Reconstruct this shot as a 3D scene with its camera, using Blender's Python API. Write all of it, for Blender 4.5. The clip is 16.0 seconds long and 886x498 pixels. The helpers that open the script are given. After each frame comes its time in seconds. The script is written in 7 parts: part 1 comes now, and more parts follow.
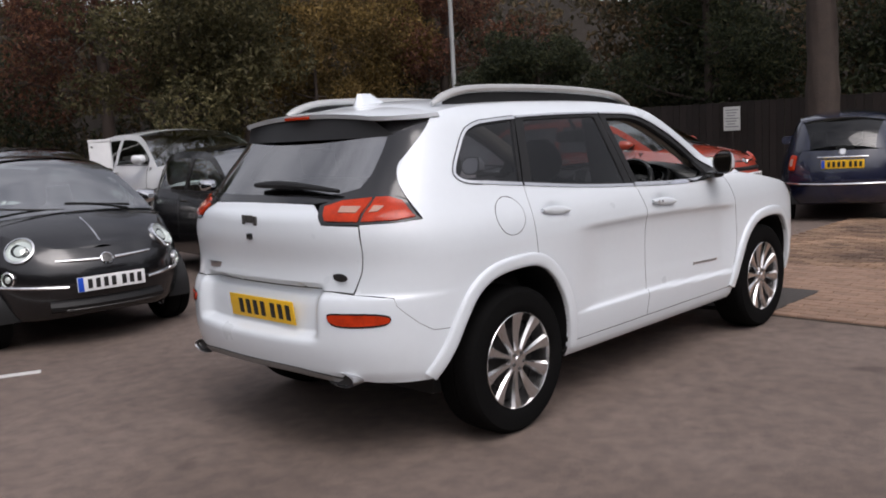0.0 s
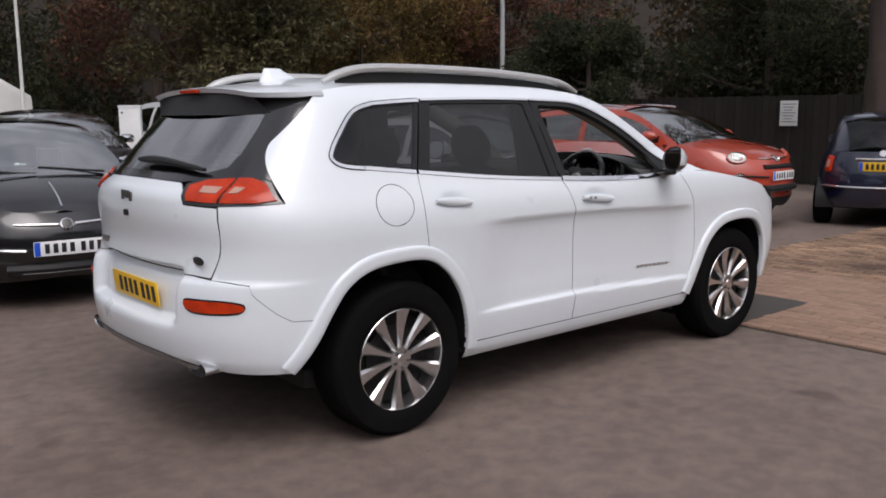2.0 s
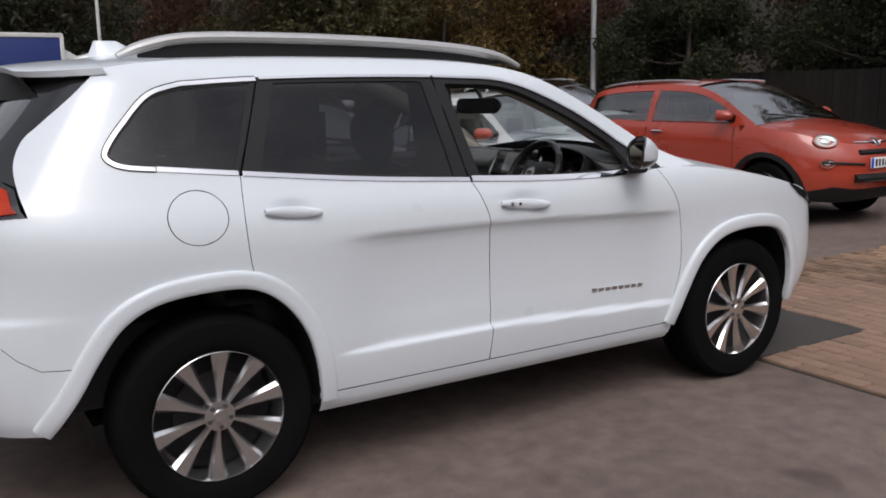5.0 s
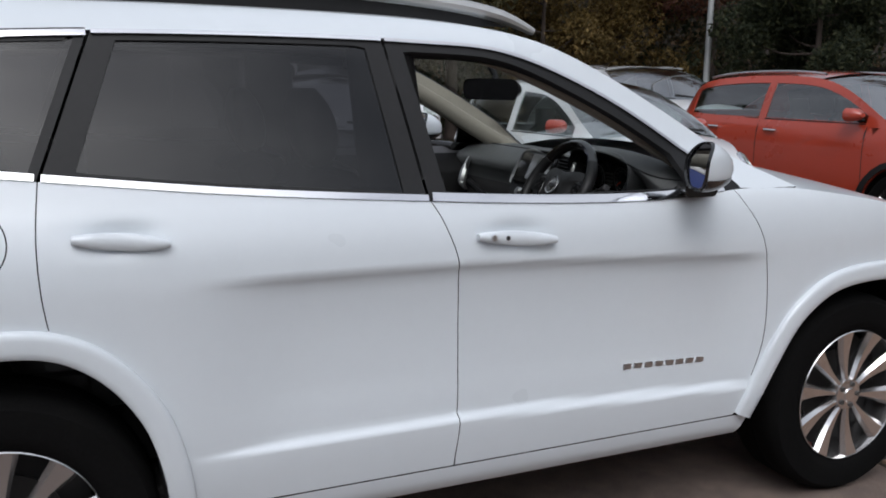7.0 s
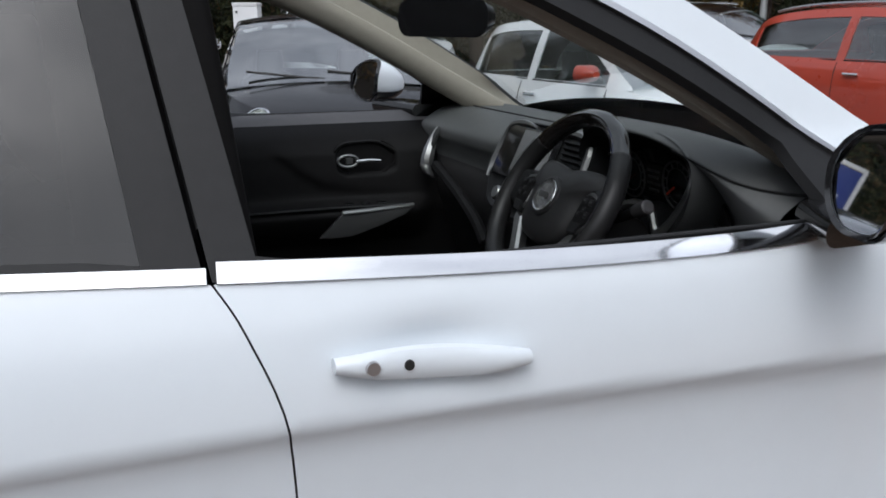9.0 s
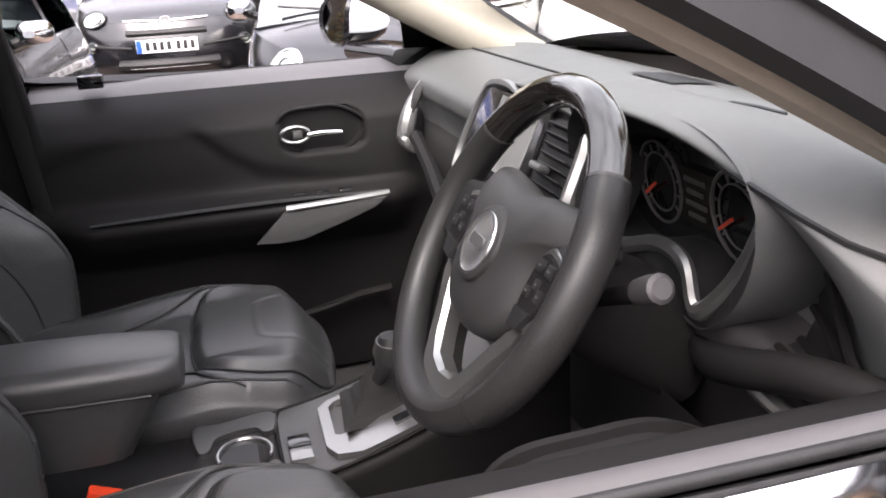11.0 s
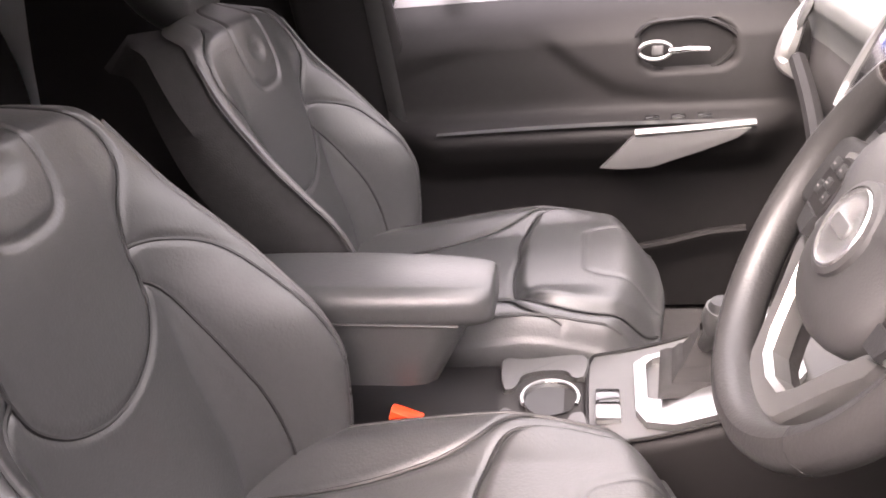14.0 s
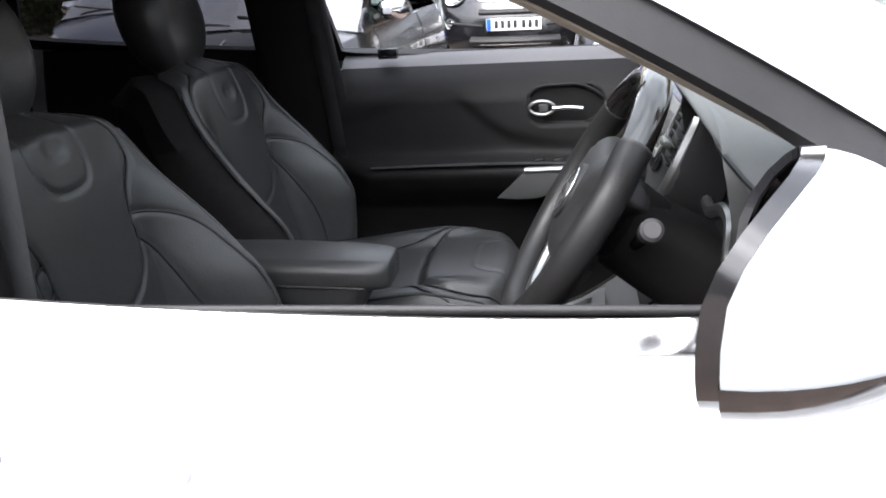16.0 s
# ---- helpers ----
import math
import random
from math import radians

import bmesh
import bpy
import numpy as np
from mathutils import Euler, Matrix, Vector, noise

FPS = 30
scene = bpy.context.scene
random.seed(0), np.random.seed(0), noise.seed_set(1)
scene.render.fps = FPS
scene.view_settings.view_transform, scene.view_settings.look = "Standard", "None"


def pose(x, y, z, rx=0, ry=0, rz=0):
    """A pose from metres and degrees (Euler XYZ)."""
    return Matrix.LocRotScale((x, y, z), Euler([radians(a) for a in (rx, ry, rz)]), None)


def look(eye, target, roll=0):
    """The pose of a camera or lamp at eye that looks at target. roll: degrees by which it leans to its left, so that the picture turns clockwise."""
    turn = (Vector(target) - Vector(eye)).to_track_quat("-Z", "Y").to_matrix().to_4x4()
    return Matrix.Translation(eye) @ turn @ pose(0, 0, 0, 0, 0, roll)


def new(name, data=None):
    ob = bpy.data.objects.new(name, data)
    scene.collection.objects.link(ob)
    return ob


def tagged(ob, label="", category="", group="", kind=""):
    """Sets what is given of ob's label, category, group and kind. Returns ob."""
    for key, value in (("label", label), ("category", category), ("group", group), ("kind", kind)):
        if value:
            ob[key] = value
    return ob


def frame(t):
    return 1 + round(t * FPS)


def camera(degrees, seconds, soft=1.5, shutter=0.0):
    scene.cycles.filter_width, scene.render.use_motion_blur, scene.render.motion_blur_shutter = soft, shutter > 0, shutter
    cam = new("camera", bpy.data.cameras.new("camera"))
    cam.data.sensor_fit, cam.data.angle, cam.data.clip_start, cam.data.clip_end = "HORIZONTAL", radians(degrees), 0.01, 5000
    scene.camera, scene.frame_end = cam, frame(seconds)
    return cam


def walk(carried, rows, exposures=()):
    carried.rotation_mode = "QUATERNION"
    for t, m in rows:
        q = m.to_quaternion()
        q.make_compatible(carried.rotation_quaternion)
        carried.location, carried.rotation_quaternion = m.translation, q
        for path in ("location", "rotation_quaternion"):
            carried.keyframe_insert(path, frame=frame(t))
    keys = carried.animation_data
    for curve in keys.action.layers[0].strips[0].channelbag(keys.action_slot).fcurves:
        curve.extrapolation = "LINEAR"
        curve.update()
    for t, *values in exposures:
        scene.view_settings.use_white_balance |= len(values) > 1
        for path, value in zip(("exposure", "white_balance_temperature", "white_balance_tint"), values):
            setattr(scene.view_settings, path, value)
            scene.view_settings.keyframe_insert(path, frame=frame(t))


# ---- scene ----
cam = camera(53.5, 16.0, soft=1.8)
PATH = [
    (0, (-3.21, -3.59, 1.491), (-1.8, -2.197, 1.225), -3.1),
    (0.5, (-2.951, -3.697, 1.487), (-1.578, -2.271, 1.202), -1.4),
    (1, (-2.783, -3.938, 1.488), (-1.468, -2.46, 1.196), -1.3),
    (1.5, (-2.642, -4.065, 1.495), (-1.319, -2.594, 1.208), -1.9),
    (2, (-2.379, -4.007, 1.477), (-1.102, -2.498, 1.172), -0.5),
    (2.5, (-2.166, -4.062, 1.475), (-0.922, -2.526, 1.165), -3.4),
    (3, (-1.943, -4.183, 1.488), (-0.785, -2.582, 1.18), -4.1),
    (3.5, (-1.784, -4.181, 1.467), (-0.687, -2.542, 1.137), -4.2),
    (4, (-1.508, -4.051, 1.482), (-0.42, -2.401, 1.17), -0.8),
    (4.2, (-1.388, -4.012, 1.483), (-0.298, -2.366, 1.161), -1.0),
    (6.3, (-0.147, -3.435, 1.479), (0.689, -1.663, 1.076), -1.0),
    (6.5, (-0.076, -3.35, 1.441), (0.736, -1.568, 1.036), -1.0),
    (7, (0.162, -3.008, 1.443), (0.968, -1.217, 1.063), 0.8),
    (7.5, (0.403, -2.785, 1.441), (1.21, -1.005, 1.014), -0.8),
    (8, (0.617, -2.566, 1.44), (1.348, -0.757, 0.999), -1.0),
    (8.2, (0.697, -2.393, 1.418), (1.41, -0.58, 0.963), 0.1),
    (10.3, (1.318, -1.324, 1.389), (1.963, 0.48, 0.816), -2.5),
    (10.5, (1.37, -1.266, 1.385), (1.981, 0.534, 0.761), -3.2),
    (11, (1.498, -1.198, 1.366), (1.965, 0.634, 0.714), -3.4),
    (11.5, (1.497, -1.13, 1.375), (1.879, 0.693, 0.647), -4.4),
    (12, (1.505, -1.081, 1.371), (1.875, 0.743, 0.639), -5.0),
    (12.5, (1.556, -1.063, 1.368), (1.742, 0.781, 0.616), -5.9),
    (13, (1.575, -1.051, 1.369), (1.495, 0.8, 0.616), -6.1),
    (13.5, (1.563, -1.057, 1.367), (1.302, 0.761, 0.577), -6.1),
    (14, (1.555, -1.063, 1.367), (1.2, 0.737, 0.57), -6.0),
    (14.5, (1.559, -1.071, 1.368), (1.161, 0.717, 0.566), -6.2),
    (15, (1.591, -1.129, 1.366), (1.153, 0.652, 0.57), -5.1),
    (15.5, (1.635, -1.332, 1.377), (1.269, 0.506, 0.681), -2.8),
    (16, (1.739, -1.509, 1.39), (1.449, 0.361, 0.743), -3.4),
]
EXPOSURES = [(0, 0.58, 6500, 16), (4.2, 0.45, 6500, 15), (6.3, 0.34, 6250, 12), (8.2, 0.45, 6100, 10), (10.3, 1.75, 6400, 14), (10.6, 2.25, 6550, 16), (11.0, 3.05, 6800, 20), (12.0, 3.8, 7100, 24), (13.0, 4.3, 7400, 27), (14.5, 4.9, 7500, 30), (15.0, 4.7, 7350, 28), (15.5, 4.1, 6950, 21), (16.0, 2.9, 6350, 13)]
walk(cam, [(t, look(eye, target, roll)) for t, eye, target, roll in PATH],
     exposures=EXPOSURES)

# ---- world and light: an overcast autumn day ----
world = bpy.data.worlds.new("overcast_sky")
scene.world = world
world.use_nodes = True
wn, wl = world.node_tree.nodes, world.node_tree.links
wn.clear()
sky = wn.new("ShaderNodeTexSky")
sky.sky_type = "NISHITA"
sky.sun_disc = False
sky.sun_elevation = radians(48)
sky.sun_rotation = radians(200)
sky.dust_density = 2.0
sky.air_density = 1.2
hsv = wn.new("ShaderNodeHueSaturation")
hsv.inputs["Saturation"].default_value = 0.22
bg = wn.new("ShaderNodeBackground")
bg.inputs["Strength"].default_value = 0.085
wo = wn.new("ShaderNodeOutputWorld")
wl.new(sky.outputs["Color"], hsv.inputs["Color"])
wc, wz, wr = wn.new("ShaderNodeTexCoord"), wn.new("ShaderNodeTexNoise"), wn.new("ShaderNodeValToRGB")
wz.inputs["Scale"].default_value, wz.inputs["Detail"].default_value, wz.inputs["Roughness"].default_value = 2.6, 6.0, 0.6
wr.color_ramp.elements[0].position, wr.color_ramp.elements[0].color = 0.34, (0.62, 0.63, 0.66, 1)
wr.color_ramp.elements[1].position, wr.color_ramp.elements[1].color = 0.64, (1.28, 1.27, 1.25, 1)
wm = wn.new("ShaderNodeMix")
wm.data_type, wm.blend_type = "RGBA", "MULTIPLY"
wm.inputs[0].default_value = 1.0
wl.new(wc.outputs["Generated"], wz.inputs["Vector"])
wl.new(wz.outputs["Fac"], wr.inputs["Fac"])
wl.new(hsv.outputs["Color"], wm.inputs[6])
wl.new(wr.outputs["Color"], wm.inputs[7])
# an overcast sky is brightest overhead
ws, wg = wn.new("ShaderNodeSeparateXYZ"), wn.new("ShaderNodeMapRange")
wg.inputs["From Min"].default_value, wg.inputs["From Max"].default_value = 0.0, 0.9
wg.inputs["To Min"].default_value, wg.inputs["To Max"].default_value = 0.5, 2.1
wl.new(wc.outputs["Generated"], ws.inputs["Vector"])
wl.new(ws.outputs["Z"], wg.inputs["Value"])
wv = wn.new("ShaderNodeVectorMath")
wv.operation = "SCALE"
wl.new(wm.outputs[2], wv.inputs[0])
wl.new(wg.outputs["Result"], wv.inputs["Scale"])
wl.new(wv.outputs["Vector"], bg.inputs["Color"])
wl.new(bg.outputs["Background"], wo.inputs["Surface"])
sun_data = bpy.data.lights.new("sun", "SUN")
sun_data.energy, sun_data.angle, sun_data.color = 0.7, radians(30), (1.0, 0.97, 0.93)
sun = new("sun", sun_data)
sun.matrix_world = look((-6, -9, 16), (0, 0, 0))
tagged(sun, kind="structure")

# ---- materials ----
def ramp(nt, fac, stops):
    r = nt.nodes.new("ShaderNodeValToRGB")
    while len(r.color_ramp.elements) < len(stops):
        r.color_ramp.elements.new(0.5)
    for e, (p, c) in zip(r.color_ramp.elements, stops):
        e.position, e.color = p, (*c, 1)
    nt.links.new(fac, r.inputs["Fac"])
    return r.outputs["Color"]


def noise_node(nt, scale, detail=4.0, rough=0.55, coords="Object", stretch=None):
    tc = nt.nodes.new("ShaderNodeTexCoord")
    n = nt.nodes.new("ShaderNodeTexNoise")
    n.inputs["Scale"].default_value, n.inputs["Detail"].default_value, n.inputs["Roughness"].default_value = scale, detail, rough
    if stretch:
        mp = nt.nodes.new("ShaderNodeMapping")
        mp.inputs["Scale"].default_value = stretch
        nt.links.new(tc.outputs[coords], mp.inputs["Vector"])
        nt.links.new(mp.outputs["Vector"], n.inputs["Vector"])
    else:
        nt.links.new(tc.outputs[coords], n.inputs["Vector"])
    return n.outputs["Fac"]


def mat(name, color, rough=0.5, metal=0.0, vary=0.08, scale=3.0, grain=0.0, grain_scale=200.0, coat=0.0, spec=0.5, random=0.0, coords="Object", transmission=0.0):
    """A principled surface whose colour wanders by vary at two scales, with a fine relief of depth grain."""
    m = bpy.data.materials.new(name)
    m.use_nodes = True
    nt = m.node_tree
    b = nt.nodes["Principled BSDF"]
    b.inputs["Roughness"].default_value, b.inputs["Metallic"].default_value = rough, metal
    b.inputs["Coat Weight"].default_value, b.inputs["Coat Roughness"].default_value = coat, 0.03
    b.inputs["Specular IOR Level"].default_value = spec
    b.inputs["Transmission Weight"].default_value = transmission
    lo = tuple(max(0, c * (1 - vary)) for c in color)
    hi = tuple(min(1, c * (1 + vary)) for c in color)
    big, small = noise_node(nt, scale, coords=coords), noise_node(nt, scale * 17, coords=coords)
    mix = nt.nodes.new("ShaderNodeMath")
    mix.operation = "MULTIPLY_ADD"
    nt.links.new(small, mix.inputs[0])
    mix.inputs[1].default_value = 0.5
    half = nt.nodes.new("ShaderNodeMath")
    half.operation = "MULTIPLY"
    nt.links.new(big, half.inputs[0])
    half.inputs[1].default_value = 0.5
    nt.links.new(half.outputs[0], mix.inputs[2])
    col = ramp(nt, mix.outputs[0], [(0.3, lo), (0.7, hi)])
    if random:
        oi = nt.nodes.new("ShaderNodeObjectInfo")
        hs = nt.nodes.new("ShaderNodeHueSaturation")
        mr = nt.nodes.new("ShaderNodeMapRange")
        mr.inputs["To Min"].default_value, mr.inputs["To Max"].default_value = 1 - random, 1 + random
        nt.links.new(oi.outputs["Random"], mr.inputs["Value"])
        nt.links.new(mr.outputs["Result"], hs.inputs["Value"])
        nt.links.new(col, hs.inputs["Color"])
        col = hs.outputs["Color"]
    nt.links.new(col, b.inputs["Base Color"])
    if vary:
        rr = nt.nodes.new("ShaderNodeMapRange")
        rr.inputs["To Min"].default_value, rr.inputs["To Max"].default_value = rough * 0.85, min(1, rough * 1.2)
        nt.links.new(big, rr.inputs["Value"])
        nt.links.new(rr.outputs["Result"], b.inputs["Roughness"])
    if grain:
        bump = nt.nodes.new("ShaderNodeBump")
        bump.inputs["Strength"].default_value, bump.inputs["Distance"].default_value = 0.6, grain
        nt.links.new(noise_node(nt, grain_scale, 2.0, coords=coords), bump.inputs["Height"])
        nt.links.new(bump.outputs["Normal"], b.inputs["Normal"])
    return m


def glass(name, tint, gloss=1.0, ior=1.45):
    """A thin pane: tinted see-through, with a reflection that grows at grazing angles."""
    m = bpy.data.materials.new(name)
    m.use_nodes = True
    nt = m.node_tree
    nt.nodes.clear()
    out = nt.nodes.new("ShaderNodeOutputMaterial")
    tr, gl, mx, fr, pw, ma = (nt.nodes.new(k) for k in ("ShaderNodeBsdfTransparent", "ShaderNodeBsdfGlossy", "ShaderNodeMixShader", "ShaderNodeLayerWeight", "ShaderNodeMath", "ShaderNodeMath"))
    tr.inputs["Color"].default_value = (*tint, 1)
    gl.inputs["Roughness"].default_value = 0.02
    gl.inputs["Color"].default_value = (gloss, gloss, gloss, 1)
    f0 = ((ior - 1) / (ior + 1)) ** 2
    fr.inputs["Blend"].default_value = 0.5
    pw.operation, ma.operation = "POWER", "MULTIPLY_ADD"
    pw.inputs[1].default_value, ma.inputs[1].default_value, ma.inputs[2].default_value = 5.0, 1 - f0, f0
    nt.links.new(fr.outputs["Facing"], pw.inputs[0])
    nt.links.new(pw.outputs[0], ma.inputs[0])
    nt.links.new(ma.outputs[0], mx.inputs[0])
    nt.links.new(tr.outputs[0], mx.inputs[1])
    nt.links.new(gl.outputs[0], mx.inputs[2])
    nt.links.new(mx.outputs[0], out.inputs["Surface"])
    return m


GREY_SKID = mat("grey_skid_trim", (0.26, 0.26, 0.255), 0.4, 0.5, vary=0.1)
WHITE = mat("white_car_paint", (0.675, 0.720, 0.755), 0.28, vary=0.015, scale=1.5, coat=0.7)
GLOSS_BLACK = mat("gloss_black_trim", (0.012, 0.012, 0.013), 0.12, vary=0.1, coat=0.4)
MATT_BLACK = mat("matt_black_plastic", (0.012, 0.012, 0.0125), 0.5, spec=0.3, vary=0.2, grain=0.0004, grain_scale=400)
RUBBER = mat("tyre_rubber", (0.0065, 0.0064, 0.0064), 0.9, spec=0.04, vary=0.25, scale=6, grain=0.001, grain_scale=150)
CHROME = mat("bright_chrome", (0.82, 0.82, 0.83), 0.1, 1.0, vary=0.02)
SATIN = mat("satin_chrome", (0.62, 0.62, 0.63), 0.28, 1.0, vary=0.03)
ALLOY = mat("polished_alloy", (0.60, 0.59, 0.59), 0.2, 0.95, vary=0.05, scale=8)
RAIL = mat("silver_roof_rail", (0.55, 0.55, 0.54), 0.35, 0.6, vary=0.03)
PRIVACY = glass("privacy_glass", (0.115, 0.112, 0.118), ior=1.52)
REAR_GLASS = glass("rear_privacy_glass", (0.20, 0.20, 0.205), ior=3.6)
CLEAR = glass("clear_glass", (0.86, 0.90, 0.88), ior=1.45)
WINDSCREEN = glass("parked_car_windscreen", (0.45, 0.52, 0.50), ior=4.6)
DARK_GLASS = glass("dark_rear_glass", (0.07, 0.075, 0.08), ior=1.5)
CAR_GLASS = glass("parked_car_glass", (0.45, 0.52, 0.50), ior=2.6)
RED_LENS = mat("red_lamp_lens", (0.42, 0.030, 0.005), 0.16, vary=0.5, scale=18, spec=0.25, coat=0.12)
CLEAR_LENS = mat("clear_lamp_lens", (0.48, 0.28, 0.21), 0.25, 0.2, vary=0.2, scale=40, coat=0.3)
PLATE_YELLOW = mat("yellow_plate", (0.85, 0.50, 0.02), 0.4, vary=0.04)
PLATE_WHITE = mat("white_plate", (0.78, 0.79, 0.80), 0.4, vary=0.04)
PLATE_BLUE = mat("blue_plate_band", (0.01, 0.08, 0.55), 0.4, vary=0.04)
INK = mat("black_ink", (0.012, 0.012, 0.012), 0.5, vary=0.1)

# ---- building blocks ----
from mathutils.geometry import delaunay_2d_cdt
from mathutils.noise import noise as noise3


def part(name, bm, material, parent=None, label="", smooth=35, normals=None):
    """Links a bmesh as one mesh object under a thing or a part."""
    me = bpy.data.meshes.new(name)
    if normals is None:
        bmesh.ops.recalc_face_normals(bm, faces=bm.faces)
    bm.to_mesh(me)
    bm.free()
    me.materials.append(material)
    me.polygons.foreach_set("use_smooth", [smooth > 0] * len(me.polygons))
    if normals is not None:
        me.normals_split_custom_set_from_vertices(normals)
    elif smooth:
        me.set_sharp_from_angle(angle=radians(smooth))
    ob = new(name, me)
    if parent is not None:
        ob.parent = parent
    if label:
        ob["label"] = label
    return ob


def thing(name, label, category, group="", kind="", m=None):
    ob = new(name)
    ob.empty_display_size = 0.1
    if m is not None:
        ob.matrix_world = m
    return tagged(ob, label, category, group, kind)


def sm(pts, n=6, closed=False):
    """Catmull-Rom through points of any dimension."""
    p = [np.array(q, float) for q in pts]
    out, k = [], len(p)
    for i in range(k if closed else k - 1):
        a, b, c, d = (p[(i + j) % k] if closed else p[min(max(i + j, 0), k - 1)] for j in (-1, 0, 1, 2))
        for j in range(n):
            t = j / n
            out.append(tuple(0.5 * (2 * b + (c - a) * t + (2 * a - 5 * b + 4 * c - d) * t * t + (3 * b - a - 3 * c + d) * t**3)))
    if not closed:
        out.append(tuple(p[-1]))
    return out


def curve(pts):
    """A smooth function through (t, value) pairs, flat beyond the ends."""
    t, v = np.array([q[0] for q in pts], float), np.array([q[1] for q in pts], float)
    s = np.diff(v) / np.diff(t)
    d = np.concatenate([[s[0]], np.where(s[1:] * s[:-1] > 0, 2 * s[1:] * s[:-1] / (s[1:] + s[:-1] + 1e-12), 0), [s[-1]]])

    def f(x):
        if x <= t[0]:
            return float(v[0])
        if x >= t[-1]:
            return float(v[-1])
        i = int(np.searchsorted(t, x)) - 1
        h = t[i + 1] - t[i]
        u = (x - t[i]) / h
        return float((1 + 2 * u) * (1 - u) ** 2 * v[i] + u * (1 - u) ** 2 * h * d[i] + u * u * (3 - 2 * u) * v[i + 1] + u * u * (u - 1) * h * d[i + 1])
    return f


def step(a, b, x):
    u = min(max((x - a) / (b - a), 0), 1)
    return u * u * (3 - 2 * u)


def dense(poly, size):
    out = []
    for a, b in zip(poly, poly[1:] + poly[:1]):
        n = max(1, int(math.ceil(math.dist(a, b) / size)))
        out += [(a[0] + (b[0] - a[0]) * i / n, a[1] + (b[1] - a[1]) * i / n) for i in range(n)]
    return out


def inside(x, y, poly):
    c = False
    for (x0, y0), (x1, y1) in zip(poly, poly[1:] + poly[:1]):
        if (y0 > y) != (y1 > y) and x < (x1 - x0) * (y - y0) / (y1 - y0) + x0:
            c = not c
    return c


def fill2d(outline, holes=(), size=0.03):
    """Triangles of a flat outline with holes, evenly filled with points."""
    loops = [dense(list(outline), size)] + [dense(list(h), size) for h in holes]
    pts, edges = [], []
    for lp in loops:
        k = len(pts)
        pts += lp
        edges += [(k + i, k + (i + 1) % len(lp)) for i in range(len(lp))]
    rim = np.array(pts)
    x0, y0 = rim.min(0)
    x1, y1 = rim.max(0)
    row = 0
    y = y0 + size * 0.5
    while y < y1:
        x = x0 + size * (0.5 + 0.5 * (row % 2))
        while x < x1:
            if np.min(np.abs(rim - (x, y)).max(1)) > size * 0.45 and inside(x, y, loops[0]) and not any(inside(x, y, h) for h in loops[1:]):
                pts.append((x, y))
            x += size
        y += size * 0.87
        row += 1
    v, e, f, *_ = delaunay_2d_cdt([Vector(p) for p in pts], edges, [], 0, 1e-7)
    v, keep = [tuple(p) for p in v], []
    for t in f:
        cx, cy = sum(v[i][0] for i in t) / 3, sum(v[i][1] for i in t) / 3
        if inside(cx, cy, loops[0]) and not any(inside(cx, cy, h) for h in loops[1:]):
            keep.append(tuple(t))
    used = sorted({i for t in keep for i in t})
    slot = {i: k for k, i in enumerate(used)}
    return [v[i] for i in used], [tuple(slot[i] for i in t) for t in keep]


def sheet(surface, outline, holes=(), size=0.03, lip=0.015, off=0.0):
    """A panel on surface(u, v, off), with its rim folded inwards by lip. Gives a bmesh and its normals."""
    v, f = fill2d(outline, holes, size)
    e = 7e-3
    P, N = [], []
    for a, b in v:
        p = Vector(surface(a, b, off))
        n = (Vector(surface(a + e, b, off)) - Vector(surface(a - e, b, off))).cross(Vector(surface(a, b + e, off)) - Vector(surface(a, b - e, off)))
        P.append(p)
        N.append(n.normalized())
    count = {}
    for t in f:
        for i, j in zip(t, t[1:] + t[:1]):
            count[frozenset((i, j))] = count.get(frozenset((i, j)), 0) + 1
    bm = bmesh.new()
    bv = [bm.verts.new(p) for p in P]
    normals = [tuple(n) for n in N]
    for t in f:
        a, b, c = (P[i] for i in t)
        t = t if (b - a).cross(c - a).dot(N[t[0]]) > 0 else t[::-1]
        try:
            bm.faces.new([bv[i] for i in t])
        except ValueError:
            pass
    if lip:
        own = {frozenset((t[q], t[(q + 1) % 3])): t[(q + 2) % 3] for t in f for q in range(3)}
        top, low, out = {}, {}, {}
        rim = [tuple(k) for k, c in count.items() if c == 1]
        for i, j in rim:
            k = own[frozenset((i, j))]
            along = (P[j] - P[i]).normalized()
            w = (P[i] + P[j]) / 2 - P[k]
            w = (w - along * w.dot(along)).normalized()
            for q in (i, j):
                out[q] = out.get(q, Vector()) + w
        for q in out:
            nq = (out[q].normalized() + N[q] * 0.35).normalized()
            top[q] = bm.verts.new(P[q])
            low[q] = bm.verts.new(P[q] - N[q] * lip)
            normals += [tuple(nq), tuple(nq)]
        for i, j in rim:
            quad = (top[i], top[j], low[j], low[i])
            if (P[j] - P[i]).cross(-N[i]).dot(out[i]) < 0:
                quad = quad[::-1]
            bm.faces.new(quad).material_index = 1
    bm.verts.index_update()
    return bm, normals


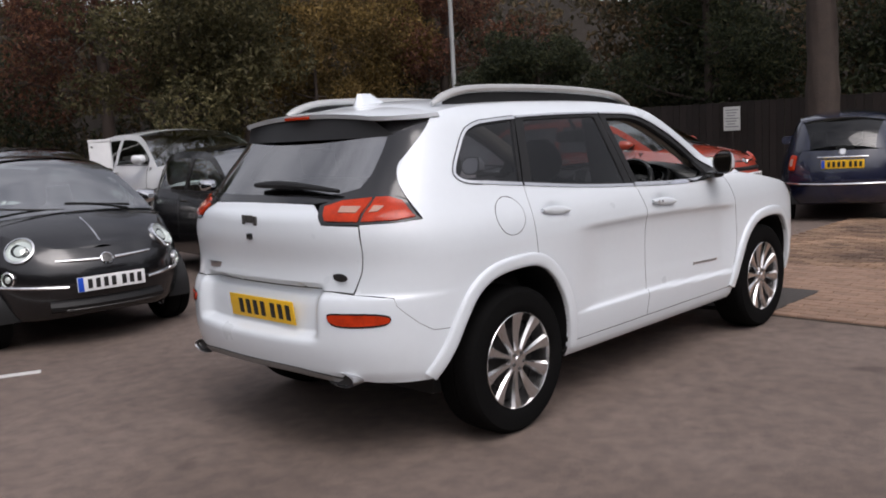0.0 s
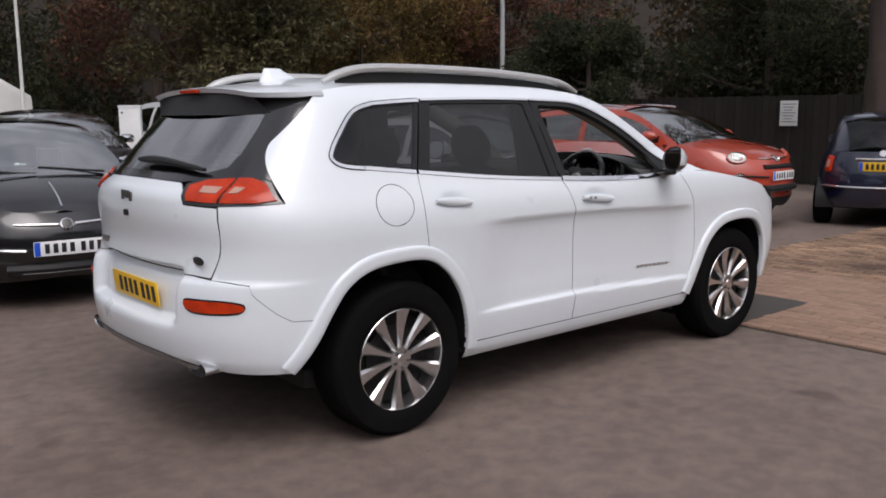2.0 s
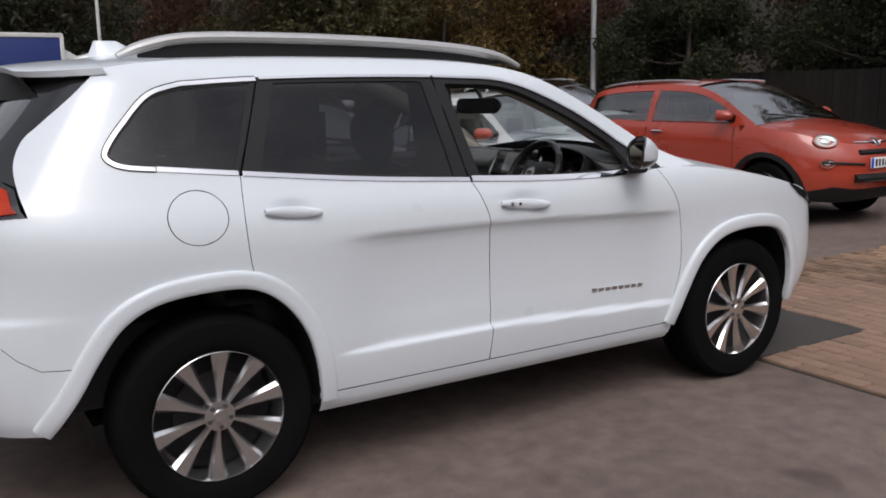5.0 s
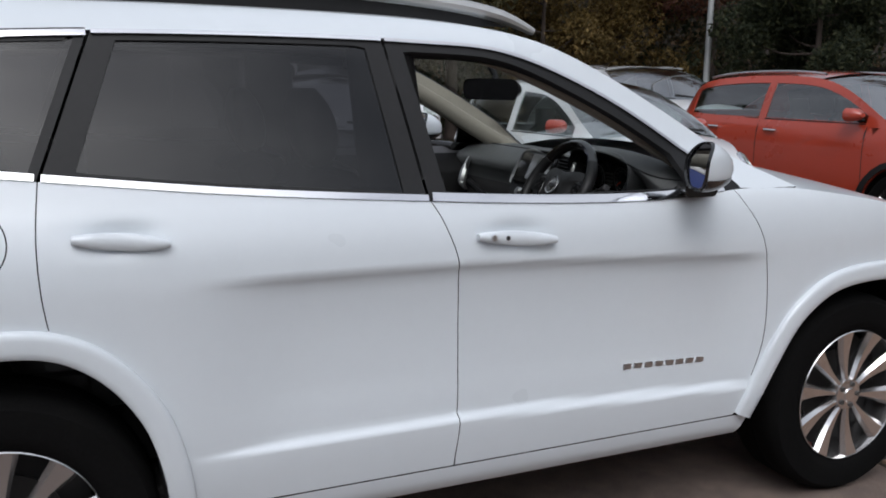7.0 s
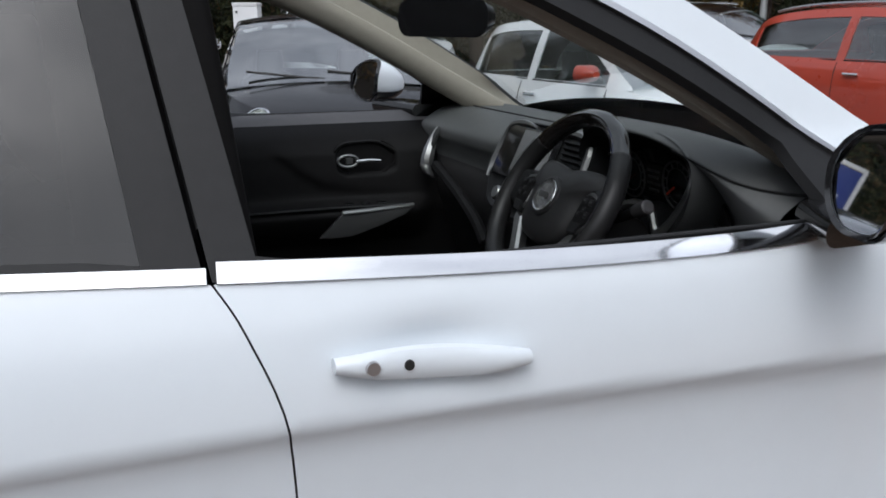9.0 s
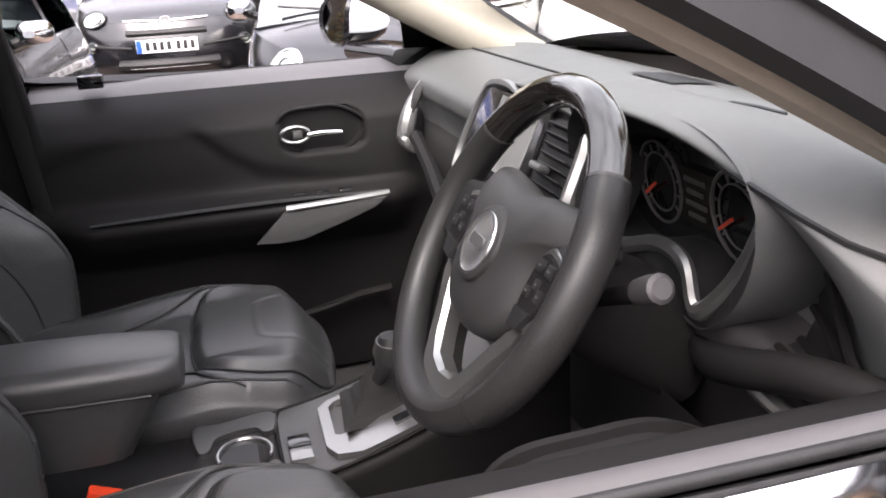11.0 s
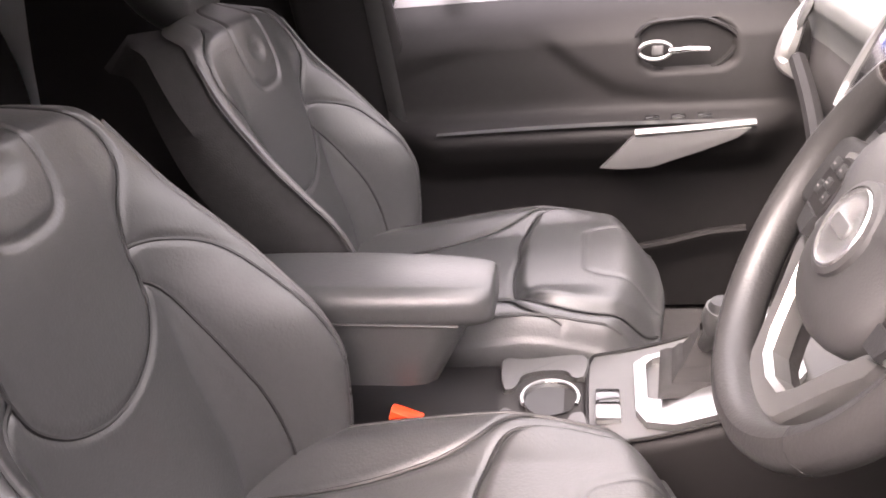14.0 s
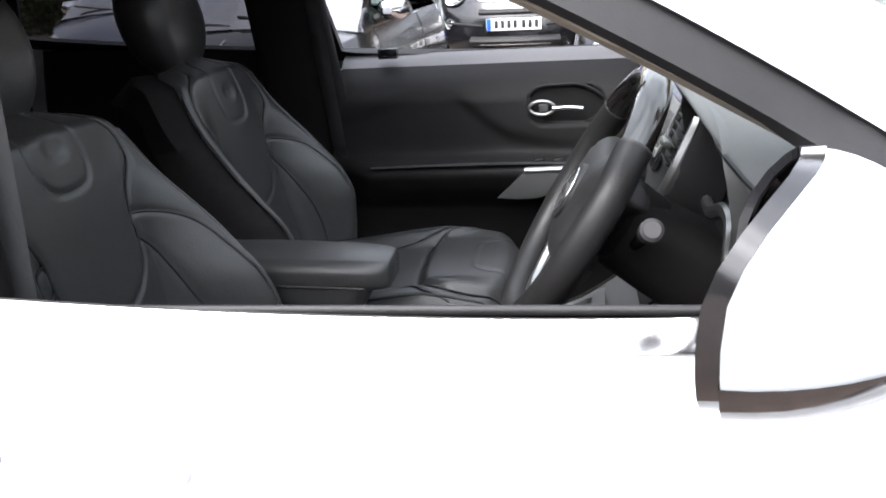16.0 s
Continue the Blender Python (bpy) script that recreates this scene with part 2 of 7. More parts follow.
class Shell:
    """A car's skin: s runs along its right side (there s = x), round the rear end to the left side for low s, and round the front for high s."""

    def __init__(self, rear, front, half, x0, x1, nr=4.0, mr=2.5, nf=3.0, mf=2.5, dent=None):
        self.rear, self.front, self.half, self.x0, self.x1, self.dent = rear, front, half, x0, x1, dent
        self.er, self.ef = (2 / nr, 2 / mr), (2 / nf, 2 / mf)
        th = np.linspace(0, np.pi / 2, 400)
        self.th = th
        self.tr, self.tf = (self._table(th, a, w, e) for a, w, e in ((x0 - rear(0.8), half(x0, 0.8), self.er), (front(0.7) - x1, half(x1, 0.7), self.ef)))
        self.s_rear, self.s_front = x0 - self.tr[-1], x1 + self.tf[-1]

    @staticmethod
    def _table(th, a, w, e):
        x, y = a * np.sin(th) ** e[0], w * np.cos(th) ** e[1]
        return np.concatenate([[0], np.cumsum(np.hypot(np.diff(x), np.diff(y)))])

    def base(self, s, z):
        sign = -1
        if s < self.s_rear:
            s, sign = 2 * self.s_rear - s, 1
        if s > self.s_front:
            s, sign = 2 * self.s_front - s, 1
        if s < self.x0:
            t = float(np.interp(self.x0 - s, self.tr, self.th))
            a = self.x0 - self.rear(z)
            x = self.x0 - a * math.sin(t) ** self.er[0]
            y = self.half(x, z) * max(math.cos(t), 0) ** self.er[1]
        elif s > self.x1:
            t = float(np.interp(s - self.x1, self.tf, self.th))
            x = self.x1 + (self.front(z) - self.x1) * math.sin(t) ** self.ef[0]
            y = self.half(x, z) * max(math.cos(t), 0) ** self.ef[1]
        else:
            x, y = s, self.half(s, z)
        if self.dent:
            x, y, z = self.dent(x, y, z)
        return Vector((x, sign * y, z))

    def __call__(self, s, z, off=0.0):
        p = self.base(s, z)
        if off:
            e = 4e-3
            n = (self.base(s + e, z) - self.base(s - e, z)).cross(self.base(s, z + e) - self.base(s, z - e))
            p = p + n.normalized() * off
        return p

    def sx(self, x, z):
        """s of a place x along the right side at height z."""
        if x < self.x0:
            f = min((self.x0 - x) / (self.x0 - self.rear(z)), 1)
            return self.x0 - float(np.interp(math.asin(f ** (1 / self.er[0])), self.th, self.tr))
        if x > self.x1:
            f = min((x - self.x1) / (self.front(z) - self.x1), 1)
            return self.x1 + float(np.interp(math.asin(f ** (1 / self.ef[0])), self.th, self.tf))
        return x

    def sy(self, y, z, end="rear"):
        """s of a place y across the rear or the front (negative y: right) at height z."""
        e, tab, c = (self.er, self.tr, self.s_rear) if end == "rear" else (self.ef, self.tf, self.s_front)
        xx = self.rear(z) if end == "rear" else self.front(z)
        f = min(abs(y) / self.half(xx, z), 1)
        d = float(np.interp(math.acos(f ** (1 / e[1])), self.th, tab))
        s = self.x0 - d if end == "rear" else self.x1 + d
        return s if y <= 0 else 2 * c - s

    def side(self, pts):
        return [(self.sx(x, z), z) for x, z in pts]

    def back(self, pts):
        return [(self.sy(y, z), z) for y, z in pts]

    def nose(self, pts):
        return [(self.sy(y, z, "front"), z) for y, z in pts]


def grid(surface, nu, nv, flip=False):
    """A bmesh from surface(u, v), u and v from 0 to 1."""
    bm = bmesh.new()
    vs = [[bm.verts.new(surface(i / nu, j / nv)) for j in range(nv + 1)] for i in range(nu + 1)]
    for i in range(nu):
        for j in range(nv):
            q = (vs[i][j], vs[i + 1][j], vs[i + 1][j + 1], vs[i][j + 1])
            bm.faces.new(q[::-1] if flip else q)
    return bm


def span(left, right, crown, n=24, bow=None):
    """A surface between two lines of points, raised by crown in its middle. Gives surface(u, v)."""
    L, R = np.array(left), np.array(right)
    k = np.linspace(0, 1, len(L))

    def at(u, v):
        a = np.array([np.interp(u, k, L[:, i]) for i in range(3)])
        b = np.array([np.interp(u, k, R[:, i]) for i in range(3)])
        c = crown(u) if callable(crown) else crown
        w = 4 * v * (1 - v)
        p = a + (b - a) * v
        p[2] += c * w
        if bow:
            p[0] += bow * w
        return p
    return at


def tube(points, radius, sides=8, closed=False, flat=1.0):
    """A round bar along points; radius may be a list."""
    bm = bmesh.new()
    P = [Vector(p) for p in points]
    n = len(P)
    rs = radius if isinstance(radius, (list, tuple)) else [radius] * n
    rings, up = [], Vector((0, 0, 1))
    for i, p in enumerate(P):
        a, b = (P[(i - 1) % n], P[(i + 1) % n]) if closed else (P[max(i - 1, 0)], P[min(i + 1, n - 1)])
        t = (b - a).normalized()
        r = t.cross(up)
        r = r.normalized() if r.length > 0.05 else t.cross(Vector((0, 1, 0))).normalized()
        u = r.cross(t)
        rings.append([bm.verts.new(p + (r * math.cos(k * 2 * math.pi / sides) + u * math.sin(k * 2 * math.pi / sides) * flat) * rs[i]) for k in range(sides)])
    for i in range(n if closed else n - 1):
        a, b = rings[i], rings[(i + 1) % n]
        for k in range(sides):
            bm.faces.new((a[k], a[(k + 1) % sides], b[(k + 1) % sides], b[k]))
    if not closed:
        bm.faces.new(rings[0][::-1])
        bm.faces.new(rings[-1])
    return bm


def box(size, at=(0, 0, 0), bevel=0.0, seg=2, m=None):
    bm = bmesh.new()
    bmesh.ops.create_cube(bm, size=1)
    bmesh.ops.scale(bm, vec=size, verts=bm.verts)
    if bevel:
        bmesh.ops.bevel(bm, geom=list(bm.edges), offset=bevel, segments=seg, profile=0.6, affect="EDGES")
    bmesh.ops.transform(bm, matrix=(m if m is not None else Matrix.Translation(at)), verts=bm.verts)
    return bm


def lathe(profile, seg=48, axis="y"):
    """Turns (radius, along) pairs round an axis."""
    bm = bmesh.new()
    rings = []
    for r, a in profile:
        ring = []
        for k in range(seg):
            t = 2 * math.pi * k / seg
            c, s = r * math.cos(t), r * math.sin(t)
            ring.append(bm.verts.new({"y": (c, a, s), "x": (a, c, s), "z": (c, s, a)}[axis]))
        rings.append(ring)
    for a, b in zip(rings, rings[1:]):
        for k in range(seg):
            bm.faces.new((a[k], a[(k + 1) % seg], b[(k + 1) % seg], b[k]))
    return bm


def prism(outline, depth, at=None, bevel=0.0, holes=(), size=1.0):
    """A flat outline (x, z) pulled out along y by depth, its front at y = 0 towards -y."""
    v, f = fill2d(outline, holes, size) if holes else ([tuple(p) for p in outline], [tuple(range(len(outline)))])
    bm = bmesh.new()
    a = [bm.verts.new((p[0], 0, p[1])) for p in v]
    fs = [bm.faces.new([a[i] for i in t]) for t in f]
    r = bmesh.ops.extrude_face_region(bm, geom=fs)
    bmesh.ops.translate(bm, vec=(0, depth, 0), verts=[g for g in r["geom"] if isinstance(g, bmesh.types.BMVert)])
    bmesh.ops.recalc_face_normals(bm, faces=bm.faces)
    if bevel:
        ed = [e for e in bm.edges if len(e.link_faces) == 2 and e.calc_face_angle(0) > 0.6]
        bmesh.ops.bevel(bm, geom=ed, offset=bevel, segments=2, profile=0.6, affect="EDGES")
    if at is not None:
        bmesh.ops.transform(bm, matrix=at, verts=bm.verts)
    return bm


def join(*bms):
    out = bmesh.new()
    for b in bms:
        me = bpy.data.meshes.new("t")
        b.to_mesh(me)
        out.from_mesh(me)
        bpy.data.meshes.remove(me)
        b.free()
    return out


def moved(bm, m):
    bmesh.ops.transform(bm, matrix=m, verts=bm.verts)
    return bm


def lump(rings, cap=True):
    """A closed loft through rings of points of equal count."""
    bm = bmesh.new()
    R = [[bm.verts.new(p) for p in r] for r in rings]
    n = len(R[0])
    for a, b in zip(R, R[1:]):
        for k in range(n):
            bm.faces.new((a[k], a[(k + 1) % n], b[(k + 1) % n], b[k]))
    if cap:
        bm.faces.new(R[0][::-1])
        bm.faces.new(R[-1])
    return bm


def rounded(w, h, r, n=4, power=None):
    """A rounded rectangle round the origin, as (x, y) points."""
    out = []
    for cx, cy, a in ((w / 2 - r, h / 2 - r, 0), (-w / 2 + r, h / 2 - r, 90), (-w / 2 + r, -h / 2 + r, 180), (w / 2 - r, -h / 2 + r, 270)):
        out += [(cx + r * math.cos(radians(a + 90 * i / n)), cy + r * math.sin(radians(a + 90 * i / n))) for i in range(n + 1)]
    return out

# ---- ground ----
def asphalt():
    m = bpy.data.materials.new("worn_asphalt")
    m.use_nodes = True
    nt = m.node_tree
    b = nt.nodes["Principled BSDF"]
    fine, mid, big = (noise_node(nt, s, 3.0, 0.6) for s in (220.0, 9.0, 0.55))
    c1 = ramp(nt, fine, [(0.32, (0.097, 0.072, 0.060)), (0.52, (0.160, 0.122, 0.103)), (0.72, (0.250, 0.200, 0.172))])
    c2 = ramp(nt, mid, [(0.35, (0.80, 0.80, 0.80)), (0.65, (1.12, 1.10, 1.08))])
    c3 = ramp(nt, big, [(0.38, (0.82, 0.80, 0.79)), (0.62, (1.10, 1.10, 1.10))])
    out = c1
    for c in (c2, c3):
        mx = nt.nodes.new("ShaderNodeMix")
        mx.data_type, mx.blend_type = "RGBA", "MULTIPLY"
        mx.inputs[0].default_value = 1.0
        nt.links.new(out, mx.inputs[6])
        nt.links.new(c, mx.inputs[7])
        out = mx.outputs[2]
    # oil drips
    drip = ramp(nt, noise_node(nt, 1.9, 1.0, 0.4), [(0.70, (1, 1, 1)), (0.76, (0.6, 0.58, 0.57))])
    mx = nt.nodes.new("ShaderNodeMix")
    mx.data_type, mx.blend_type = "RGBA", "MULTIPLY"
    mx.inputs[0].default_value = 1.0
    nt.links.new(out, mx.inputs[6])
    nt.links.new(drip, mx.inputs[7])
    nt.links.new(mx.outputs[2], b.inputs["Base Color"])
    b.inputs["Roughness"].default_value = 0.82
    bump = nt.nodes.new("ShaderNodeBump")
    bump.inputs["Strength"].default_value, bump.inputs["Distance"].default_value = 0.7, 0.004
    nt.links.new(fine, bump.inputs["Height"])
    nt.links.new(bump.outputs["Normal"], b.inputs["Normal"])
    return m


ground = part("ground", grid(lambda u, v: (-400 + 800 * u, -400 + 800 * v, 0), 4, 4), asphalt(), None)
tagged(ground, "worn brown-grey asphalt of a car park", "ground", kind="structure")
line = part("bay_line", box((0.085, 4.0, 0.004), m=pose(-2.826, 3.337, 0.002, 0, 0, 67)), mat("worn_white_line", (0.55, 0.54, 0.52), 0.7, vary=0.3, scale=9, grain=0.001), None)
tagged(line, "worn white painted parking bay line", "bay line", kind="structure")

# ---- the white SUV ----
base_w = curve([(0.26, 0.84), (0.32, 0.895), (0.40, 0.915), (0.50, 0.928), (0.60, 0.932), (0.80, 0.934), (0.95, 0.938), (1.0, 0.934), (1.06, 0.922),
                (1.12, 0.900), (1.14, 0.890), (1.30, 0.822), (1.45, 0.755), (1.54, 0.712), (1.60, 0.655), (1.64, 0.58)])
dip_w = curve([(0.50, 0.026), (0.60, 0.029), (0.66, 0.032), (0.78, 0.030), (0.90, 0.022), (0.935, 0.015), (0.952, 0.006), (0.962, 0.0)])
crease_z = curve([(0.35, 0.505), (0.70, 0.512), (1.15, 0.512), (1.70, 0.492), (2.25, 0.470)])
crease_fall = curve([(0.70, 0.0), (1.15, 0.003), (1.70, 0.022), (2.25, 0.048)])


def jeep_half(x, z):
    zc, zx = crease_z(x), min(max(x, 0.70), 2.25)
    start, end = step(0.40, 0.72, x), 1 - step(2.06, 2.30, x)
    w = base_w(z) - dip_w(z + crease_fall(zx)) * step(zc - 0.004, zc + 0.016, z) * start * end
    if z > 1.10:
        w -= 0.11 * step(1.35, 2.35, x) * step(1.10, 1.25, z)
    for hx, hz in ((0.30, 1.078), (1.315, 1.032)):
        w -= 0.016 * math.exp(-((x - hx) / 0.075) ** 2 - ((z - hz) / 0.028) ** 2)
    if x > 2.7:
        w -= 0.02 * step(2.7, 3.2, x)
    return w


rear_x = curve([(0.30, -0.80), (0.38, -0.88), (0.46, -0.935), (0.58, -0.955), (0.70, -0.95), (0.785, -0.93), (0.80, -0.905), (0.92, -0.885), (1.05, -0.90), (1.13, -0.89),
                (1.19, -0.83), (1.30, -0.735), (1.45, -0.60), (1.55, -0.51), (1.60, -0.46)])
front_x = curve([(0.25, 3.30), (0.40, 3.52), (0.60, 3.60), (0.80, 3.58), (0.95, 3.50), (1.05, 3.36), (1.15, 3.2)])


def jeep_dent(x, y, z):
    if x < -0.6 and z < 0.83:
        x += 0.065 * (1 - step(0.42, 0.51, y)) * step(0.585, 0.625, z)
    return x, y, z


JEEP = Shell(rear_x, front_x, jeep_half, 0.0, 2.75, nr=4.2, mr=2.4, nf=3.8, mf=2.9, dent=jeep_dent)
jeep = thing("suv", "white five-door SUV parked on asphalt, driver's window open", "car")


def skin(name, outline, material, parent=jeep, label="", holes=(), size=0.03, lip=0.018, off=0.0, both=False, edge=None):
    """A body panel on the right side; both: mirrored onto the left as well, as a part of its own."""
    out = []
    for k in range(2 if both else 1):
        bm, nn = sheet(JEEP, outline, holes, size, lip, off)
        if k:
            for v in bm.verts:
                v.co.y = -v.co.y
            bmesh.ops.reverse_faces(bm, faces=bm.faces)
            nn = [(a, -b, c) for a, b, c in nn]
        ob = part(name, bm, material, parent, label, normals=nn)
        ob.data.materials.append(edge or MATT_BLACK)
        out.append(ob)
    return out


# lines of the side view (x, z)
REAR_GAP = sm([(0.140, 0.862), (0.127, 0.96), (0.124, 1.08), (0.135, 1.205)], 4)
MID_GAP = sm([(1.150, 0.40), (1.160, 0.55), (1.158, 0.75), (1.145, 0.95), (1.105, 1.07), (1.075, 1.125)], 5)
FRONT_GAP = sm([(2.16, 0.38), (2.21, 0.50), (2.245, 0.65), (2.235, 0.84), (2.19, 0.99), (2.10, 1.118)], 5)
BELT = sm([(-0.15, 1.236), (0.135, 1.205), (0.6, 1.158), (1.075, 1.125), (1.5, 1.103), (1.85, 1.10), (2.10, 1.118)], 6)
WIN_TOP = sm([(-0.02, 1.530), (0.27, 1.546), (0.7, 1.552), (1.10, 1.546), (1.38, 1.524), (1.67, 1.418), (1.92, 1.283), (2.10, 1.160), (2.13, 1.122)], 6)
EDGE = sm([(2.36, 1.118), (2.25, 1.175), (2.10, 1.262), (1.90, 1.375), (1.70, 1.475), (1.50, 1.553), (1.30, 1.592), (1.0, 1.612), (0.5, 1.620), (0.1, 1.614), (-0.12, 1.60), (-0.27, 1.578)], 5)
D_BACK = sm([(-0.27, 1.578), (-0.37, 1.485), (-0.47, 1.40), (-0.53, 1.345), (-0.565, 1.27), (-0.565, 1.19), (-0.55, 1.115)], 5)
Q_REAR = sm([(-0.15, 1.236), (-0.25, 1.249), (-0.300, 1.275), (-0.302, 1.315), (-0.235, 1.40), (-0.135, 1.495), (-0.02, 1.530)], 6)
ARCH_R = sm([(-0.545, 0.40), (-0.46, 0.52), (-0.385, 0.645), (-0.305, 0.745), (-0.19, 0.805), (-0.02, 0.825), (0.13, 0.814), (0.24, 0.748), (0.325, 0.632), (0.368, 0.49), (0.387, 0.33)], 6)
ARCH_F = sm([(2.21, 0.33), (2.258, 0.45), (2.335, 0.60), (2.42, 0.70), (2.55, 0.770), (2.75, 0.790), (2.93, 0.762), (3.03, 0.665), (3.075, 0.53), (3.09, 0.36)], 6)


def cut(line, a, b):
    """The stretch of a line between x = a and x = b, in the line's order."""
    return [p for p in line if min(a, b) - 1e-6 <= p[0] <= max(a, b) + 1e-6]


def upto(line, zmax=9, zmin=-9):
    return [p for p in line if zmin <= p[1] <= zmax]


seam = JEEP.back([(-0.670, 1.105), (-0.685, 1.0), (-0.675, 0.90), (-0.645, 0.80)])
bumper_top = JEEP.back([(-0.645, 0.80), (-0.72, 0.795), (-0.80, 0.785)]) + JEEP.side([(-0.70, 0.75), (-0.62, 0.665), (-0.56, 0.628), (-0.44, 0.622)])


def sh(line, dx=0.0, dz=0.0):
    return [(x + dx, z + dz) for x, z in line]


G = 0.0014  # half a shut line
quarter = (JEEP.side(sh(REAR_GAP, -G)) + JEEP.side([p for p in BELT[::-1] if p[0] < 0.125]) + JEEP.side(Q_REAR[1:]) + JEEP.side(WIN_TOP[1:])
           + JEEP.side([(2.20, 1.118)]) + JEEP.side(EDGE) + JEEP.side(D_BACK[1:]) + sh(seam, G) + sh(bumper_top[1:], 0, G) + JEEP.side([p for p in ARCH_R if p[1] > 0.64 and p[0] < 0.155]))
FUEL = [(JEEP.sx(-0.036 + 0.104 * math.cos(a), 1.077 + 0.092 * math.sin(a)), 1.077 + 0.092 * math.sin(a)) for a in (k * math.pi / 20 for k in range(40))]
skin("quarter_panel", quarter, WHITE, holes=(FUEL,), both=True, size=0.025)
fc = sum(q[0] for q in FUEL) / 40
skin("fuel_flap", [(fc + (a - fc) * 0.968, 1.077 + (b - 1.077) * 0.968) for a, b in FUEL], WHITE, off=0.0005, both=True)
rear_door = (JEEP.side(sh(REAR_GAP, G)) + [p for p in BELT if 0.14 < p[0] < 1.07] + sh(MID_GAP[::-1], -G) + [(1.147, 0.375), (0.382, 0.375)]
             + [p for p in ARCH_R[::-1] if p[0] > 0.17 and p[1] > 0.385])
front_door = sh(MID_GAP, G) + [p for p in BELT if 1.085 < p[0] < 2.095] + sh(FRONT_GAP[::-1], -G) + [(2.155, 0.375), (1.153, 0.375)]
DOOR_R = skin("rear_door", rear_door, WHITE, both=True, size=0.017)
DOOR_F = skin("front_door", front_door, WHITE, both=True, size=0.017)
FENDER_TOP = sm([(2.105, 1.120), (2.36, 1.112), (2.70, 1.062), (3.0, 1.0), (3.22, 0.93)], 5)
fender = JEEP.side(sh(FRONT_GAP, G)) + JEEP.side(FENDER_TOP[1:]) + JEEP.side([(3.28, 0.90), (3.25, 0.80), (3.10, 0.70)]) + JEEP.side([p for p in ARCH_F[::-1] if p[1] > 0.37 and p[0] < 3.05])
skin("front_wing", fender, WHITE, both=True)
skin("sill", [(0.385, 0.295), (2.20, 0.295), (2.22, 0.3715), (0.385, 0.3715)], WHITE, both=True, off=0.001)
nose_r = JEEP.side([(3.10, 0.70), (3.25, 0.80), (3.28, 0.897)])
nose = JEEP.side([(3.095, 0.34), (3.085, 0.55), (3.06, 0.66)]) + nose_r
c = JEEP.s_front
nose = nose + [(2 * c - s, z) for s, z in nose[::-1]]
skin("front_bumper", nose, WHITE, size=0.06)
skin("headlight", JEEP.side([(3.04, 0.984), (3.13, 0.958), (3.22, 0.925), (3.34, 0.915), (3.42, 0.885), (3.28, 0.868), (3.15, 0.918)]), GLOSS_BLACK, off=0.008, both=True)
bon_r = [JEEP(*p) for p in JEEP.side(FENDER_TOP[4:])] + [JEEP(JEEP.sx(3.22, 0.93) + (c - JEEP.sx(3.22, 0.93)) * k / 5, 0.93 + 0.02 * k / 5) for k in range(1, 5)]
bon_l = [(p[0], -p[1], p[2]) for p in bon_r]
part("bonnet", grid(span(bon_l, bon_r, lambda u: 0.07 * (1 - u) + 0.02), 30, 20), WHITE, jeep)

# rear: tailgate, glass, lamps, bumper
tg = JEEP.back([(-0.667, 1.098), (-0.682, 1.0), (-0.672, 0.90), (-0.642, 0.808)])
tl = [(2 * JEEP.s_rear - s, z) for s, z in tg]
tailgate = tg + [p for y in (-0.55, -0.4, -0.2, 0, 0.2, 0.4, 0.55) for p in JEEP.back([(y, 0.815)])] + tl[::-1] + JEEP.back([(0.50, 1.105), (0.46, 1.16), (0.40, 1.192), (0.2, 1.197), (0, 1.198), (-0.2, 1.197), (-0.40, 1.192), (-0.46, 1.16), (-0.50, 1.105)])
skin("tailgate", tailgate, WHITE)
bt = bumper_top
low = JEEP.side([(-0.56, 0.40)])
bump_r = low + JEEP.side([p for p in ARCH_R if 0.42 < p[1] < 0.615 and p[0] < 0]) + sh(bt[::-1], 0, -G) + [p for y in (-0.55, -0.4, -0.2, 0.0) for p in JEEP.back([(y, 0.810)])]
bl = [(2 * JEEP.s_rear - s, z) for s, z in bump_r]
bot = [(low[0][0] + (JEEP.s_rear - low[0][0]) * k / 8, 0.40 + 0.062 * step(0.15, 0.75, k / 8)) for k in range(9)]
bumper = bump_r + bl[::-1][1:] + [(2 * JEEP.s_rear - s, z) for s, z in bot[1:]] + bot[::-1][1:-1]
skin("rear_bumper", bumper, WHITE, size=0.02)
gl_r = JEEP.side([(x, z) for x, z in D_BACK[2:-6]])
gl_low = JEEP.side([(-0.60, 1.225)]) + JEEP.back([(-0.70, 1.222), (-0.50, 1.212), (-0.40, 1.200), (-0.2, 1.203), (0, 1.204)])
half_glass = sh(gl_r, 0.004) + gl_low
top_s = JEEP.back([(0, 1.565), (-0.25, 1.565), (-0.5, 1.56)])
full = half_glass + [(2 * JEEP.s_rear - s, z) for s, z in half_glass[::-1][1:]] + [(2 * JEEP.s_rear - s, z) for s, z in top_s[::-1]] + top_s[1:]
pane_half = JEEP.back([(0, 1.235), (-0.30, 1.235), (-0.50, 1.240), (-0.585, 1.262), (-0.60, 1.32), (-0.585, 1.42), (-0.565, 1.50), (-0.50, 1.535), (-0.25, 1.54)])
rear_hole = pane_half + [(2 * JEEP.s_rear - s, z) for s, z in pane_half[::-1]] 
skin("rear_window_surround", full, GLOSS_BLACK, off=-0.006, holes=(rear_hole,))
skin("rear_window", rear_hole, REAR_GLASS, off=-0.010, lip=0)
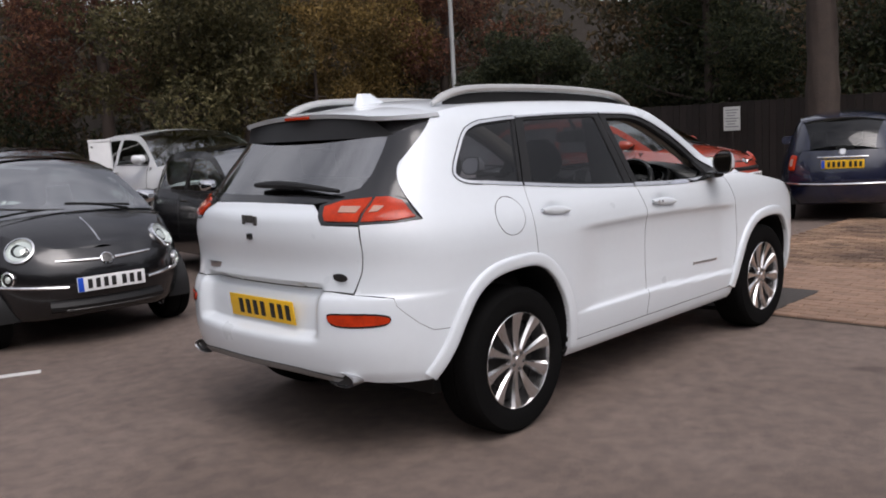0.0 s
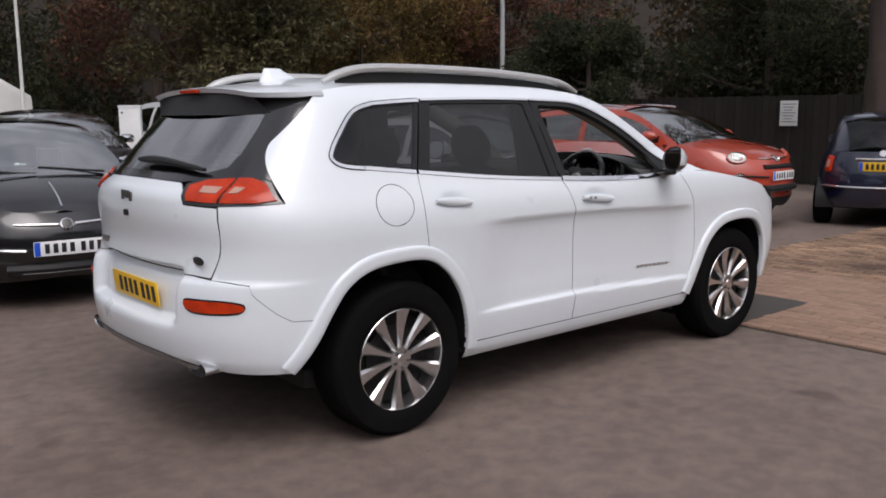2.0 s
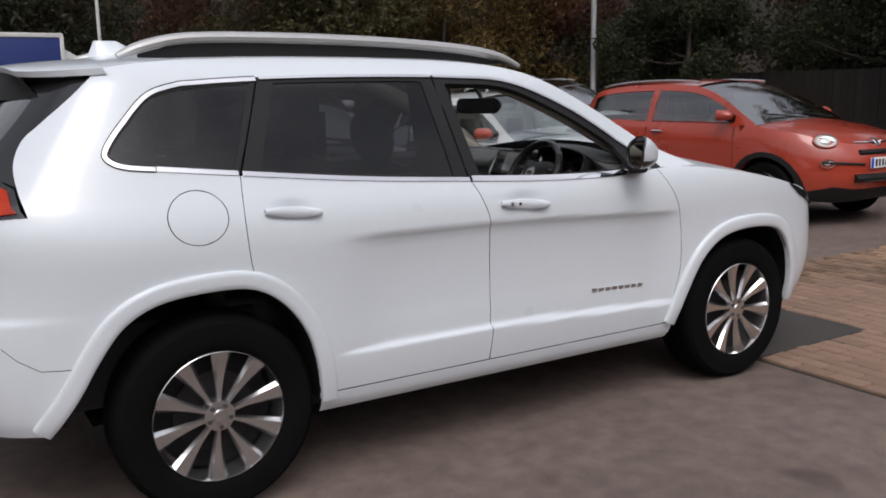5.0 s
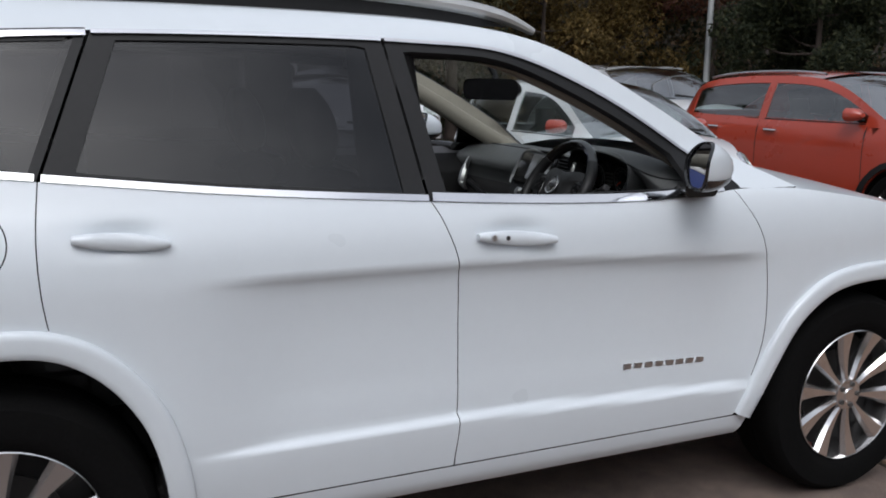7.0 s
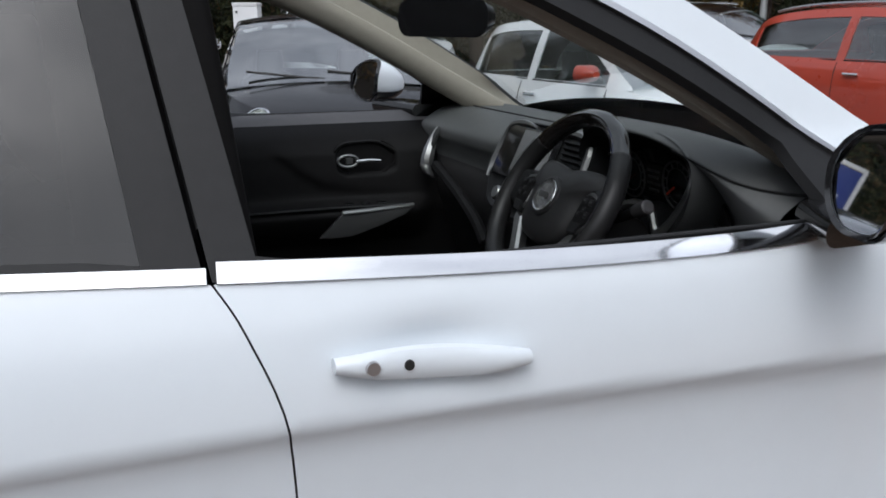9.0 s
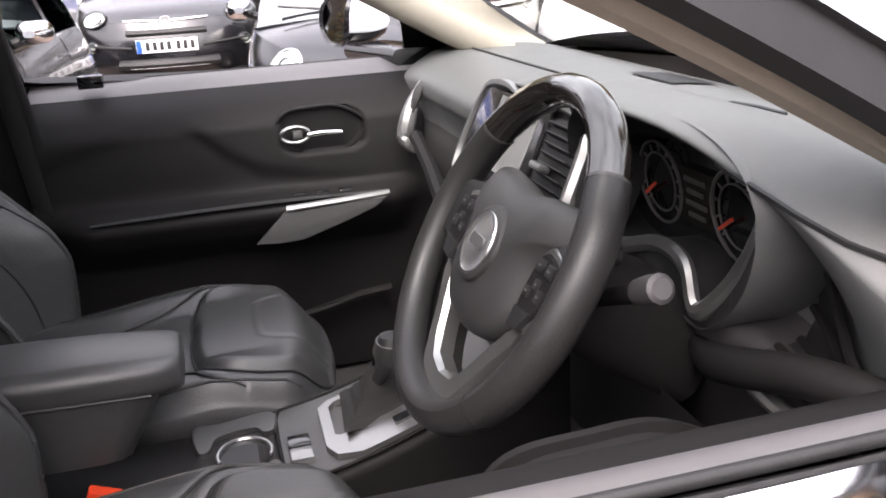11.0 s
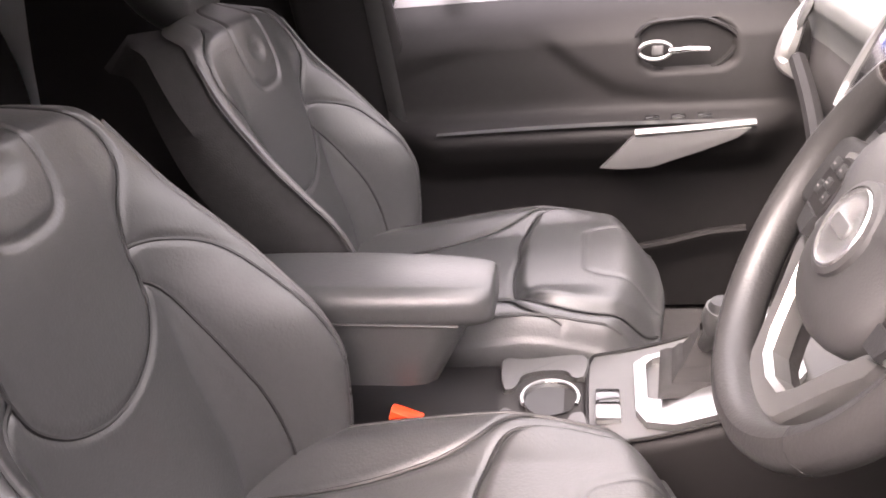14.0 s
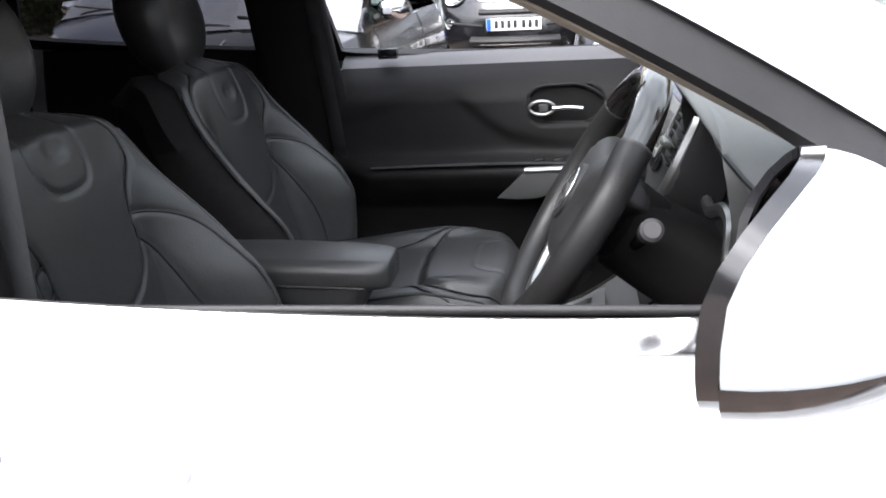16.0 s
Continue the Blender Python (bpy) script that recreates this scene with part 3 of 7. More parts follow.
LAMP = skin("tail_lamp", JEEP.back([(-0.44, 1.188), (-0.50, 1.110), (-0.62, 1.106), (-0.670, 1.106)]) + JEEP.side([(-0.66, 1.108), (-0.555, 1.116), (-0.573, 1.20), (-0.61, 1.226)]) + JEEP.back([(-0.66, 1.226), (-0.50, 1.214)]), GLOSS_BLACK, off=0.002, both=True)
for lamp, sg in zip(LAMP, (1, -1)):
    lens = [("red_lens", JEEP.back([(-0.475, 1.180), (-0.520, 1.124), (-0.664, 1.118), (-0.664, 1.214), (-0.55, 1.205)]), RED_LENS, 0.010),
            ("red_lens", JEEP.back([(-0.677, 1.118)]) + JEEP.side([(-0.655, 1.119), (-0.578, 1.128), (-0.592, 1.195), (-0.625, 1.215)]) + JEEP.back([(-0.677, 1.215)]), RED_LENS, 0.010),
            ("clear_lens", JEEP.back([(-0.560, 1.178), (-0.568, 1.154), (-0.645, 1.151), (-0.645, 1.176)]), CLEAR_LENS, 0.014),
            ("clear_lens", JEEP.back([(-0.692, 1.151), (-0.722, 1.153), (-0.728, 1.174), (-0.692, 1.177)]), CLEAR_LENS, 0.014)]
    for nm, line, mt, of in lens:
        bm, nn = sheet(JEEP, line, size=0.02, lip=0.012, off=of)
        if sg < 0:
            for v in bm.verts:
                v.co.y = -v.co.y
            bmesh.ops.reverse_faces(bm, faces=bm.faces)
            nn = [(a, -b, q) for a, b, q in nn]
        part(nm, bm, mt, lamp, normals=nn)
part("roof", grid(span([(p[0], -p[1], p[2]) for p in (JEEP(*q) for q in JEEP.side(cut(EDGE, -0.27, 1.42)))], [tuple(JEEP(*q)) for q in JEEP.side(cut(EDGE, -0.27, 1.42))], 0.05), 40, 24), WHITE, jeep)
A_R = [tuple(JEEP(*q)) for q in JEEP.side(cut(EDGE, 1.42, 2.36))]
part("windscreen", grid(span([(p[0], -p[1], p[2]) for p in A_R], A_R, 0.05, bow=0.10), 20, 20), CLEAR, jeep)


# black window frames, glass and chrome strips
def ring_in(poly, d):
    """A closed outline drawn in by d."""
    out, n = [], len(poly)
    area = sum(a[0] * b[1] - b[0] * a[1] for a, b in zip(poly, poly[1:] + poly[:1]))
    sg = 1 if area > 0 else -1
    for i in range(n):
        a, b = np.array(poly[i - 1]), np.array(poly[(i + 1) % n])
        t = (b - a) / (np.linalg.norm(b - a) + 1e-9)
        out.append((poly[i][0] - sg * t[1] * d, poly[i][1] + sg * t[0] * d))
    return out


def line_at(line, x):
    return float(np.interp(x, [p[0] for p in line], [p[1] for p in line]))


win_q = Q_REAR + [p for p in WIN_TOP if p[0] < 0.262] + [(0.262, 1.543), (0.132, 1.206)] + [p for p in BELT[::-1] if -0.14 < p[0] < 0.12]
win_r = [(0.140, 1.206), (0.270, 1.543)] + [p for p in WIN_TOP if 0.28 < p[0] < 1.0] + [(1.003, 1.546), (1.068, 1.128)] + [p for p in BELT[::-1] if 0.16 < p[0] < 1.06]
win_f = [(1.076, 1.128), (1.011, 1.546)] + [p for p in WIN_TOP if 1.02 < p[0]] + [p for p in BELT[::-1] if 1.09 < p[0] < 2.10]
pane_q = ring_in(win_q, 0.022)
pane_r = [(0.215, 1.225), (0.325, 1.525)] + [(x, line_at(WIN_TOP, x) - 0.022) for x in np.linspace(0.36, 0.93, 10)] + [(0.955, 1.522), (1.005, 1.150)] + [(x, line_at(BELT, x) + 0.026) for x in np.linspace(0.95, 0.26, 12)]
hole_f = [(1.125, 1.150), (1.062, 1.515)] + [(x, line_at(WIN_TOP, x) - 0.030 - 0.010 * step(1.3, 1.8, x) - 0.008 * step(1.3, 1.6, x)) for x in np.linspace(1.09, 1.935, 24)] + [(1.955, 1.155), (1.950, 1.125)] + [(x, line_at(BELT, x) + 0.024) for x in np.linspace(1.88, 1.16, 14)]


def sided(pts):
    return JEEP.side(pts)


skin("quarter_window_frame", sided(win_q), MATT_BLACK, holes=(sided(pane_q),), off=-0.003, both=True)
skin("quarter_window", sided(ring_in(win_q, 0.018)), PRIVACY, off=-0.006, lip=0, both=True)
for dr, nm in ((DOOR_R, "rear"), (DOOR_F, "front")):
    for ob, sg in zip(dr, (1, -1)):
        outline, hole = (win_r, pane_r) if nm == "rear" else (win_f, hole_f)
        jobs = [("window_frame", sided(outline), MATT_BLACK, (sided(hole),), -0.003, 0.02)]
        if nm == "rear":
            jobs.append(("window_pane", sided(ring_in(hole, -0.006)), PRIVACY, (), -0.008, 0))
        for n2, line, mt, hl, of, lp in jobs:
            bm, nn = sheet(JEEP, line, hl, 0.03, lp, of)
            if sg < 0:
                for v in bm.verts:
                    v.co.y = -v.co.y
                bmesh.ops.reverse_faces(bm, faces=bm.faces)
                nn = [(a, -b, q) for a, b, q in nn]
            part(n2, bm, mt, ob, normals=nn)


def strip(line, w, material, name, parent=jeep, off=0.004, flip=1):
    """A thin bright band along a line of the side, w wide."""
    inner = []
    for i in range(len(line)):
        a, b = np.array(line[max(i - 1, 0)]), np.array(line[min(i + 1, len(line) - 1)])
        t = (b - a) / (np.linalg.norm(b - a) + 1e-9)
        inner.append((line[i][0] - flip * t[1] * w, line[i][1] + flip * t[0] * w))
    return skin(name, sided(line + inner[::-1]), material, parent, off=off, lip=0.008, both=True, size=0.02)


strip([(-0.147, line_at(BELT, -0.147))] + [p for p in BELT if -0.14 < p[0] < 0.11] + [(0.128, line_at(BELT, 0.128))], 0.016, CHROME, "chrome_strip")
strip([(0.142, line_at(BELT, 0.142))] + [p for p in BELT if 0.16 < p[0] < 1.05] + [(1.069, line_at(BELT, 1.069))], 0.016, CHROME, "chrome_strip")
strip([(x, line_at(BELT, x)) for x in np.linspace(1.080, 2.06, 40)], 0.022, CHROME, "chrome_strip", off=0.005)
quarter_edge = Q_REAR + [p for p in WIN_TOP[1:] if p[0] < 0.25] + [(0.260, line_at(WIN_TOP, 0.260))]
strip(quarter_edge, 0.014, CHROME, "chrome_strip", flip=-1)
strip(quarter_edge, 0.004, MATT_BLACK, "window_seal", off=0.003)
strip([(0.272, line_at(WIN_TOP, 0.272))] + [p for p in WIN_TOP if 0.29 < p[0] < 0.99] + [(1.002, line_at(WIN_TOP, 1.002))], 0.009, CHROME, "chrome_strip", flip=-1)
strip([(1.012, line_at(WIN_TOP, 1.012))] + [p for p in WIN_TOP if 1.03 < p[0] < 2.09], 0.009, SATIN, "chrome_strip", flip=-1)

# wheel arches
def off_line(line, cx, cz, d):
    out = []
    for i in range(len(line)):
        a, b = np.array(line[max(i - 1, 0)]), np.array(line[min(i + 1, len(line) - 1)])
        t = (b - a) / (np.linalg.norm(b - a) + 1e-9)
        n = np.array((-t[1], t[0]))
        if n @ (np.array(line[i]) - (cx, cz)) < 0:
            n = -n
        out.append((line[i][0] + n[0] * d, line[i][1] + n[1] * d))
    return out


for ARCH, cx in ((ARCH_R, 0.0), (ARCH_F, 2.70)):
    a = [p for p in ARCH if p[1] > (0.398 if p[0] < -0.3 else 0.345)]
    o = off_line(a, cx, 0.3, 0.064)
    cross = [(0.0, -0.014), (0.0, 0.012), (0.05, 0.0165), (0.3, 0.018), (0.7, 0.018), (0.9, 0.0165), (0.97, 0.012), (1.0, 0.004), (1.0, -0.012)]
    for sg in (1, -1):
        bm = bmesh.new()
        rings = []
        for p, q in zip(a, o):
            pts = [(p[0] + (q[0] - p[0]) * k, p[1] + (q[1] - p[1]) * k, d) for k, d in cross]
            pts = [JEEP(JEEP.sx(x, z), z, d) for x, z, d in pts]
            rings.append([bm.verts.new((v.x, sg * v.y, v.z)) for v in pts])
        for r0, r1 in zip(rings, rings[1:]):
            for i in range(len(cross) - 1):
                bm.faces.new((r0[i], r0[i + 1], r1[i + 1], r1[i]))
        bm.faces.new(rings[0])
        bm.faces.new(rings[-1])
        bmesh.ops.recalc_face_normals(bm, faces=bm.faces)
        part("wheel_arch_flare", bm, WHITE, jeep, smooth=50)
    for sg in (1, -1):
        pts = [JEEP(JEEP.sx(x, z), z) for x, z in a]
        bm = bmesh.new()
        r0 = [bm.verts.new((p.x, sg * (p.y + 0.01), p.z)) for p in pts]
        r1 = [bm.verts.new((p.x, sg * -0.56, p.z)) for p in pts]
        for i in range(len(pts) - 1):
            bm.faces.new((r0[i], r0[i + 1], r1[i + 1], r1[i]))
        bm.faces.new(r1)
        part("arch_liner", bm, MATT_BLACK, jeep)
# Black liner added behind the doors: darkens shut lines and blocks light.
skin("gap_shade_liner", sided([p for p in ARCH_R if p[0] > 0.30] [::-1] + [(0.28, 0.86), (0.28, 1.05), (2.10, 1.05), (2.15, 0.9), (2.22, 0.60), (2.18, 0.30), (0.39, 0.30)]), MATT_BLACK, off=-0.03, lip=0, both=True, size=0.08)
part("underbody", box((3.5, 1.40, 0.10), (1.35, 0, 0.30), 0.03), MATT_BLACK, jeep)
# The same added light-blocking liner behind the quarter panels.
skin("quarter_shade_liner", sided([(-0.45, 0.70), (-0.30, 0.83), (0.16, 0.87), (0.16, 1.18), (-0.45, 1.22)]), MATT_BLACK, off=-0.03, lip=0, both=True, size=0.08)

DARK_IRON = mat("dark_brake_iron", (0.022, 0.020, 0.019), 0.6, 0.3, vary=0.2)
DULL = mat("dull_iron", (0.10, 0.098, 0.095), 0.5, 0.6, vary=0.15)


# wheels
def blade(r0, r1, w0, w1, depth, y0, y1):
    """One wheel spoke, widening outwards, in the plane of the wheel along +x."""
    rings = []
    for k in range(9):
        f = k / 8
        r, w, y = r0 + (r1 - r0) * f, w0 + (w1 - w0) * f**1.5, y0 + (y1 - y0) * f + 0.010 * math.sin(math.pi * f)
        c = 0.16 * w + 0.0025
        rings.append([(r, y, -w / 2 + c), (r, y + 0.013, -w / 2), (r, y + depth, -w / 2 * 0.85), (r, y + depth, w / 2 * 0.85), (r, y + 0.013, w / 2), (r, y, w / 2 - c)])
    return lump(rings)


def make_wheel(parent, m, R, rim, width, spokes, alloy, w0, w1, cap=0.055, caplabel=""):
    wh = part("wheel", lathe([(rim * 0.99, 0.012), (rim, 0.004), (rim * 0.988, 0.001), (rim * 0.972, 0.010), (rim * 0.955, 0.05), (rim * 0.90, width * 0.8), (rim, width - 0.01)], 56), alloy, parent)
    wh.matrix_world = m
    side = [(rim * 0.97, 0.016), (rim * 1.04, 0.002), (rim * 1.16, -0.006), (R * 0.93, -0.001), (R * 0.975, 0.014), (R * 0.996, 0.034), (R, 0.06)]
    prof = side + [(R, width / 2 - 0.012), (R - 0.007, width / 2 - 0.010), (R - 0.007, width / 2 - 0.004), (R, width / 2 - 0.002)] + [(r, width - a) for r, a in side[::-1]]
    part("tyre", lathe(prof, 56), RUBBER, wh)
    part("brake_disc", lathe([(0.03, 0.085), (rim * 0.62, 0.085), (rim * 0.62, 0.095), (0.03, 0.095)], 32), DARK_IRON, wh)
    part("backplate", lathe([(0.0, 0.10), (rim * 0.9, 0.10)], 32), MATT_BLACK, wh)
    first = None
    for k in range(spokes):
        if first is None:
            first = part("spoke", blade(cap * 0.7, rim * 0.980, w0, w1, 0.03, 0.014, 0.004), alloy, wh, smooth=25)
            sp = first
        else:
            sp = new("spoke", first.data)
            sp.parent = wh
        sp.matrix_local = pose(0, 0, 0, 0, 360 / spokes * k + 9, 0)
    part("hub_cap", lathe([(0.0, 0.004), (cap * 0.45, 0.004), (cap * 0.52, 0.008), (cap * 1.1, 0.012), (cap * 1.25, 0.03), (cap * 1.2, 0.06)], 28), alloy, wh)
    nut = None
    for k in range(5):
        a = 2 * math.pi * k / 5
        if nut is None:
            nut = part("wheel_bolt", lathe([(0.0, -0.004), (0.008, -0.004), (0.010, 0.0), (0.010, 0.02)], 8), DULL, wh)
            b = nut
        else:
            b = new("wheel_bolt", nut.data)
            b.parent = wh
        b.matrix_local = pose(cap * 0.80 * math.cos(a), 0.008, cap * 0.80 * math.sin(a))
    return wh


for x in (0.0, 2.70):
    for sg in (-1, 1):
        make_wheel(jeep, pose(x, 0.905 * sg, 0.363, 0, 0 if x else 14, 0 if sg < 0 else 180), 0.363, 0.238, 0.225, 10, ALLOY, 0.020, 0.078, 0.050)

# handles, badge, fuel flap, mirror
def handle(parent, x0, x1, z0, z1, sg):
    rings = []
    for k in range(11):
        f = k / 10
        x, z = x0 + (x1 - x0) * f, z0 + (z1 - z0) * f
        y = -JEEP.half(x, z)
        e = math.sin(math.pi * min(max(f, 0.03), 0.97)) ** 0.35
        h, dd = 0.021 * e, 0.036 * e ** 0.5
        rings.append([(x, sg * (y - dd + 0.011 * (1 - math.cos(t)) + 0.0), z + h * math.sin(t)) for t in [2 * math.pi * q / 12 for q in range(12)]])
    return part("door_handle", lump(rings), WHITE, parent)


for ob, sg in zip(DOOR_R, (1, -1)):
    handle(ob, 0.195, 0.405, 1.080, 1.062, sg)
for ob, sg in zip(DOOR_F, (1, -1)):
    hd = handle(ob, 1.195, 1.435, 1.030, 1.010, sg)
    part("keyhole", moved(lathe([(0.0, 0.0), (0.008, 0.0), (0.009, 0.004)], 12), pose(1.235, sg * (-JEEP.half(1.235, 1.027) - 0.0375), 1.028, 0, 0, 0 if sg > 0 else 180)), SATIN, hd)
    part("sensor_dot", moved(lathe([(0.0, 0.0), (0.006, 0.0), (0.007, 0.004)], 12), pose(1.279, sg * (-JEEP.half(1.279, 1.024) - 0.0375), 1.024, 0, 0, 0 if sg > 0 else 180)), INK, hd)
    for k in range(8):
        x = 1.712 + 0.318 * k / 8
        bm = box((0.030, 0.004, 0.017), bevel=0.002)
        moved(bm, Matrix.Translation((x + 0.018, sg * (-JEEP.half(x, 0.603) - 0.002), 0.591 - 0.012 * k / 8)) @ pose(0, 0, 0, 0, 3, 0))
        part("badge_bar", bm, SATIN, ob, "dull chrome badge letter bar")

def swept(a, b):
    return 0.036 * max(0.0, (b + 0.005) / 0.070) ** 2


for sg in (1, -1):
    mr = []
    # rounded housing: dark rim towards the driver, white shell ahead
    for k in range(9):
        f = k / 8
        e = math.cos(math.pi / 2 * f) ** 0.55 if f < 1 else 0.02
        cx, w, h = 1.829 + 0.125 * f, 0.136 * (0.25 + 0.75 * e), 0.131 * (0.2 + 0.8 * e)
        mr.append([(cx + 0.030 * (a / 0.1) + swept(a, b) * (1 - f), sg * (-1.044 + 0.006 * f + a), 1.212 - 0.012 * f + b) for a, b in rounded(w, h, min(w, h) * 0.38, 5)])
    mp = part("door_mirror", lump(mr), WHITE, jeep, "white door mirror with black rim")
    rim_b = [[(1.824 + 0.030 * (a / 0.1) + swept(a, b), sg * (-1.044 + a), 1.212 + b) for a, b in rounded(0.129, 0.124, 0.052, 5)], [(1.818 + 0.030 * (a / 0.1) + swept(a, b), sg * (-1.044 + a), 1.212 + b) for a, b in rounded(0.140, 0.134, 0.056, 5)],
             [(1.830 + 0.030 * (a / 0.1) + swept(a, b), sg * (-1.044 + a), 1.212 + b) for a, b in rounded(0.141, 0.135, 0.056, 5)]]
    part("mirror_rim", lump(rim_b, cap=False), GLOSS_BLACK, mp)
    part("mirror_glass", lump([[(1.826 + 0.030 * (a / 0.1) + swept(a, b), sg * (-1.044 + a), 1.212 + b) for a, b in rounded(0.127, 0.122, 0.05, 5)], [(1.829 + 0.030 * (a / 0.1) + swept(a, b), sg * (-1.044 + a), 1.212 + b) for a, b in rounded(0.127, 0.122, 0.05, 5)]]), mat("mirror_glass", (0.8, 0.82, 0.85), 0.02, 1.0, vary=0.0), mp)
    lip_low = [[(lambda c: (c[0], c[1] + (c[1] - sg * -1.044) * 0.03, 1.212 + (c[2] - 1.212) * 1.09))(r[q]) for q in range(13, 23)] for r in mr[:8]]
    part("mirror_base", grid(lambda u, v: lip_low[int(round(u * 7))][int(round(v * 9))], 7, 9), GLOSS_BLACK, mp)
    foot = [[(2.00 - 0.07 * f + a, sg * (-0.84 - 0.10 * f), 1.125 + 0.006 * f + b) for a, b in rounded(0.15 - 0.02 * f, 0.04, 0.018, 3)] for f in (0, 0.33, 0.66, 1.0, 1.5)]
    part("mirror_foot", lump(foot), GLOSS_BLACK, mp)

# roof rails, fin, spoiler
for sg in (1, -1):
    pts = sm([(-0.19, sg * -0.585, 1.622), (-0.12, sg * -0.583, 1.652), (0.0, sg * -0.58, 1.682), (0.16, sg * -0.578, 1.694), (0.5, sg * -0.575, 1.695), (0.9, sg * -0.572, 1.685), (1.25, sg * -0.568, 1.662), (1.44, sg * -0.562, 1.632), (1.56, sg * -0.558, 1.590)], 5)
    rr = part("roof_rail", tube(pts, [0.012 + 0.010 * min(1, 8 * min(i, len(pts) - 1 - i) / len(pts)) for i in range(len(pts))], 10, flat=0.95), RAIL, jeep, "silver roof rail")
    # Black sheet closes the open gap under the rail, as its shade.
    inner = [(x, y, z - 0.022) for x, y, z in pts[5:-4]]
    bm = bmesh.new()
    q = [(bm.verts.new(p), bm.verts.new((p[0], p[1], max(1.60, 1.618 - 0.06 * max(0, p[0] - 1.0))))) for p in inner]
    for a, b in zip(q, q[1:]):
        bm.faces.new((a[0], b[0], b[1], a[1]))
    part("rail_gap_shade", bm, MATT_BLACK, rr)
rings = []
for k in range(8):
    f = k / 7
    z = 1.640 + 0.068 * f
    xa, xb, w = -0.185 + 0.030 * f, 0.085 - 0.150 * f**0.8, 0.048 * (1 - 0.70 * f)
    rings.append([((xa + xb) / 2 + (xb - xa) / 2 * math.cos(t), w * math.sin(t), z) for t in [2 * math.pi * q / 16 for q in range(16)]])
part("aerial_fin", lump(rings), WHITE, jeep)
sp_x = [(-0.26, 0.690, 1.579, 1.630), (-0.34, 0.668, 1.575, 1.624), (-0.42, 0.628, 1.572, 1.616), (-0.48, 0.57, 1.572, 1.608), (-0.515, 0.50, 1.575, 1.602), (-0.53, 0.42, 1.580, 1.598)]


def spoiler_top(u, v):
    k = [q[0] for q in sp_x][::-1]
    x = -0.26 - 0.255 * u
    w, e, c = (float(np.interp(x, k, [q[i] for q in sp_x][::-1])) for i in (1, 2, 3))
    y = w * (2 * v - 1)
    return (x - 0.03 * (1 - (2 * v - 1) ** 2) * u, y, e + (c - e) * (1 - abs(2 * v - 1) ** 2.5))


bm = grid(spoiler_top, 14, 24)
top = list(bm.faces)
ext = bmesh.ops.extrude_face_region(bm, geom=top)
bmesh.ops.translate(bm, vec=(0.012, 0, -0.020), verts=[g for g in ext["geom"] if isinstance(g, bmesh.types.BMVert)])
spo = part("spoiler", bm, WHITE, jeep, smooth=40)
under = grid(lambda u, v: (Vector(spoiler_top(0.96, 0.02 + 0.96 * v)) + Vector((0.012, 0, -0.021))).lerp(Vector((-0.580 + 0.13 * abs(2 * v - 1) ** 2.5, 0.60 * (2 * v - 1), 1.478)), u), 5, 24)
part("spoiler_underside", under, MATT_BLACK, spo)
part("brake_light", box((0.018, 0.19, 0.016), (-0.556, 0.0, 1.588), 0.006), RED_LENS, spo)

# rear details
def on_rear(y, z, off=0.0):
    return JEEP(JEEP.sy(y, z), z, off)


def number_plate(parent, m, yellow, band=True):
    pl = part("number_plate", moved(box((0.52, 0.006, 0.111), bevel=0.002), m), PLATE_YELLOW if yellow else PLATE_WHITE, parent, "number plate with plain dark bars")
    if band:
        part("blue_band", moved(box((0.042, 0.004, 0.105), (-0.235, -0.003, 0), 0.001), m), PLATE_BLUE, pl)
    for k, x in enumerate((-0.165, -0.105, -0.045, 0.015, 0.095, 0.155, 0.215)):
        part("plate_bar", moved(box((0.034, 0.004, 0.072), (x, -0.003, 0), 0.001), m), INK, pl)
    return pl


number_plate(jeep, pose(-0.900, -0.075, 0.703, 6, 0, -90), True, False)
for k, (w, h, dz) in enumerate(((0.022, 0.046, -0.004), (0.026, 0.036, 0.0), (0.026, 0.036, 0.0), (0.026, 0.044, -0.008))):
    p = on_rear(0.022 - 0.031 * k, 1.126 + dz, 0.004)
    part("emblem", box((0.010, w, h), p, 0.004, 2), DULL, jeep, "dull chrome maker's emblem shape")
p = on_rear(-0.585, 0.876, 0.012)
part("emblem", moved(lathe([(0.0, 0.0), (0.045, 0.0), (0.05, 0.004), (0.0, 0.006)], 24, "x"), Matrix.Translation(p) @ pose(0, 0, 0, 0, 0, 180) @ Matrix.Diagonal((1, 1.05, 0.36, 1))), INK, jeep, "dark oval badge")
p = on_rear(0.34, 0.885, 0.003)
part("emblem", box((0.006, 0.11, 0.03), p, 0.004), SATIN, jeep, "small dull chrome badge")
p = on_rear(-0.03, 1.045, 0.003)
part("camera_lens", box((0.02, 0.035, 0.03), p, 0.006), GLOSS_BLACK, jeep)
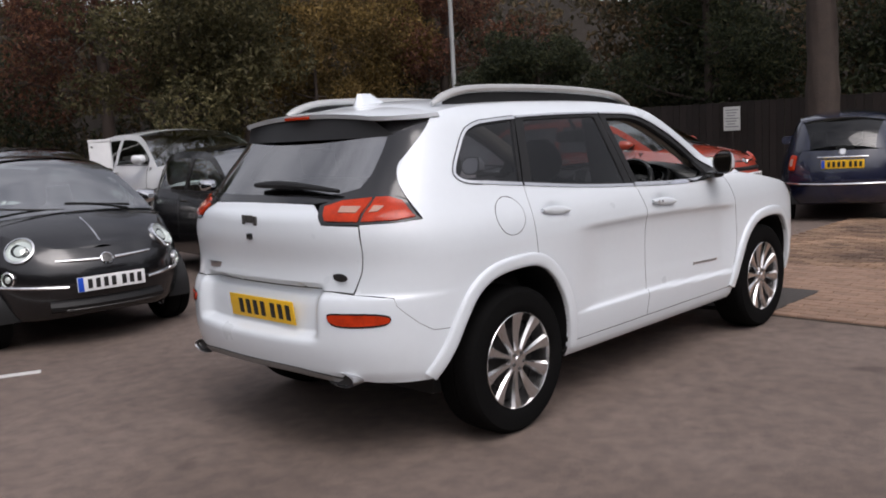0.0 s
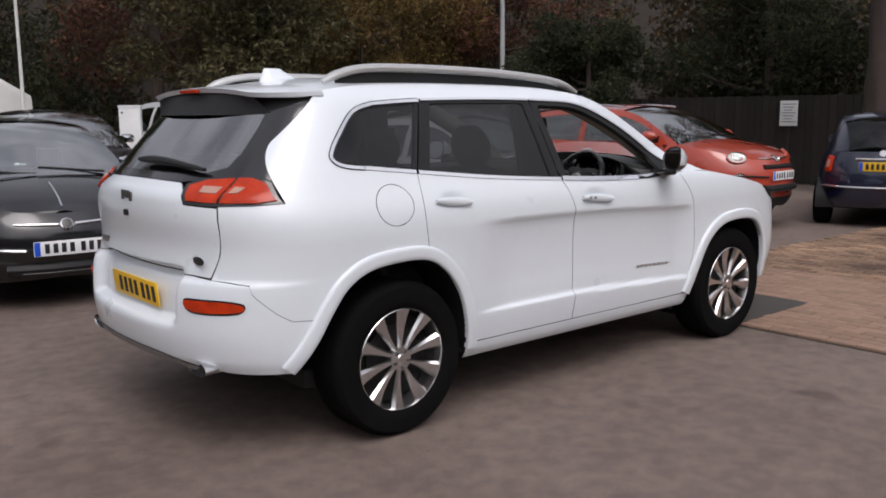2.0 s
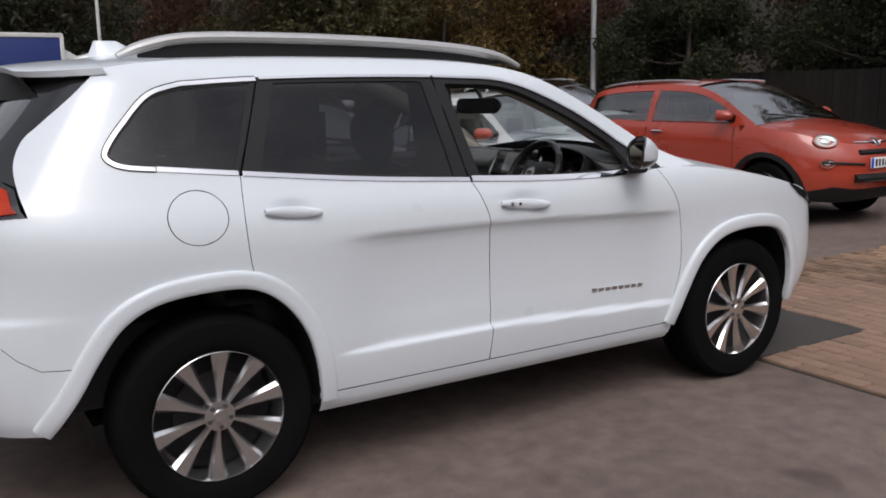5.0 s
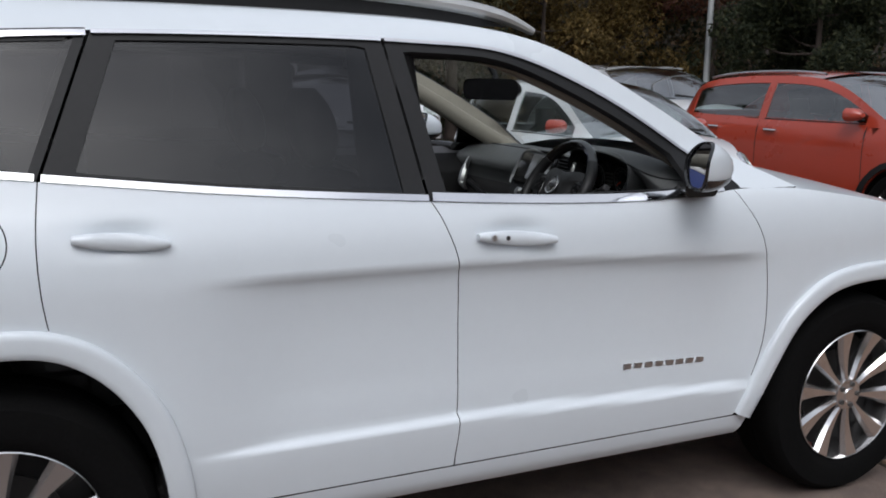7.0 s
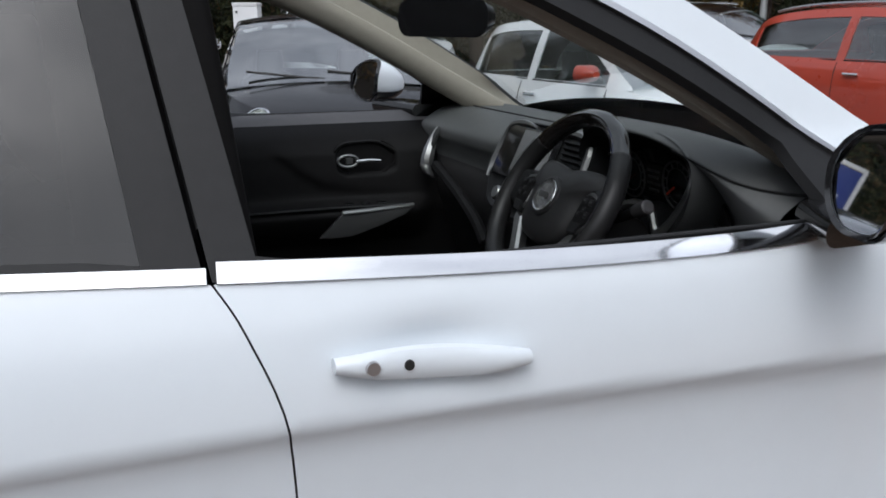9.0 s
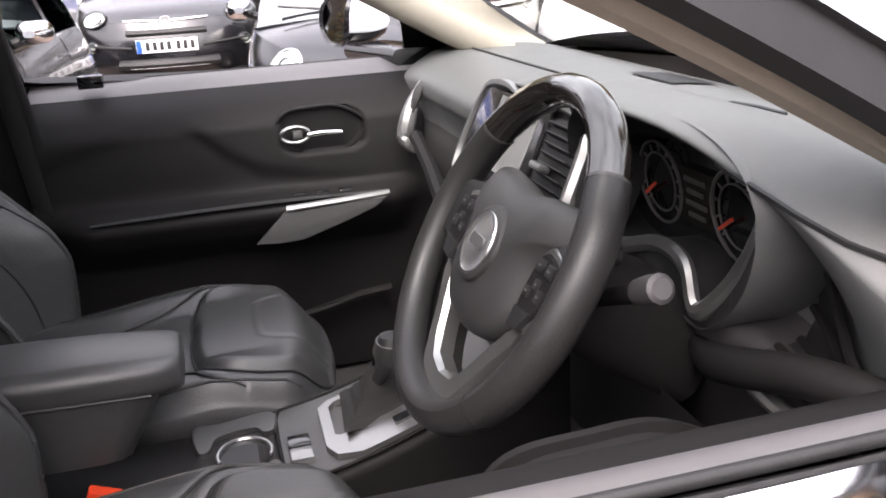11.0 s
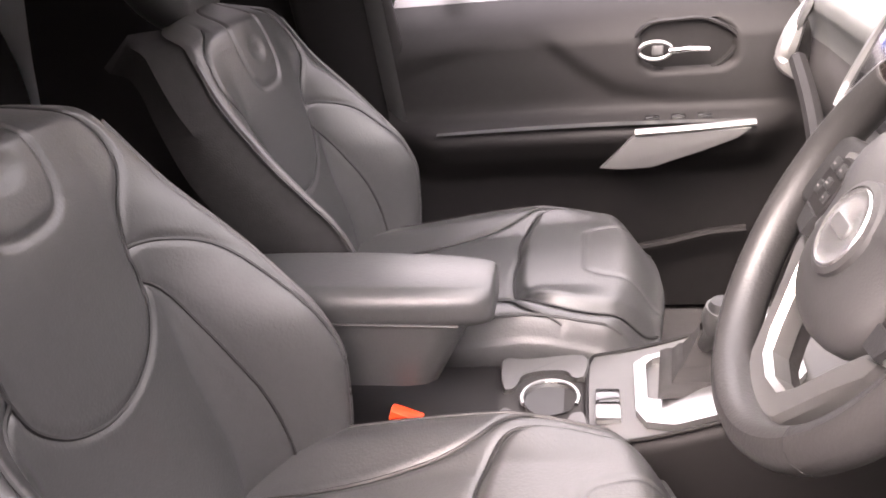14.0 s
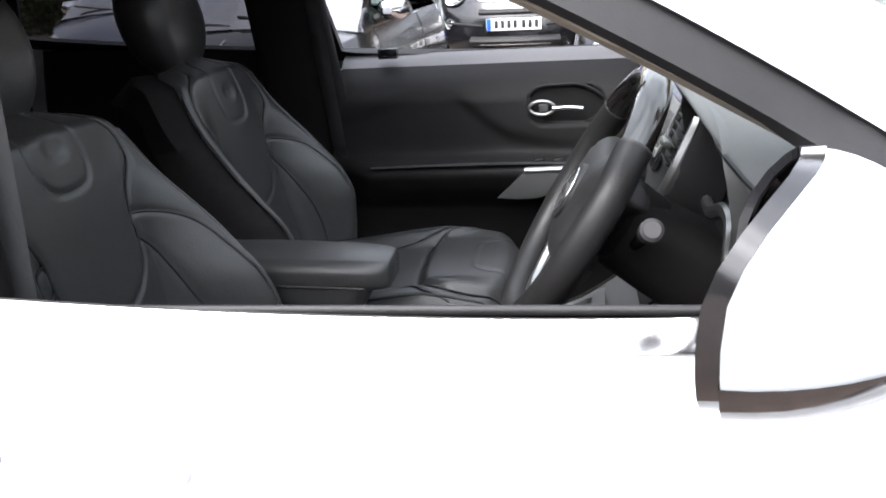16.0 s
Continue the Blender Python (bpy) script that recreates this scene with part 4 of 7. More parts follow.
for sg in (1, -1):
    line = JEEP.back([(-0.552, 0.712), (-0.62, 0.716), (-0.74, 0.714), (-0.79, 0.700), (-0.775, 0.676), (-0.65, 0.668), (-0.57, 0.680)])
    rim_ = sm(ring_in(line, -0.008), 3, closed=True)
    bm, nn = sheet(JEEP, rim_, size=0.02, lip=0.008, off=0.003)
    if sg < 0:
        for v in bm.verts:
            v.co.y = -v.co.y
        bmesh.ops.reverse_faces(bm, faces=bm.faces)
        nn = [(a, -b, q) for a, b, q in nn]
    part("reflector_surround", bm, GLOSS_BLACK, jeep, normals=nn)
    bm, nn = sheet(JEEP, sm(line, 3, closed=True), size=0.02, lip=0.01, off=0.008)
    if sg < 0:
        for v in bm.verts:
            v.co.y = -v.co.y
        bmesh.ops.reverse_faces(bm, faces=bm.faces)
        nn = [(a, -b, q) for a, b, q in nn]
    part("reflector", bm, RED_LENS, jeep, normals=nn)
    tip = part("exhaust_tip", moved(lathe([(0.052, 0.0), (0.056, -0.008), (0.050, 0.10), (0.046, 0.10), (0.046, 0.0)], 24, "x"), pose(-0.846, sg * -0.575, 0.420) @ Matrix.Diagonal((0.8, 1.70, 0.60, 1))), SATIN, jeep, "oval chrome exhaust tip")
    part("tip_inside", moved(lathe([(0.0, 0.012), (0.047, 0.012)], 16, "x"), pose(-0.846, sg * -0.575, 0.420) @ Matrix.Diagonal((0.8, 1.68, 0.58, 1))), INK, tip)
low_line = bot
low_all = low_line + [(2 * JEEP.s_rear - s, z) for s, z in low_line[::-1][1:]]
skin("bumper_skirt", low_all + [(s, z - 0.06) for s, z in low_all[::-1]], MATT_BLACK, off=-0.10, lip=0.02, size=0.05)
skin("skirt_trim", [(s, z + 0.002) for s, z in low_all[3:-3]] + [(s, z - 0.026) for s, z in low_all[3:-3][::-1]], GREY_SKID, off=0.006, lip=0.02, size=0.03)
ws = [on_rear(0.06 - 0.064 * k, 1.262 + 0.014 * math.sin(math.pi * k / 9) - 0.003 * k, 0.024) for k in range(10)]
wp = part("rear_wiper", tube(ws, [0.014, 0.020, 0.024, 0.024, 0.022, 0.020, 0.018, 0.016, 0.014, 0.010], 8, flat=0.8), MATT_BLACK, jeep)

# ---- the cabin of the SUV ----
LEATHER = mat("black_leather", (0.034, 0.0345, 0.0345), 0.36, spec=0.5, vary=0.12, scale=4, grain=0.0006, grain_scale=260)
DASH = mat("soft_grey_dash", (0.085, 0.087, 0.086), 0.5, vary=0.08, grain=0.0004, grain_scale=600)
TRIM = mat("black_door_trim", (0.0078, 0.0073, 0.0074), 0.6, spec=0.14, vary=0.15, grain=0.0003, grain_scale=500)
BEIGE = mat("beige_headlining", (0.33, 0.30, 0.25), 0.9, vary=0.06, grain=0.0005, grain_scale=700)
CARPET = mat("black_carpet", (0.024, 0.023, 0.023), 0.95, vary=0.3, grain=0.002, grain_scale=300)
SILVER = mat("satin_silver_plastic", (0.31, 0.31, 0.305), 0.30, 0.9, vary=0.03)
ORANGE = mat("orange_button", (0.60, 0.045, 0.012), 0.4, vary=0.05)
SCREEN = mat("dark_screen", (0.010, 0.011, 0.012), 0.08, vary=0.05)
DIAL = mat("dial_print", (0.075, 0.072, 0.07), 0.5, vary=0.1)
WOOD = mat("gloss_black_rim", (0.012, 0.010, 0.009), 0.06, vary=0.2, coat=1.0)
GRIP = mat("wheel_leather", (0.016, 0.0155, 0.0155), 0.40, spec=0.35, vary=0.12, scale=6, grain=0.0005, grain_scale=300)
SILL = mat("grey_sill_plastic", (0.036, 0.034, 0.035), 0.5, vary=0.08, grain=0.0003, grain_scale=500)
KNEE = mat("lower_dash_plastic", (0.030, 0.0285, 0.029), 0.55, spec=0.3, vary=0.1, grain=0.0003, grain_scale=500)
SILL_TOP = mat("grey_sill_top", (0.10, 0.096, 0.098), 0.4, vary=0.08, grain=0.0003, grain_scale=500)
SHELL = mat("black_seat_fabric", (0.020, 0.0195, 0.0195), 0.9, spec=0.15, vary=0.2, grain=0.001, grain_scale=400)
GREY_GRIP = mat("grey_grip_plastic", (0.05, 0.05, 0.05), 0.45, vary=0.1)
PADMAT = mat("wheel_centre_vinyl", (0.024, 0.0235, 0.0235), 0.5, spec=0.35, vary=0.1, grain=0.0004, grain_scale=500)
STITCH = mat("dark_piping", (0.005, 0.005, 0.005), 0.55, vary=0.1)

# headlining, pillars, floor
EDGE_R = [tuple(JEEP(*q, -0.02)) for q in JEEP.side(cut(EDGE, -0.25, 1.42))]
lin = part("headlining", grid(span([(p[0], -p[1], p[2] - 0.02) for p in EDGE_R], [(p[0], p[1], p[2] - 0.02) for p in EDGE_R], 0.03), 24, 16), BEIGE, jeep)
for sg in (1, -1):
    line = [(2.16, -0.70, 1.115), (1.98, -0.705, 1.215), (1.80, -0.695, 1.315), (1.62, -0.675, 1.405), (1.46, -0.655, 1.475), (1.34, -0.64, 1.515)]
    rings = []
    for k, (x, y, z) in enumerate(sm(line, 4)):
        w = 0.036
        rings.append([(x + 0.3 * a, sg * (y + b * 0.9 + 0.3 * a), z + 0.010 + a) for a, b in [(w * math.cos(t), 0.028 * math.sin(t)) for t in [2 * math.pi * q / 12 for q in range(12)]]])
    part("pillar_trim", lump(rings), BEIGE, jeep, "beige windscreen pillar trim")
    inner = sm([(2.20, 0.70, 1.115), (1.98, 0.70, 1.225), (1.80, 0.69, 1.325), (1.62, 0.67, 1.415), (1.46, 0.65, 1.485), (1.34, 0.635, 1.525)], 4)
    outer_ = [JEEP(*q, -0.018) for q in JEEP.side([(x, line_at(EDGE[::-1], x)) for x in np.interp(np.linspace(0, 1, len(inner)), [0, 1], [2.33, 1.46])])]
    part("pillar_lining", grid(span([(x, -sg * y, z) for x, y, z in inner], [(p.x, -sg * abs(p.y), p.z) for p in outer_], 0.0), 24, 5), BEIGE, jeep, "beige windscreen pillar lining")
    rail = [JEEP(JEEP.sx(x, z - 0.02), z - 0.02, -0.035) for x, z in WIN_TOP if 1.0 < x < 1.95]
    part("door_seal", tube([(p.x, sg * p.y, p.z + 0.005) for p in rail], 0.016, 8), MATT_BLACK, jeep)
    b = []
    for f in (0, 0.25, 0.5, 0.75, 1.0):
        x, y, z = 1.10 - 0.09 * f, 0.80 - 0.125 * f, 0.50 + 1.03 * f
        b.append([(x + a, -sg * (y + q), z) for a, q in rounded(0.24 - 0.05 * f, 0.06, 0.025, 3)])
    part("centre_pillar", lump(b), TRIM, jeep, "black centre pillar trim with seat belt")
    strap = [(1.155 - 0.005 * k, -sg * (0.742 - 0.012 * k), 0.62 + 0.085 * k) for k in range(10)]
    part("seat_belt", tube(strap, 0.022, 6, flat=0.12), LEATHER, jeep)
part("cabin_floor", box((2.3, 1.62, 0.04), (1.15, 0, 0.385), 0.01), CARPET, jeep)
part("boot_floor", box((0.95, 1.40, 0.30), (-0.25, 0, 0.55), 0.03), CARPET, jeep)
part("bulkhead", grid(lambda u, v: (2.24 + 0.05 * math.sin(3 * u), -0.80 + 1.6 * v, 0.36 + 0.74 * u), 6, 6), CARPET, jeep)

# dashboard
def hood(y):
    return math.exp(-(abs(y + 0.447) / 0.190) ** 10) if y > -0.447 else math.exp(-(abs(y + 0.447) / 0.205) ** 5)


def dash_at(u, v):
    y = -0.80 + 1.60 * v
    h, c = hood(y), math.exp(-(y / 0.20) ** 4)
    wide = math.exp(-((y + 0.40) / 0.30) ** 4)
    e = 1.952 - 0.045 * c - 0.05 * (abs(y) - 0.6 if abs(y) > 0.6 else 0)
    base = [(2.31, 1.128), (2.20, 1.146), (2.08, 1.148 + 0.012 * wide), (e + 0.07, 1.138 + 0.015 * c + 0.02 * wide), (e + 0.006, 1.100 + 0.04 * c), (e - 0.004, 1.07 + 0.03 * c), (e + 0.004, 1.045),
            (e + 0.012, 1.005), (1.955, 0.96), (1.96, 0.88), (2.02, 0.72), (2.14, 0.42)]
    deep = [(2.31, 1.128), (2.20, 1.152), (2.08, 1.176), (1.945, 1.218), (1.880, 1.213), (1.886, 1.200), (1.985, 1.185),
            (1.998, 1.030), (1.934, 1.020), (1.950, 0.93), (2.02, 0.72), (2.14, 0.42)]
    hs = h if y > -0.447 else math.exp(-(abs(y + 0.447) / 0.27) ** 3)
    ws_ = [hs] * 6 + [h, h] + [hs] * 4
    prof = sm([(p[0] * (1 - w) + q[0] * w, p[1] * (1 - w) + q[1] * w) for p, q, w in zip(base, deep, ws_)], 4)
    t = u * (len(prof) - 1)
    i = min(int(t), len(prof) - 2)
    f = t - i
    return (prof[i][0] * (1 - f) + prof[i + 1][0] * f, y, prof[i][1] * (1 - f) + prof[i + 1][1] * f)


dash = part("dashboard", grid(lambda u, v: dash_at(0.64 * u, v), 60, 150), DASH, jeep, "dark grey soft dashboard", smooth=70)
part("lower_dash", grid(lambda u, v: dash_at(0.64 + 0.36 * u, v), 32, 150), KNEE, dash, smooth=70)
for va, vb in ((0.025, 0.13),):
    part("vent_recess", grid(lambda u, v: Vector(dash_at(0.57 + 0.17 * u, va + (vb - va) * v)) + Vector((-0.005, 0, 0)), 6, 8), MATT_BLACK, dash)
    for q in range(5):
        part("vent_slat", tube([Vector(dash_at(0.585 + 0.034 * q, va + (vb - va) * k / 6)) + Vector((-0.010, 0, 0)) for k in range(7)], 0.0045, 6), TRIM, dash)
for va, vb, ua, ub in ((0.0, 0.135, 0.30, 0.44), (0.26, 0.99, 0.17, 0.19)):
    part("dash_seam", tube([Vector(dash_at(ua + (ub - ua) * k / 24, va + (vb - va) * k / 24)) + Vector((-0.001, 0, 0.001)) for k in range(25)], 0.0028, 5), STITCH, dash)
part("speaker_grille", grid(lambda u, v: Vector(dash_at(0.05 + 0.06 * u, 0.50 + 0.09 * v)) + Vector((0, 0, 0.003)), 6, 10), MATT_BLACK, dash)
# instrument cluster in its hooded pod
HOOD = [(-0.258, 1.045), (-0.256, 1.12), (-0.285, 1.178), (-0.34, 1.205), (-0.41, 1.213), (-0.484, 1.215), (-0.56, 1.208), (-0.61, 1.190), (-0.634, 1.160), (-0.622, 1.11), (-0.588, 1.06), (-0.545, 1.022), (-0.505, 1.002), (-0.46, 1.012), (-0.40, 1.020), (-0.33, 1.012)]
CLUSTER = [(-0.268, 1.055), (-0.268, 1.09), (-0.288, 1.130), (-0.33, 1.158), (-0.40, 1.166), (-0.46, 1.168), (-0.51, 1.166), (-0.545, 1.158), (-0.567, 1.142), (-0.574, 1.115), (-0.563, 1.080), (-0.536, 1.042), (-0.506, 1.022), (-0.475, 1.056), (-0.42, 1.061), (-0.335, 1.036)]
hood_s, clus_s = sm(HOOD, 5, closed=True), sm(CLUSTER, 5, closed=True)
YC, ZC = -0.430, 1.105


def clus_x(z):
    return 1.926 + 0.18 * (z - 1.03)


def pod_ring(line, k, x, drop=0.0):
    return [((x(z) if callable(x) else x), YC + (y - YC) * k, ZC + (z - ZC) * (k if z < 1.14 else 1.0) - (drop if z > 1.14 else 0.0)) for y, z in line]


def hood_x(z):
    return 1.888 + 0.20 * max(0.0, 1.17 - z)


pod = part("instrument_pod", lump([pod_ring(hood_s, 1.02, 2.06, 0.040), pod_ring(hood_s, 1.025, 1.97, 0.012), pod_ring(hood_s, 1.02, lambda z: hood_x(z) + 0.022, 0.002), pod_ring(hood_s, 1.012, lambda z: hood_x(z) + 0.006), pod_ring(hood_s, 1.0, hood_x)], cap=False), DASH, dash, "dark grey hood over the instruments", smooth=60)
part("hood_lining", lump([pod_ring(hood_s, 1.0, hood_x), pod_ring(hood_s, 0.985, lambda z: hood_x(z) + 0.002), pod_ring(clus_s, 1.015, lambda z: clus_x(z) - 0.006), pod_ring(clus_s, 1.0, clus_x), pod_ring(clus_s, 0.95, 1.972), pod_ring(clus_s, 0.94, 1.985)], cap=False), MATT_BLACK, pod, smooth=50)
CLU = Matrix.Translation((1.976, -0.42, 1.105)) @ pose(0, 0, 0, 0, -8, 0)
clu = part("instrument_panel", lump([pod_ring(clus_s, 0.97, 1.976), pod_ring(clus_s, 0.97, 1.99)]), SCREEN, pod, "black instrument cluster with two dials")
ring_pts = [(clus_x(z) - 0.004, y, z) for y, z in clus_s]
trim = ring_pts[36:] + ring_pts[:13]
part("cluster_trim", tube(trim, [0.002 + 0.0058 * min(1.0, 4.0 * min(i, len(trim) - 1 - i) / len(trim)) for i in range(len(trim))], 8, flat=1.25), SILVER, pod, "satin silver cluster trim")
for yy, r in ((0.078, 0.046), (-0.074, 0.046)):
    for rr, th in ((r, 0.0022), (r * 0.72, 0.0012)):
        ring_ = [CLU @ Vector((-0.006, yy + rr * math.cos(t), rr * 1.02 * math.sin(t))) for t in [2 * math.pi * q / 32 for q in range(32)]]
        dl = part("dial", tube(ring_, th, 6, closed=True), DIAL, clu)
    for q in range(11):
        t = math.radians(-40 + 260 * q / 10)
        part("dial_mark", box((0.002, 0.0025, 0.008), m=CLU @ Matrix.Translation((-0.004, yy + 0.039 * math.cos(t), 0.039 * math.sin(t))) @ pose(0, 0, 0, math.degrees(t) + 90, 0, 0)), DIAL, dl)
    part("dial_needle", box((0.003, 0.0035, 0.030), m=CLU @ Matrix.Translation((-0.008, yy + 0.020, -0.012)) @ pose(0, 0, 0, 55, 0, 0)), ORANGE, dl)
trip = part("trip_screen", box((0.003, 0.064, 0.070), m=CLU @ Matrix.Translation((-0.003, 0.003, -0.005))), mat("trip_display", (0.02, 0.018, 0.013), 0.2, vary=0.3, scale=40), clu)
for k in range(4):
    part("display_bar", box((0.002, 0.040 - 0.008 * (k % 2), 0.005), m=CLU @ Matrix.Translation((-0.006, 0.003, 0.018 - 0.013 * k))), DIAL, trip)

# centre stack: screen between two vents in a silver frame
STACK_Y = -0.088
st = Matrix.Translation((1.902, STACK_Y, 1.120)) @ pose(0, 0, 0, 0, 25, 0)


def stack(y, z, x=0.0):
    return st @ Vector((x, y, z))


outer = sm([(0.190, 0.046), (0.10, 0.058), (0, 0.060), (-0.10, 0.058), (-0.186, 0.048), (-0.205, 0.030), (-0.208, -0.055), (-0.190, -0.11), (-0.13, -0.165), (0.13, -0.165), (0.190, -0.11), (0.208, -0.055), (0.207, 0.030)], 4, closed=True)
cs = part("centre_panel", lump([[stack(a * 1.06, b * 1.05, 0.07) for a, b in outer], [stack(a * 1.02, b * 1.02, 0.012) for a, b in outer], [stack(a, b, 0.0) for a, b in outer], [stack(a * 0.96, b * 0.95, -0.004) for a, b in outer], [stack(a * 0.9, b * 0.88, 0.004) for a, b in outer]]), MATT_BLACK, dash, smooth=40)


def blade_frame(line, w, x0, name, parent):
    """A bevelled flat band that follows a line across the stack."""
    rings = []
    for i in range(len(line)):
        a, b = np.array(line[max(i - 1, 0)]), np.array(line[min(i + 1, len(line) - 1)])
        t = (b - a) / (np.linalg.norm(b - a) + 1e-9)
        n = np.array((-t[1], t[0]))
        k = w * (0.35 + 0.65 * min(1.0, 5.0 * min(i, len(line) - 1 - i) / len(line)))
        rings.append([stack(line[i][0] + n[0] * k * u, line[i][1] + n[1] * k * u, x0 + d) for u, d in ((-0.5, 0.008), (-0.5, 0.001), (-0.2, -0.006), (0.25, -0.006), (0.5, 0.0), (0.5, 0.008))])
    return part(name, lump(rings), SILVER, parent, "satin silver vent surround", smooth=25)


for sg in (1, -1):
    line = sm([(sg * 0.055, 0.046), (sg * 0.10, 0.052), (sg * 0.150, 0.050), (sg * 0.182, 0.040), (sg * 0.194, 0.015), (sg * 0.200, -0.03), (sg * 0.202, -0.066), (sg * 0.195, -0.095)], 4)
    blade_frame(line, 0.017, -0.004, "vent_frame", cs)
    if sg > 0:
        continue
    part("vent_recess", lump([[stack(sg * 0.135 + a, -0.010 + b, d) for a, b in rounded(0.098 * e, 0.095 * e, 0.02, 3)] for d, e in ((-0.004, 1.0), (0.001, 0.97), (0.003, 0.9))]), INK, cs)
    for q in range(7):
        part("vent_slat", box((0.014, 0.084 - 0.002 * q, 0.0026), m=st @ Matrix.Translation((-0.007, sg * (0.136 + 0.002 * q), 0.028 - 0.0125 * q)) @ pose(0, 0, 0, 0, 20, 0), bevel=0.001, seg=1), MATT_BLACK, cs)
    part("vent_tab", box((0.016, 0.034, 0.009), m=st @ Matrix.Translation((-0.016, sg * 0.125, -0.026)), bevel=0.003), SILVER, cs)
scr = part("touch_screen", box((0.008, 0.262, 0.125), m=st @ Matrix.Translation((-0.004, 0.056, -0.020)), bevel=0.003), GLOSS_BLACK, cs)
# Pale grey base colour stands in for a bright reflection on the screen.
part("screen_glass", box((0.002, 0.150, 0.102), m=st @ Matrix.Translation((-0.0088, 0.022, -0.014))), mat("screen_reflection_tone", (0.16, 0.16, 0.16), 0.12, vary=0.08, coat=1.0), scr)
for q in range(4):
    part("dial_knob", moved(lathe([(0.0, -0.03), (0.014, -0.03), (0.017, -0.026), (0.018, 0.0)], 18, "x"), st @ Matrix.Translation((-0.004, -0.072 + 0.048 * q, -0.125))), SILVER if q % 3 == 0 else MATT_BLACK, cs)
# passenger end vent and lower chrome sweep
pv = sm([(1.948, 0.678, 1.090), (1.928, 0.668, 1.055), (1.908, 0.655, 1.010), (1.898, 0.645, 0.972), (1.915, 0.630, 0.945)], 5)
part("end_vent_trim", tube(pv, [0.004 + 0.017 * math.sin(math.pi * (i / (len(pv) - 1)) ** 1.2) for i in range(len(pv))], 8, flat=0.8), SILVER, dash, "satin silver end vent trim")
part("end_vent_slot", tube([(x + 0.004, y - 0.012, z + 0.006) for x, y, z in pv[1:10]], [0.003, 0.006, 0.009, 0.010, 0.010, 0.009, 0.008, 0.005, 0.003], 6), INK, dash)
part("dash_sweep", tube(sm([(1.912, 0.60, 0.985), (1.90, 0.42, 0.945), (1.875, 0.22, 0.90), (1.86, 0.12, 0.86)], 5), 0.016, 8), TRIM, dash)
part("end_vent_trim", tube(sm([(1.925, -0.600, 0.985), (1.922, -0.640, 0.984), (1.918, -0.690, 0.988), (1.915, -0.735, 0.996)], 4), 0.008, 8), SILVER, dash)
part("knee_panel", grid(lambda u, v: (1.90 + 0.10 * u, -0.72 + 0.48 * v, 0.93 - 0.22 * u), 4, 6), KNEE, dash)

# steering wheel
SW_TILT = radians(31)
SW = Matrix(((0, math.cos(SW_TILT), math.sin(SW_TILT), 1.752), (-1, 0, 0, -0.418), (0, -math.sin(SW_TILT), math.cos(SW_TILT), 1.080), (0, 0, 0, 1)))
SR = 0.171
PAD = [(0.0, 0.066), (0.05, 0.073), (0.10, 0.075), (0.126, 0.067), (0.132, 0.052), (0.112, 0.038), (0.091, 0.012), (0.086, -0.02), (0.078, -0.050), (0.050, -0.076), (0.0, -0.085)]
pad = sm(PAD + [(-a, b) for a, b in PAD[-2:0:-1]], 4, closed=True)


def pad_ring(k, y):
    return [SW @ Vector((a * k, y + 0.020 * max(0.0, abs(a) * k - 0.075) / 0.05, -0.004 + (b + 0.004) * k)) for a, b in pad]


sw = part("steering_wheel", lump([pad_ring(0.6, 0.05), pad_ring(0.96, 0.03), pad_ring(1.0, 0.018), pad_ring(0.995, 0.008), pad_ring(0.97, 0.001), pad_ring(0.92, -0.004), pad_ring(0.82, -0.009), pad_ring(0.66, -0.0135), pad_ring(0.46, -0.0165), pad_ring(0.25, -0.018), pad_ring(0.04, -0.0185)]), PADMAT, jeep, "black leather steering wheel with gloss top", smooth=60)
part("wheel_hub", moved(lathe([(0.06, 0.03), (0.05, 0.10), (0.03, 0.12), (0.03, 0.22), (0.0, 0.22)], 24), SW), TRIM, sw)


def ring_bar(a0, a1, r, n=30, sides=12):
    bm = bmesh.new()
    rings = []
    for k in range(n + 1):
        t = radians(a0 + (a1 - a0) * k / n)
        d = Vector((math.sin(t), 0, math.cos(t)))
        rings.append([bm.verts.new(SW @ (d * (SR + r * 0.92 * math.cos(q)) + Vector((0, r * 1.12 * math.sin(q), 0)))) for q in [2 * math.pi * j / sides for j in range(sides)]])
    for a, b in zip(rings, rings[1:]):
        for j in range(sides):
            bm.faces.new((a[j], a[(j + 1) % sides], b[(j + 1) % sides], b[j]))
    bm.faces.new(rings[0])
    bm.faces.new(rings[-1][::-1])
    return bm


part("rim_leather", ring_bar(52, 306, 0.0185, 60), GRIP, sw)
part("rim_top", ring_bar(-53, 51, 0.0180, 36), WOOD, sw, "gloss black rim top")
for a in (51.5, -53.5):
    part("rim_band", ring_bar(a - 0.5, a + 0.5, 0.0188, 2), SILL, sw)
for a in (134, -128):
    part("rim_seam", ring_bar(a - 0.25, a + 0.25, 0.0188, 2), STITCH, sw)


def plate_on_wheel(line, y0, y1, k=0.93):
    """A bevelled flat piece in the plane of the wheel, from y0 back to y1."""
    cx, cz_ = sum(q[0] for q in line) / len(line), sum(q[1] for q in line) / len(line)
    return lump([[SW @ Vector((a, y1, b)) for a, b in line], [SW @ Vector((a, y0 + 0.003, b)) for a, b in line], [SW @ Vector((cx + (a - cx) * k, y0, cz_ + (b - cz_) * k)) for a, b in line]])


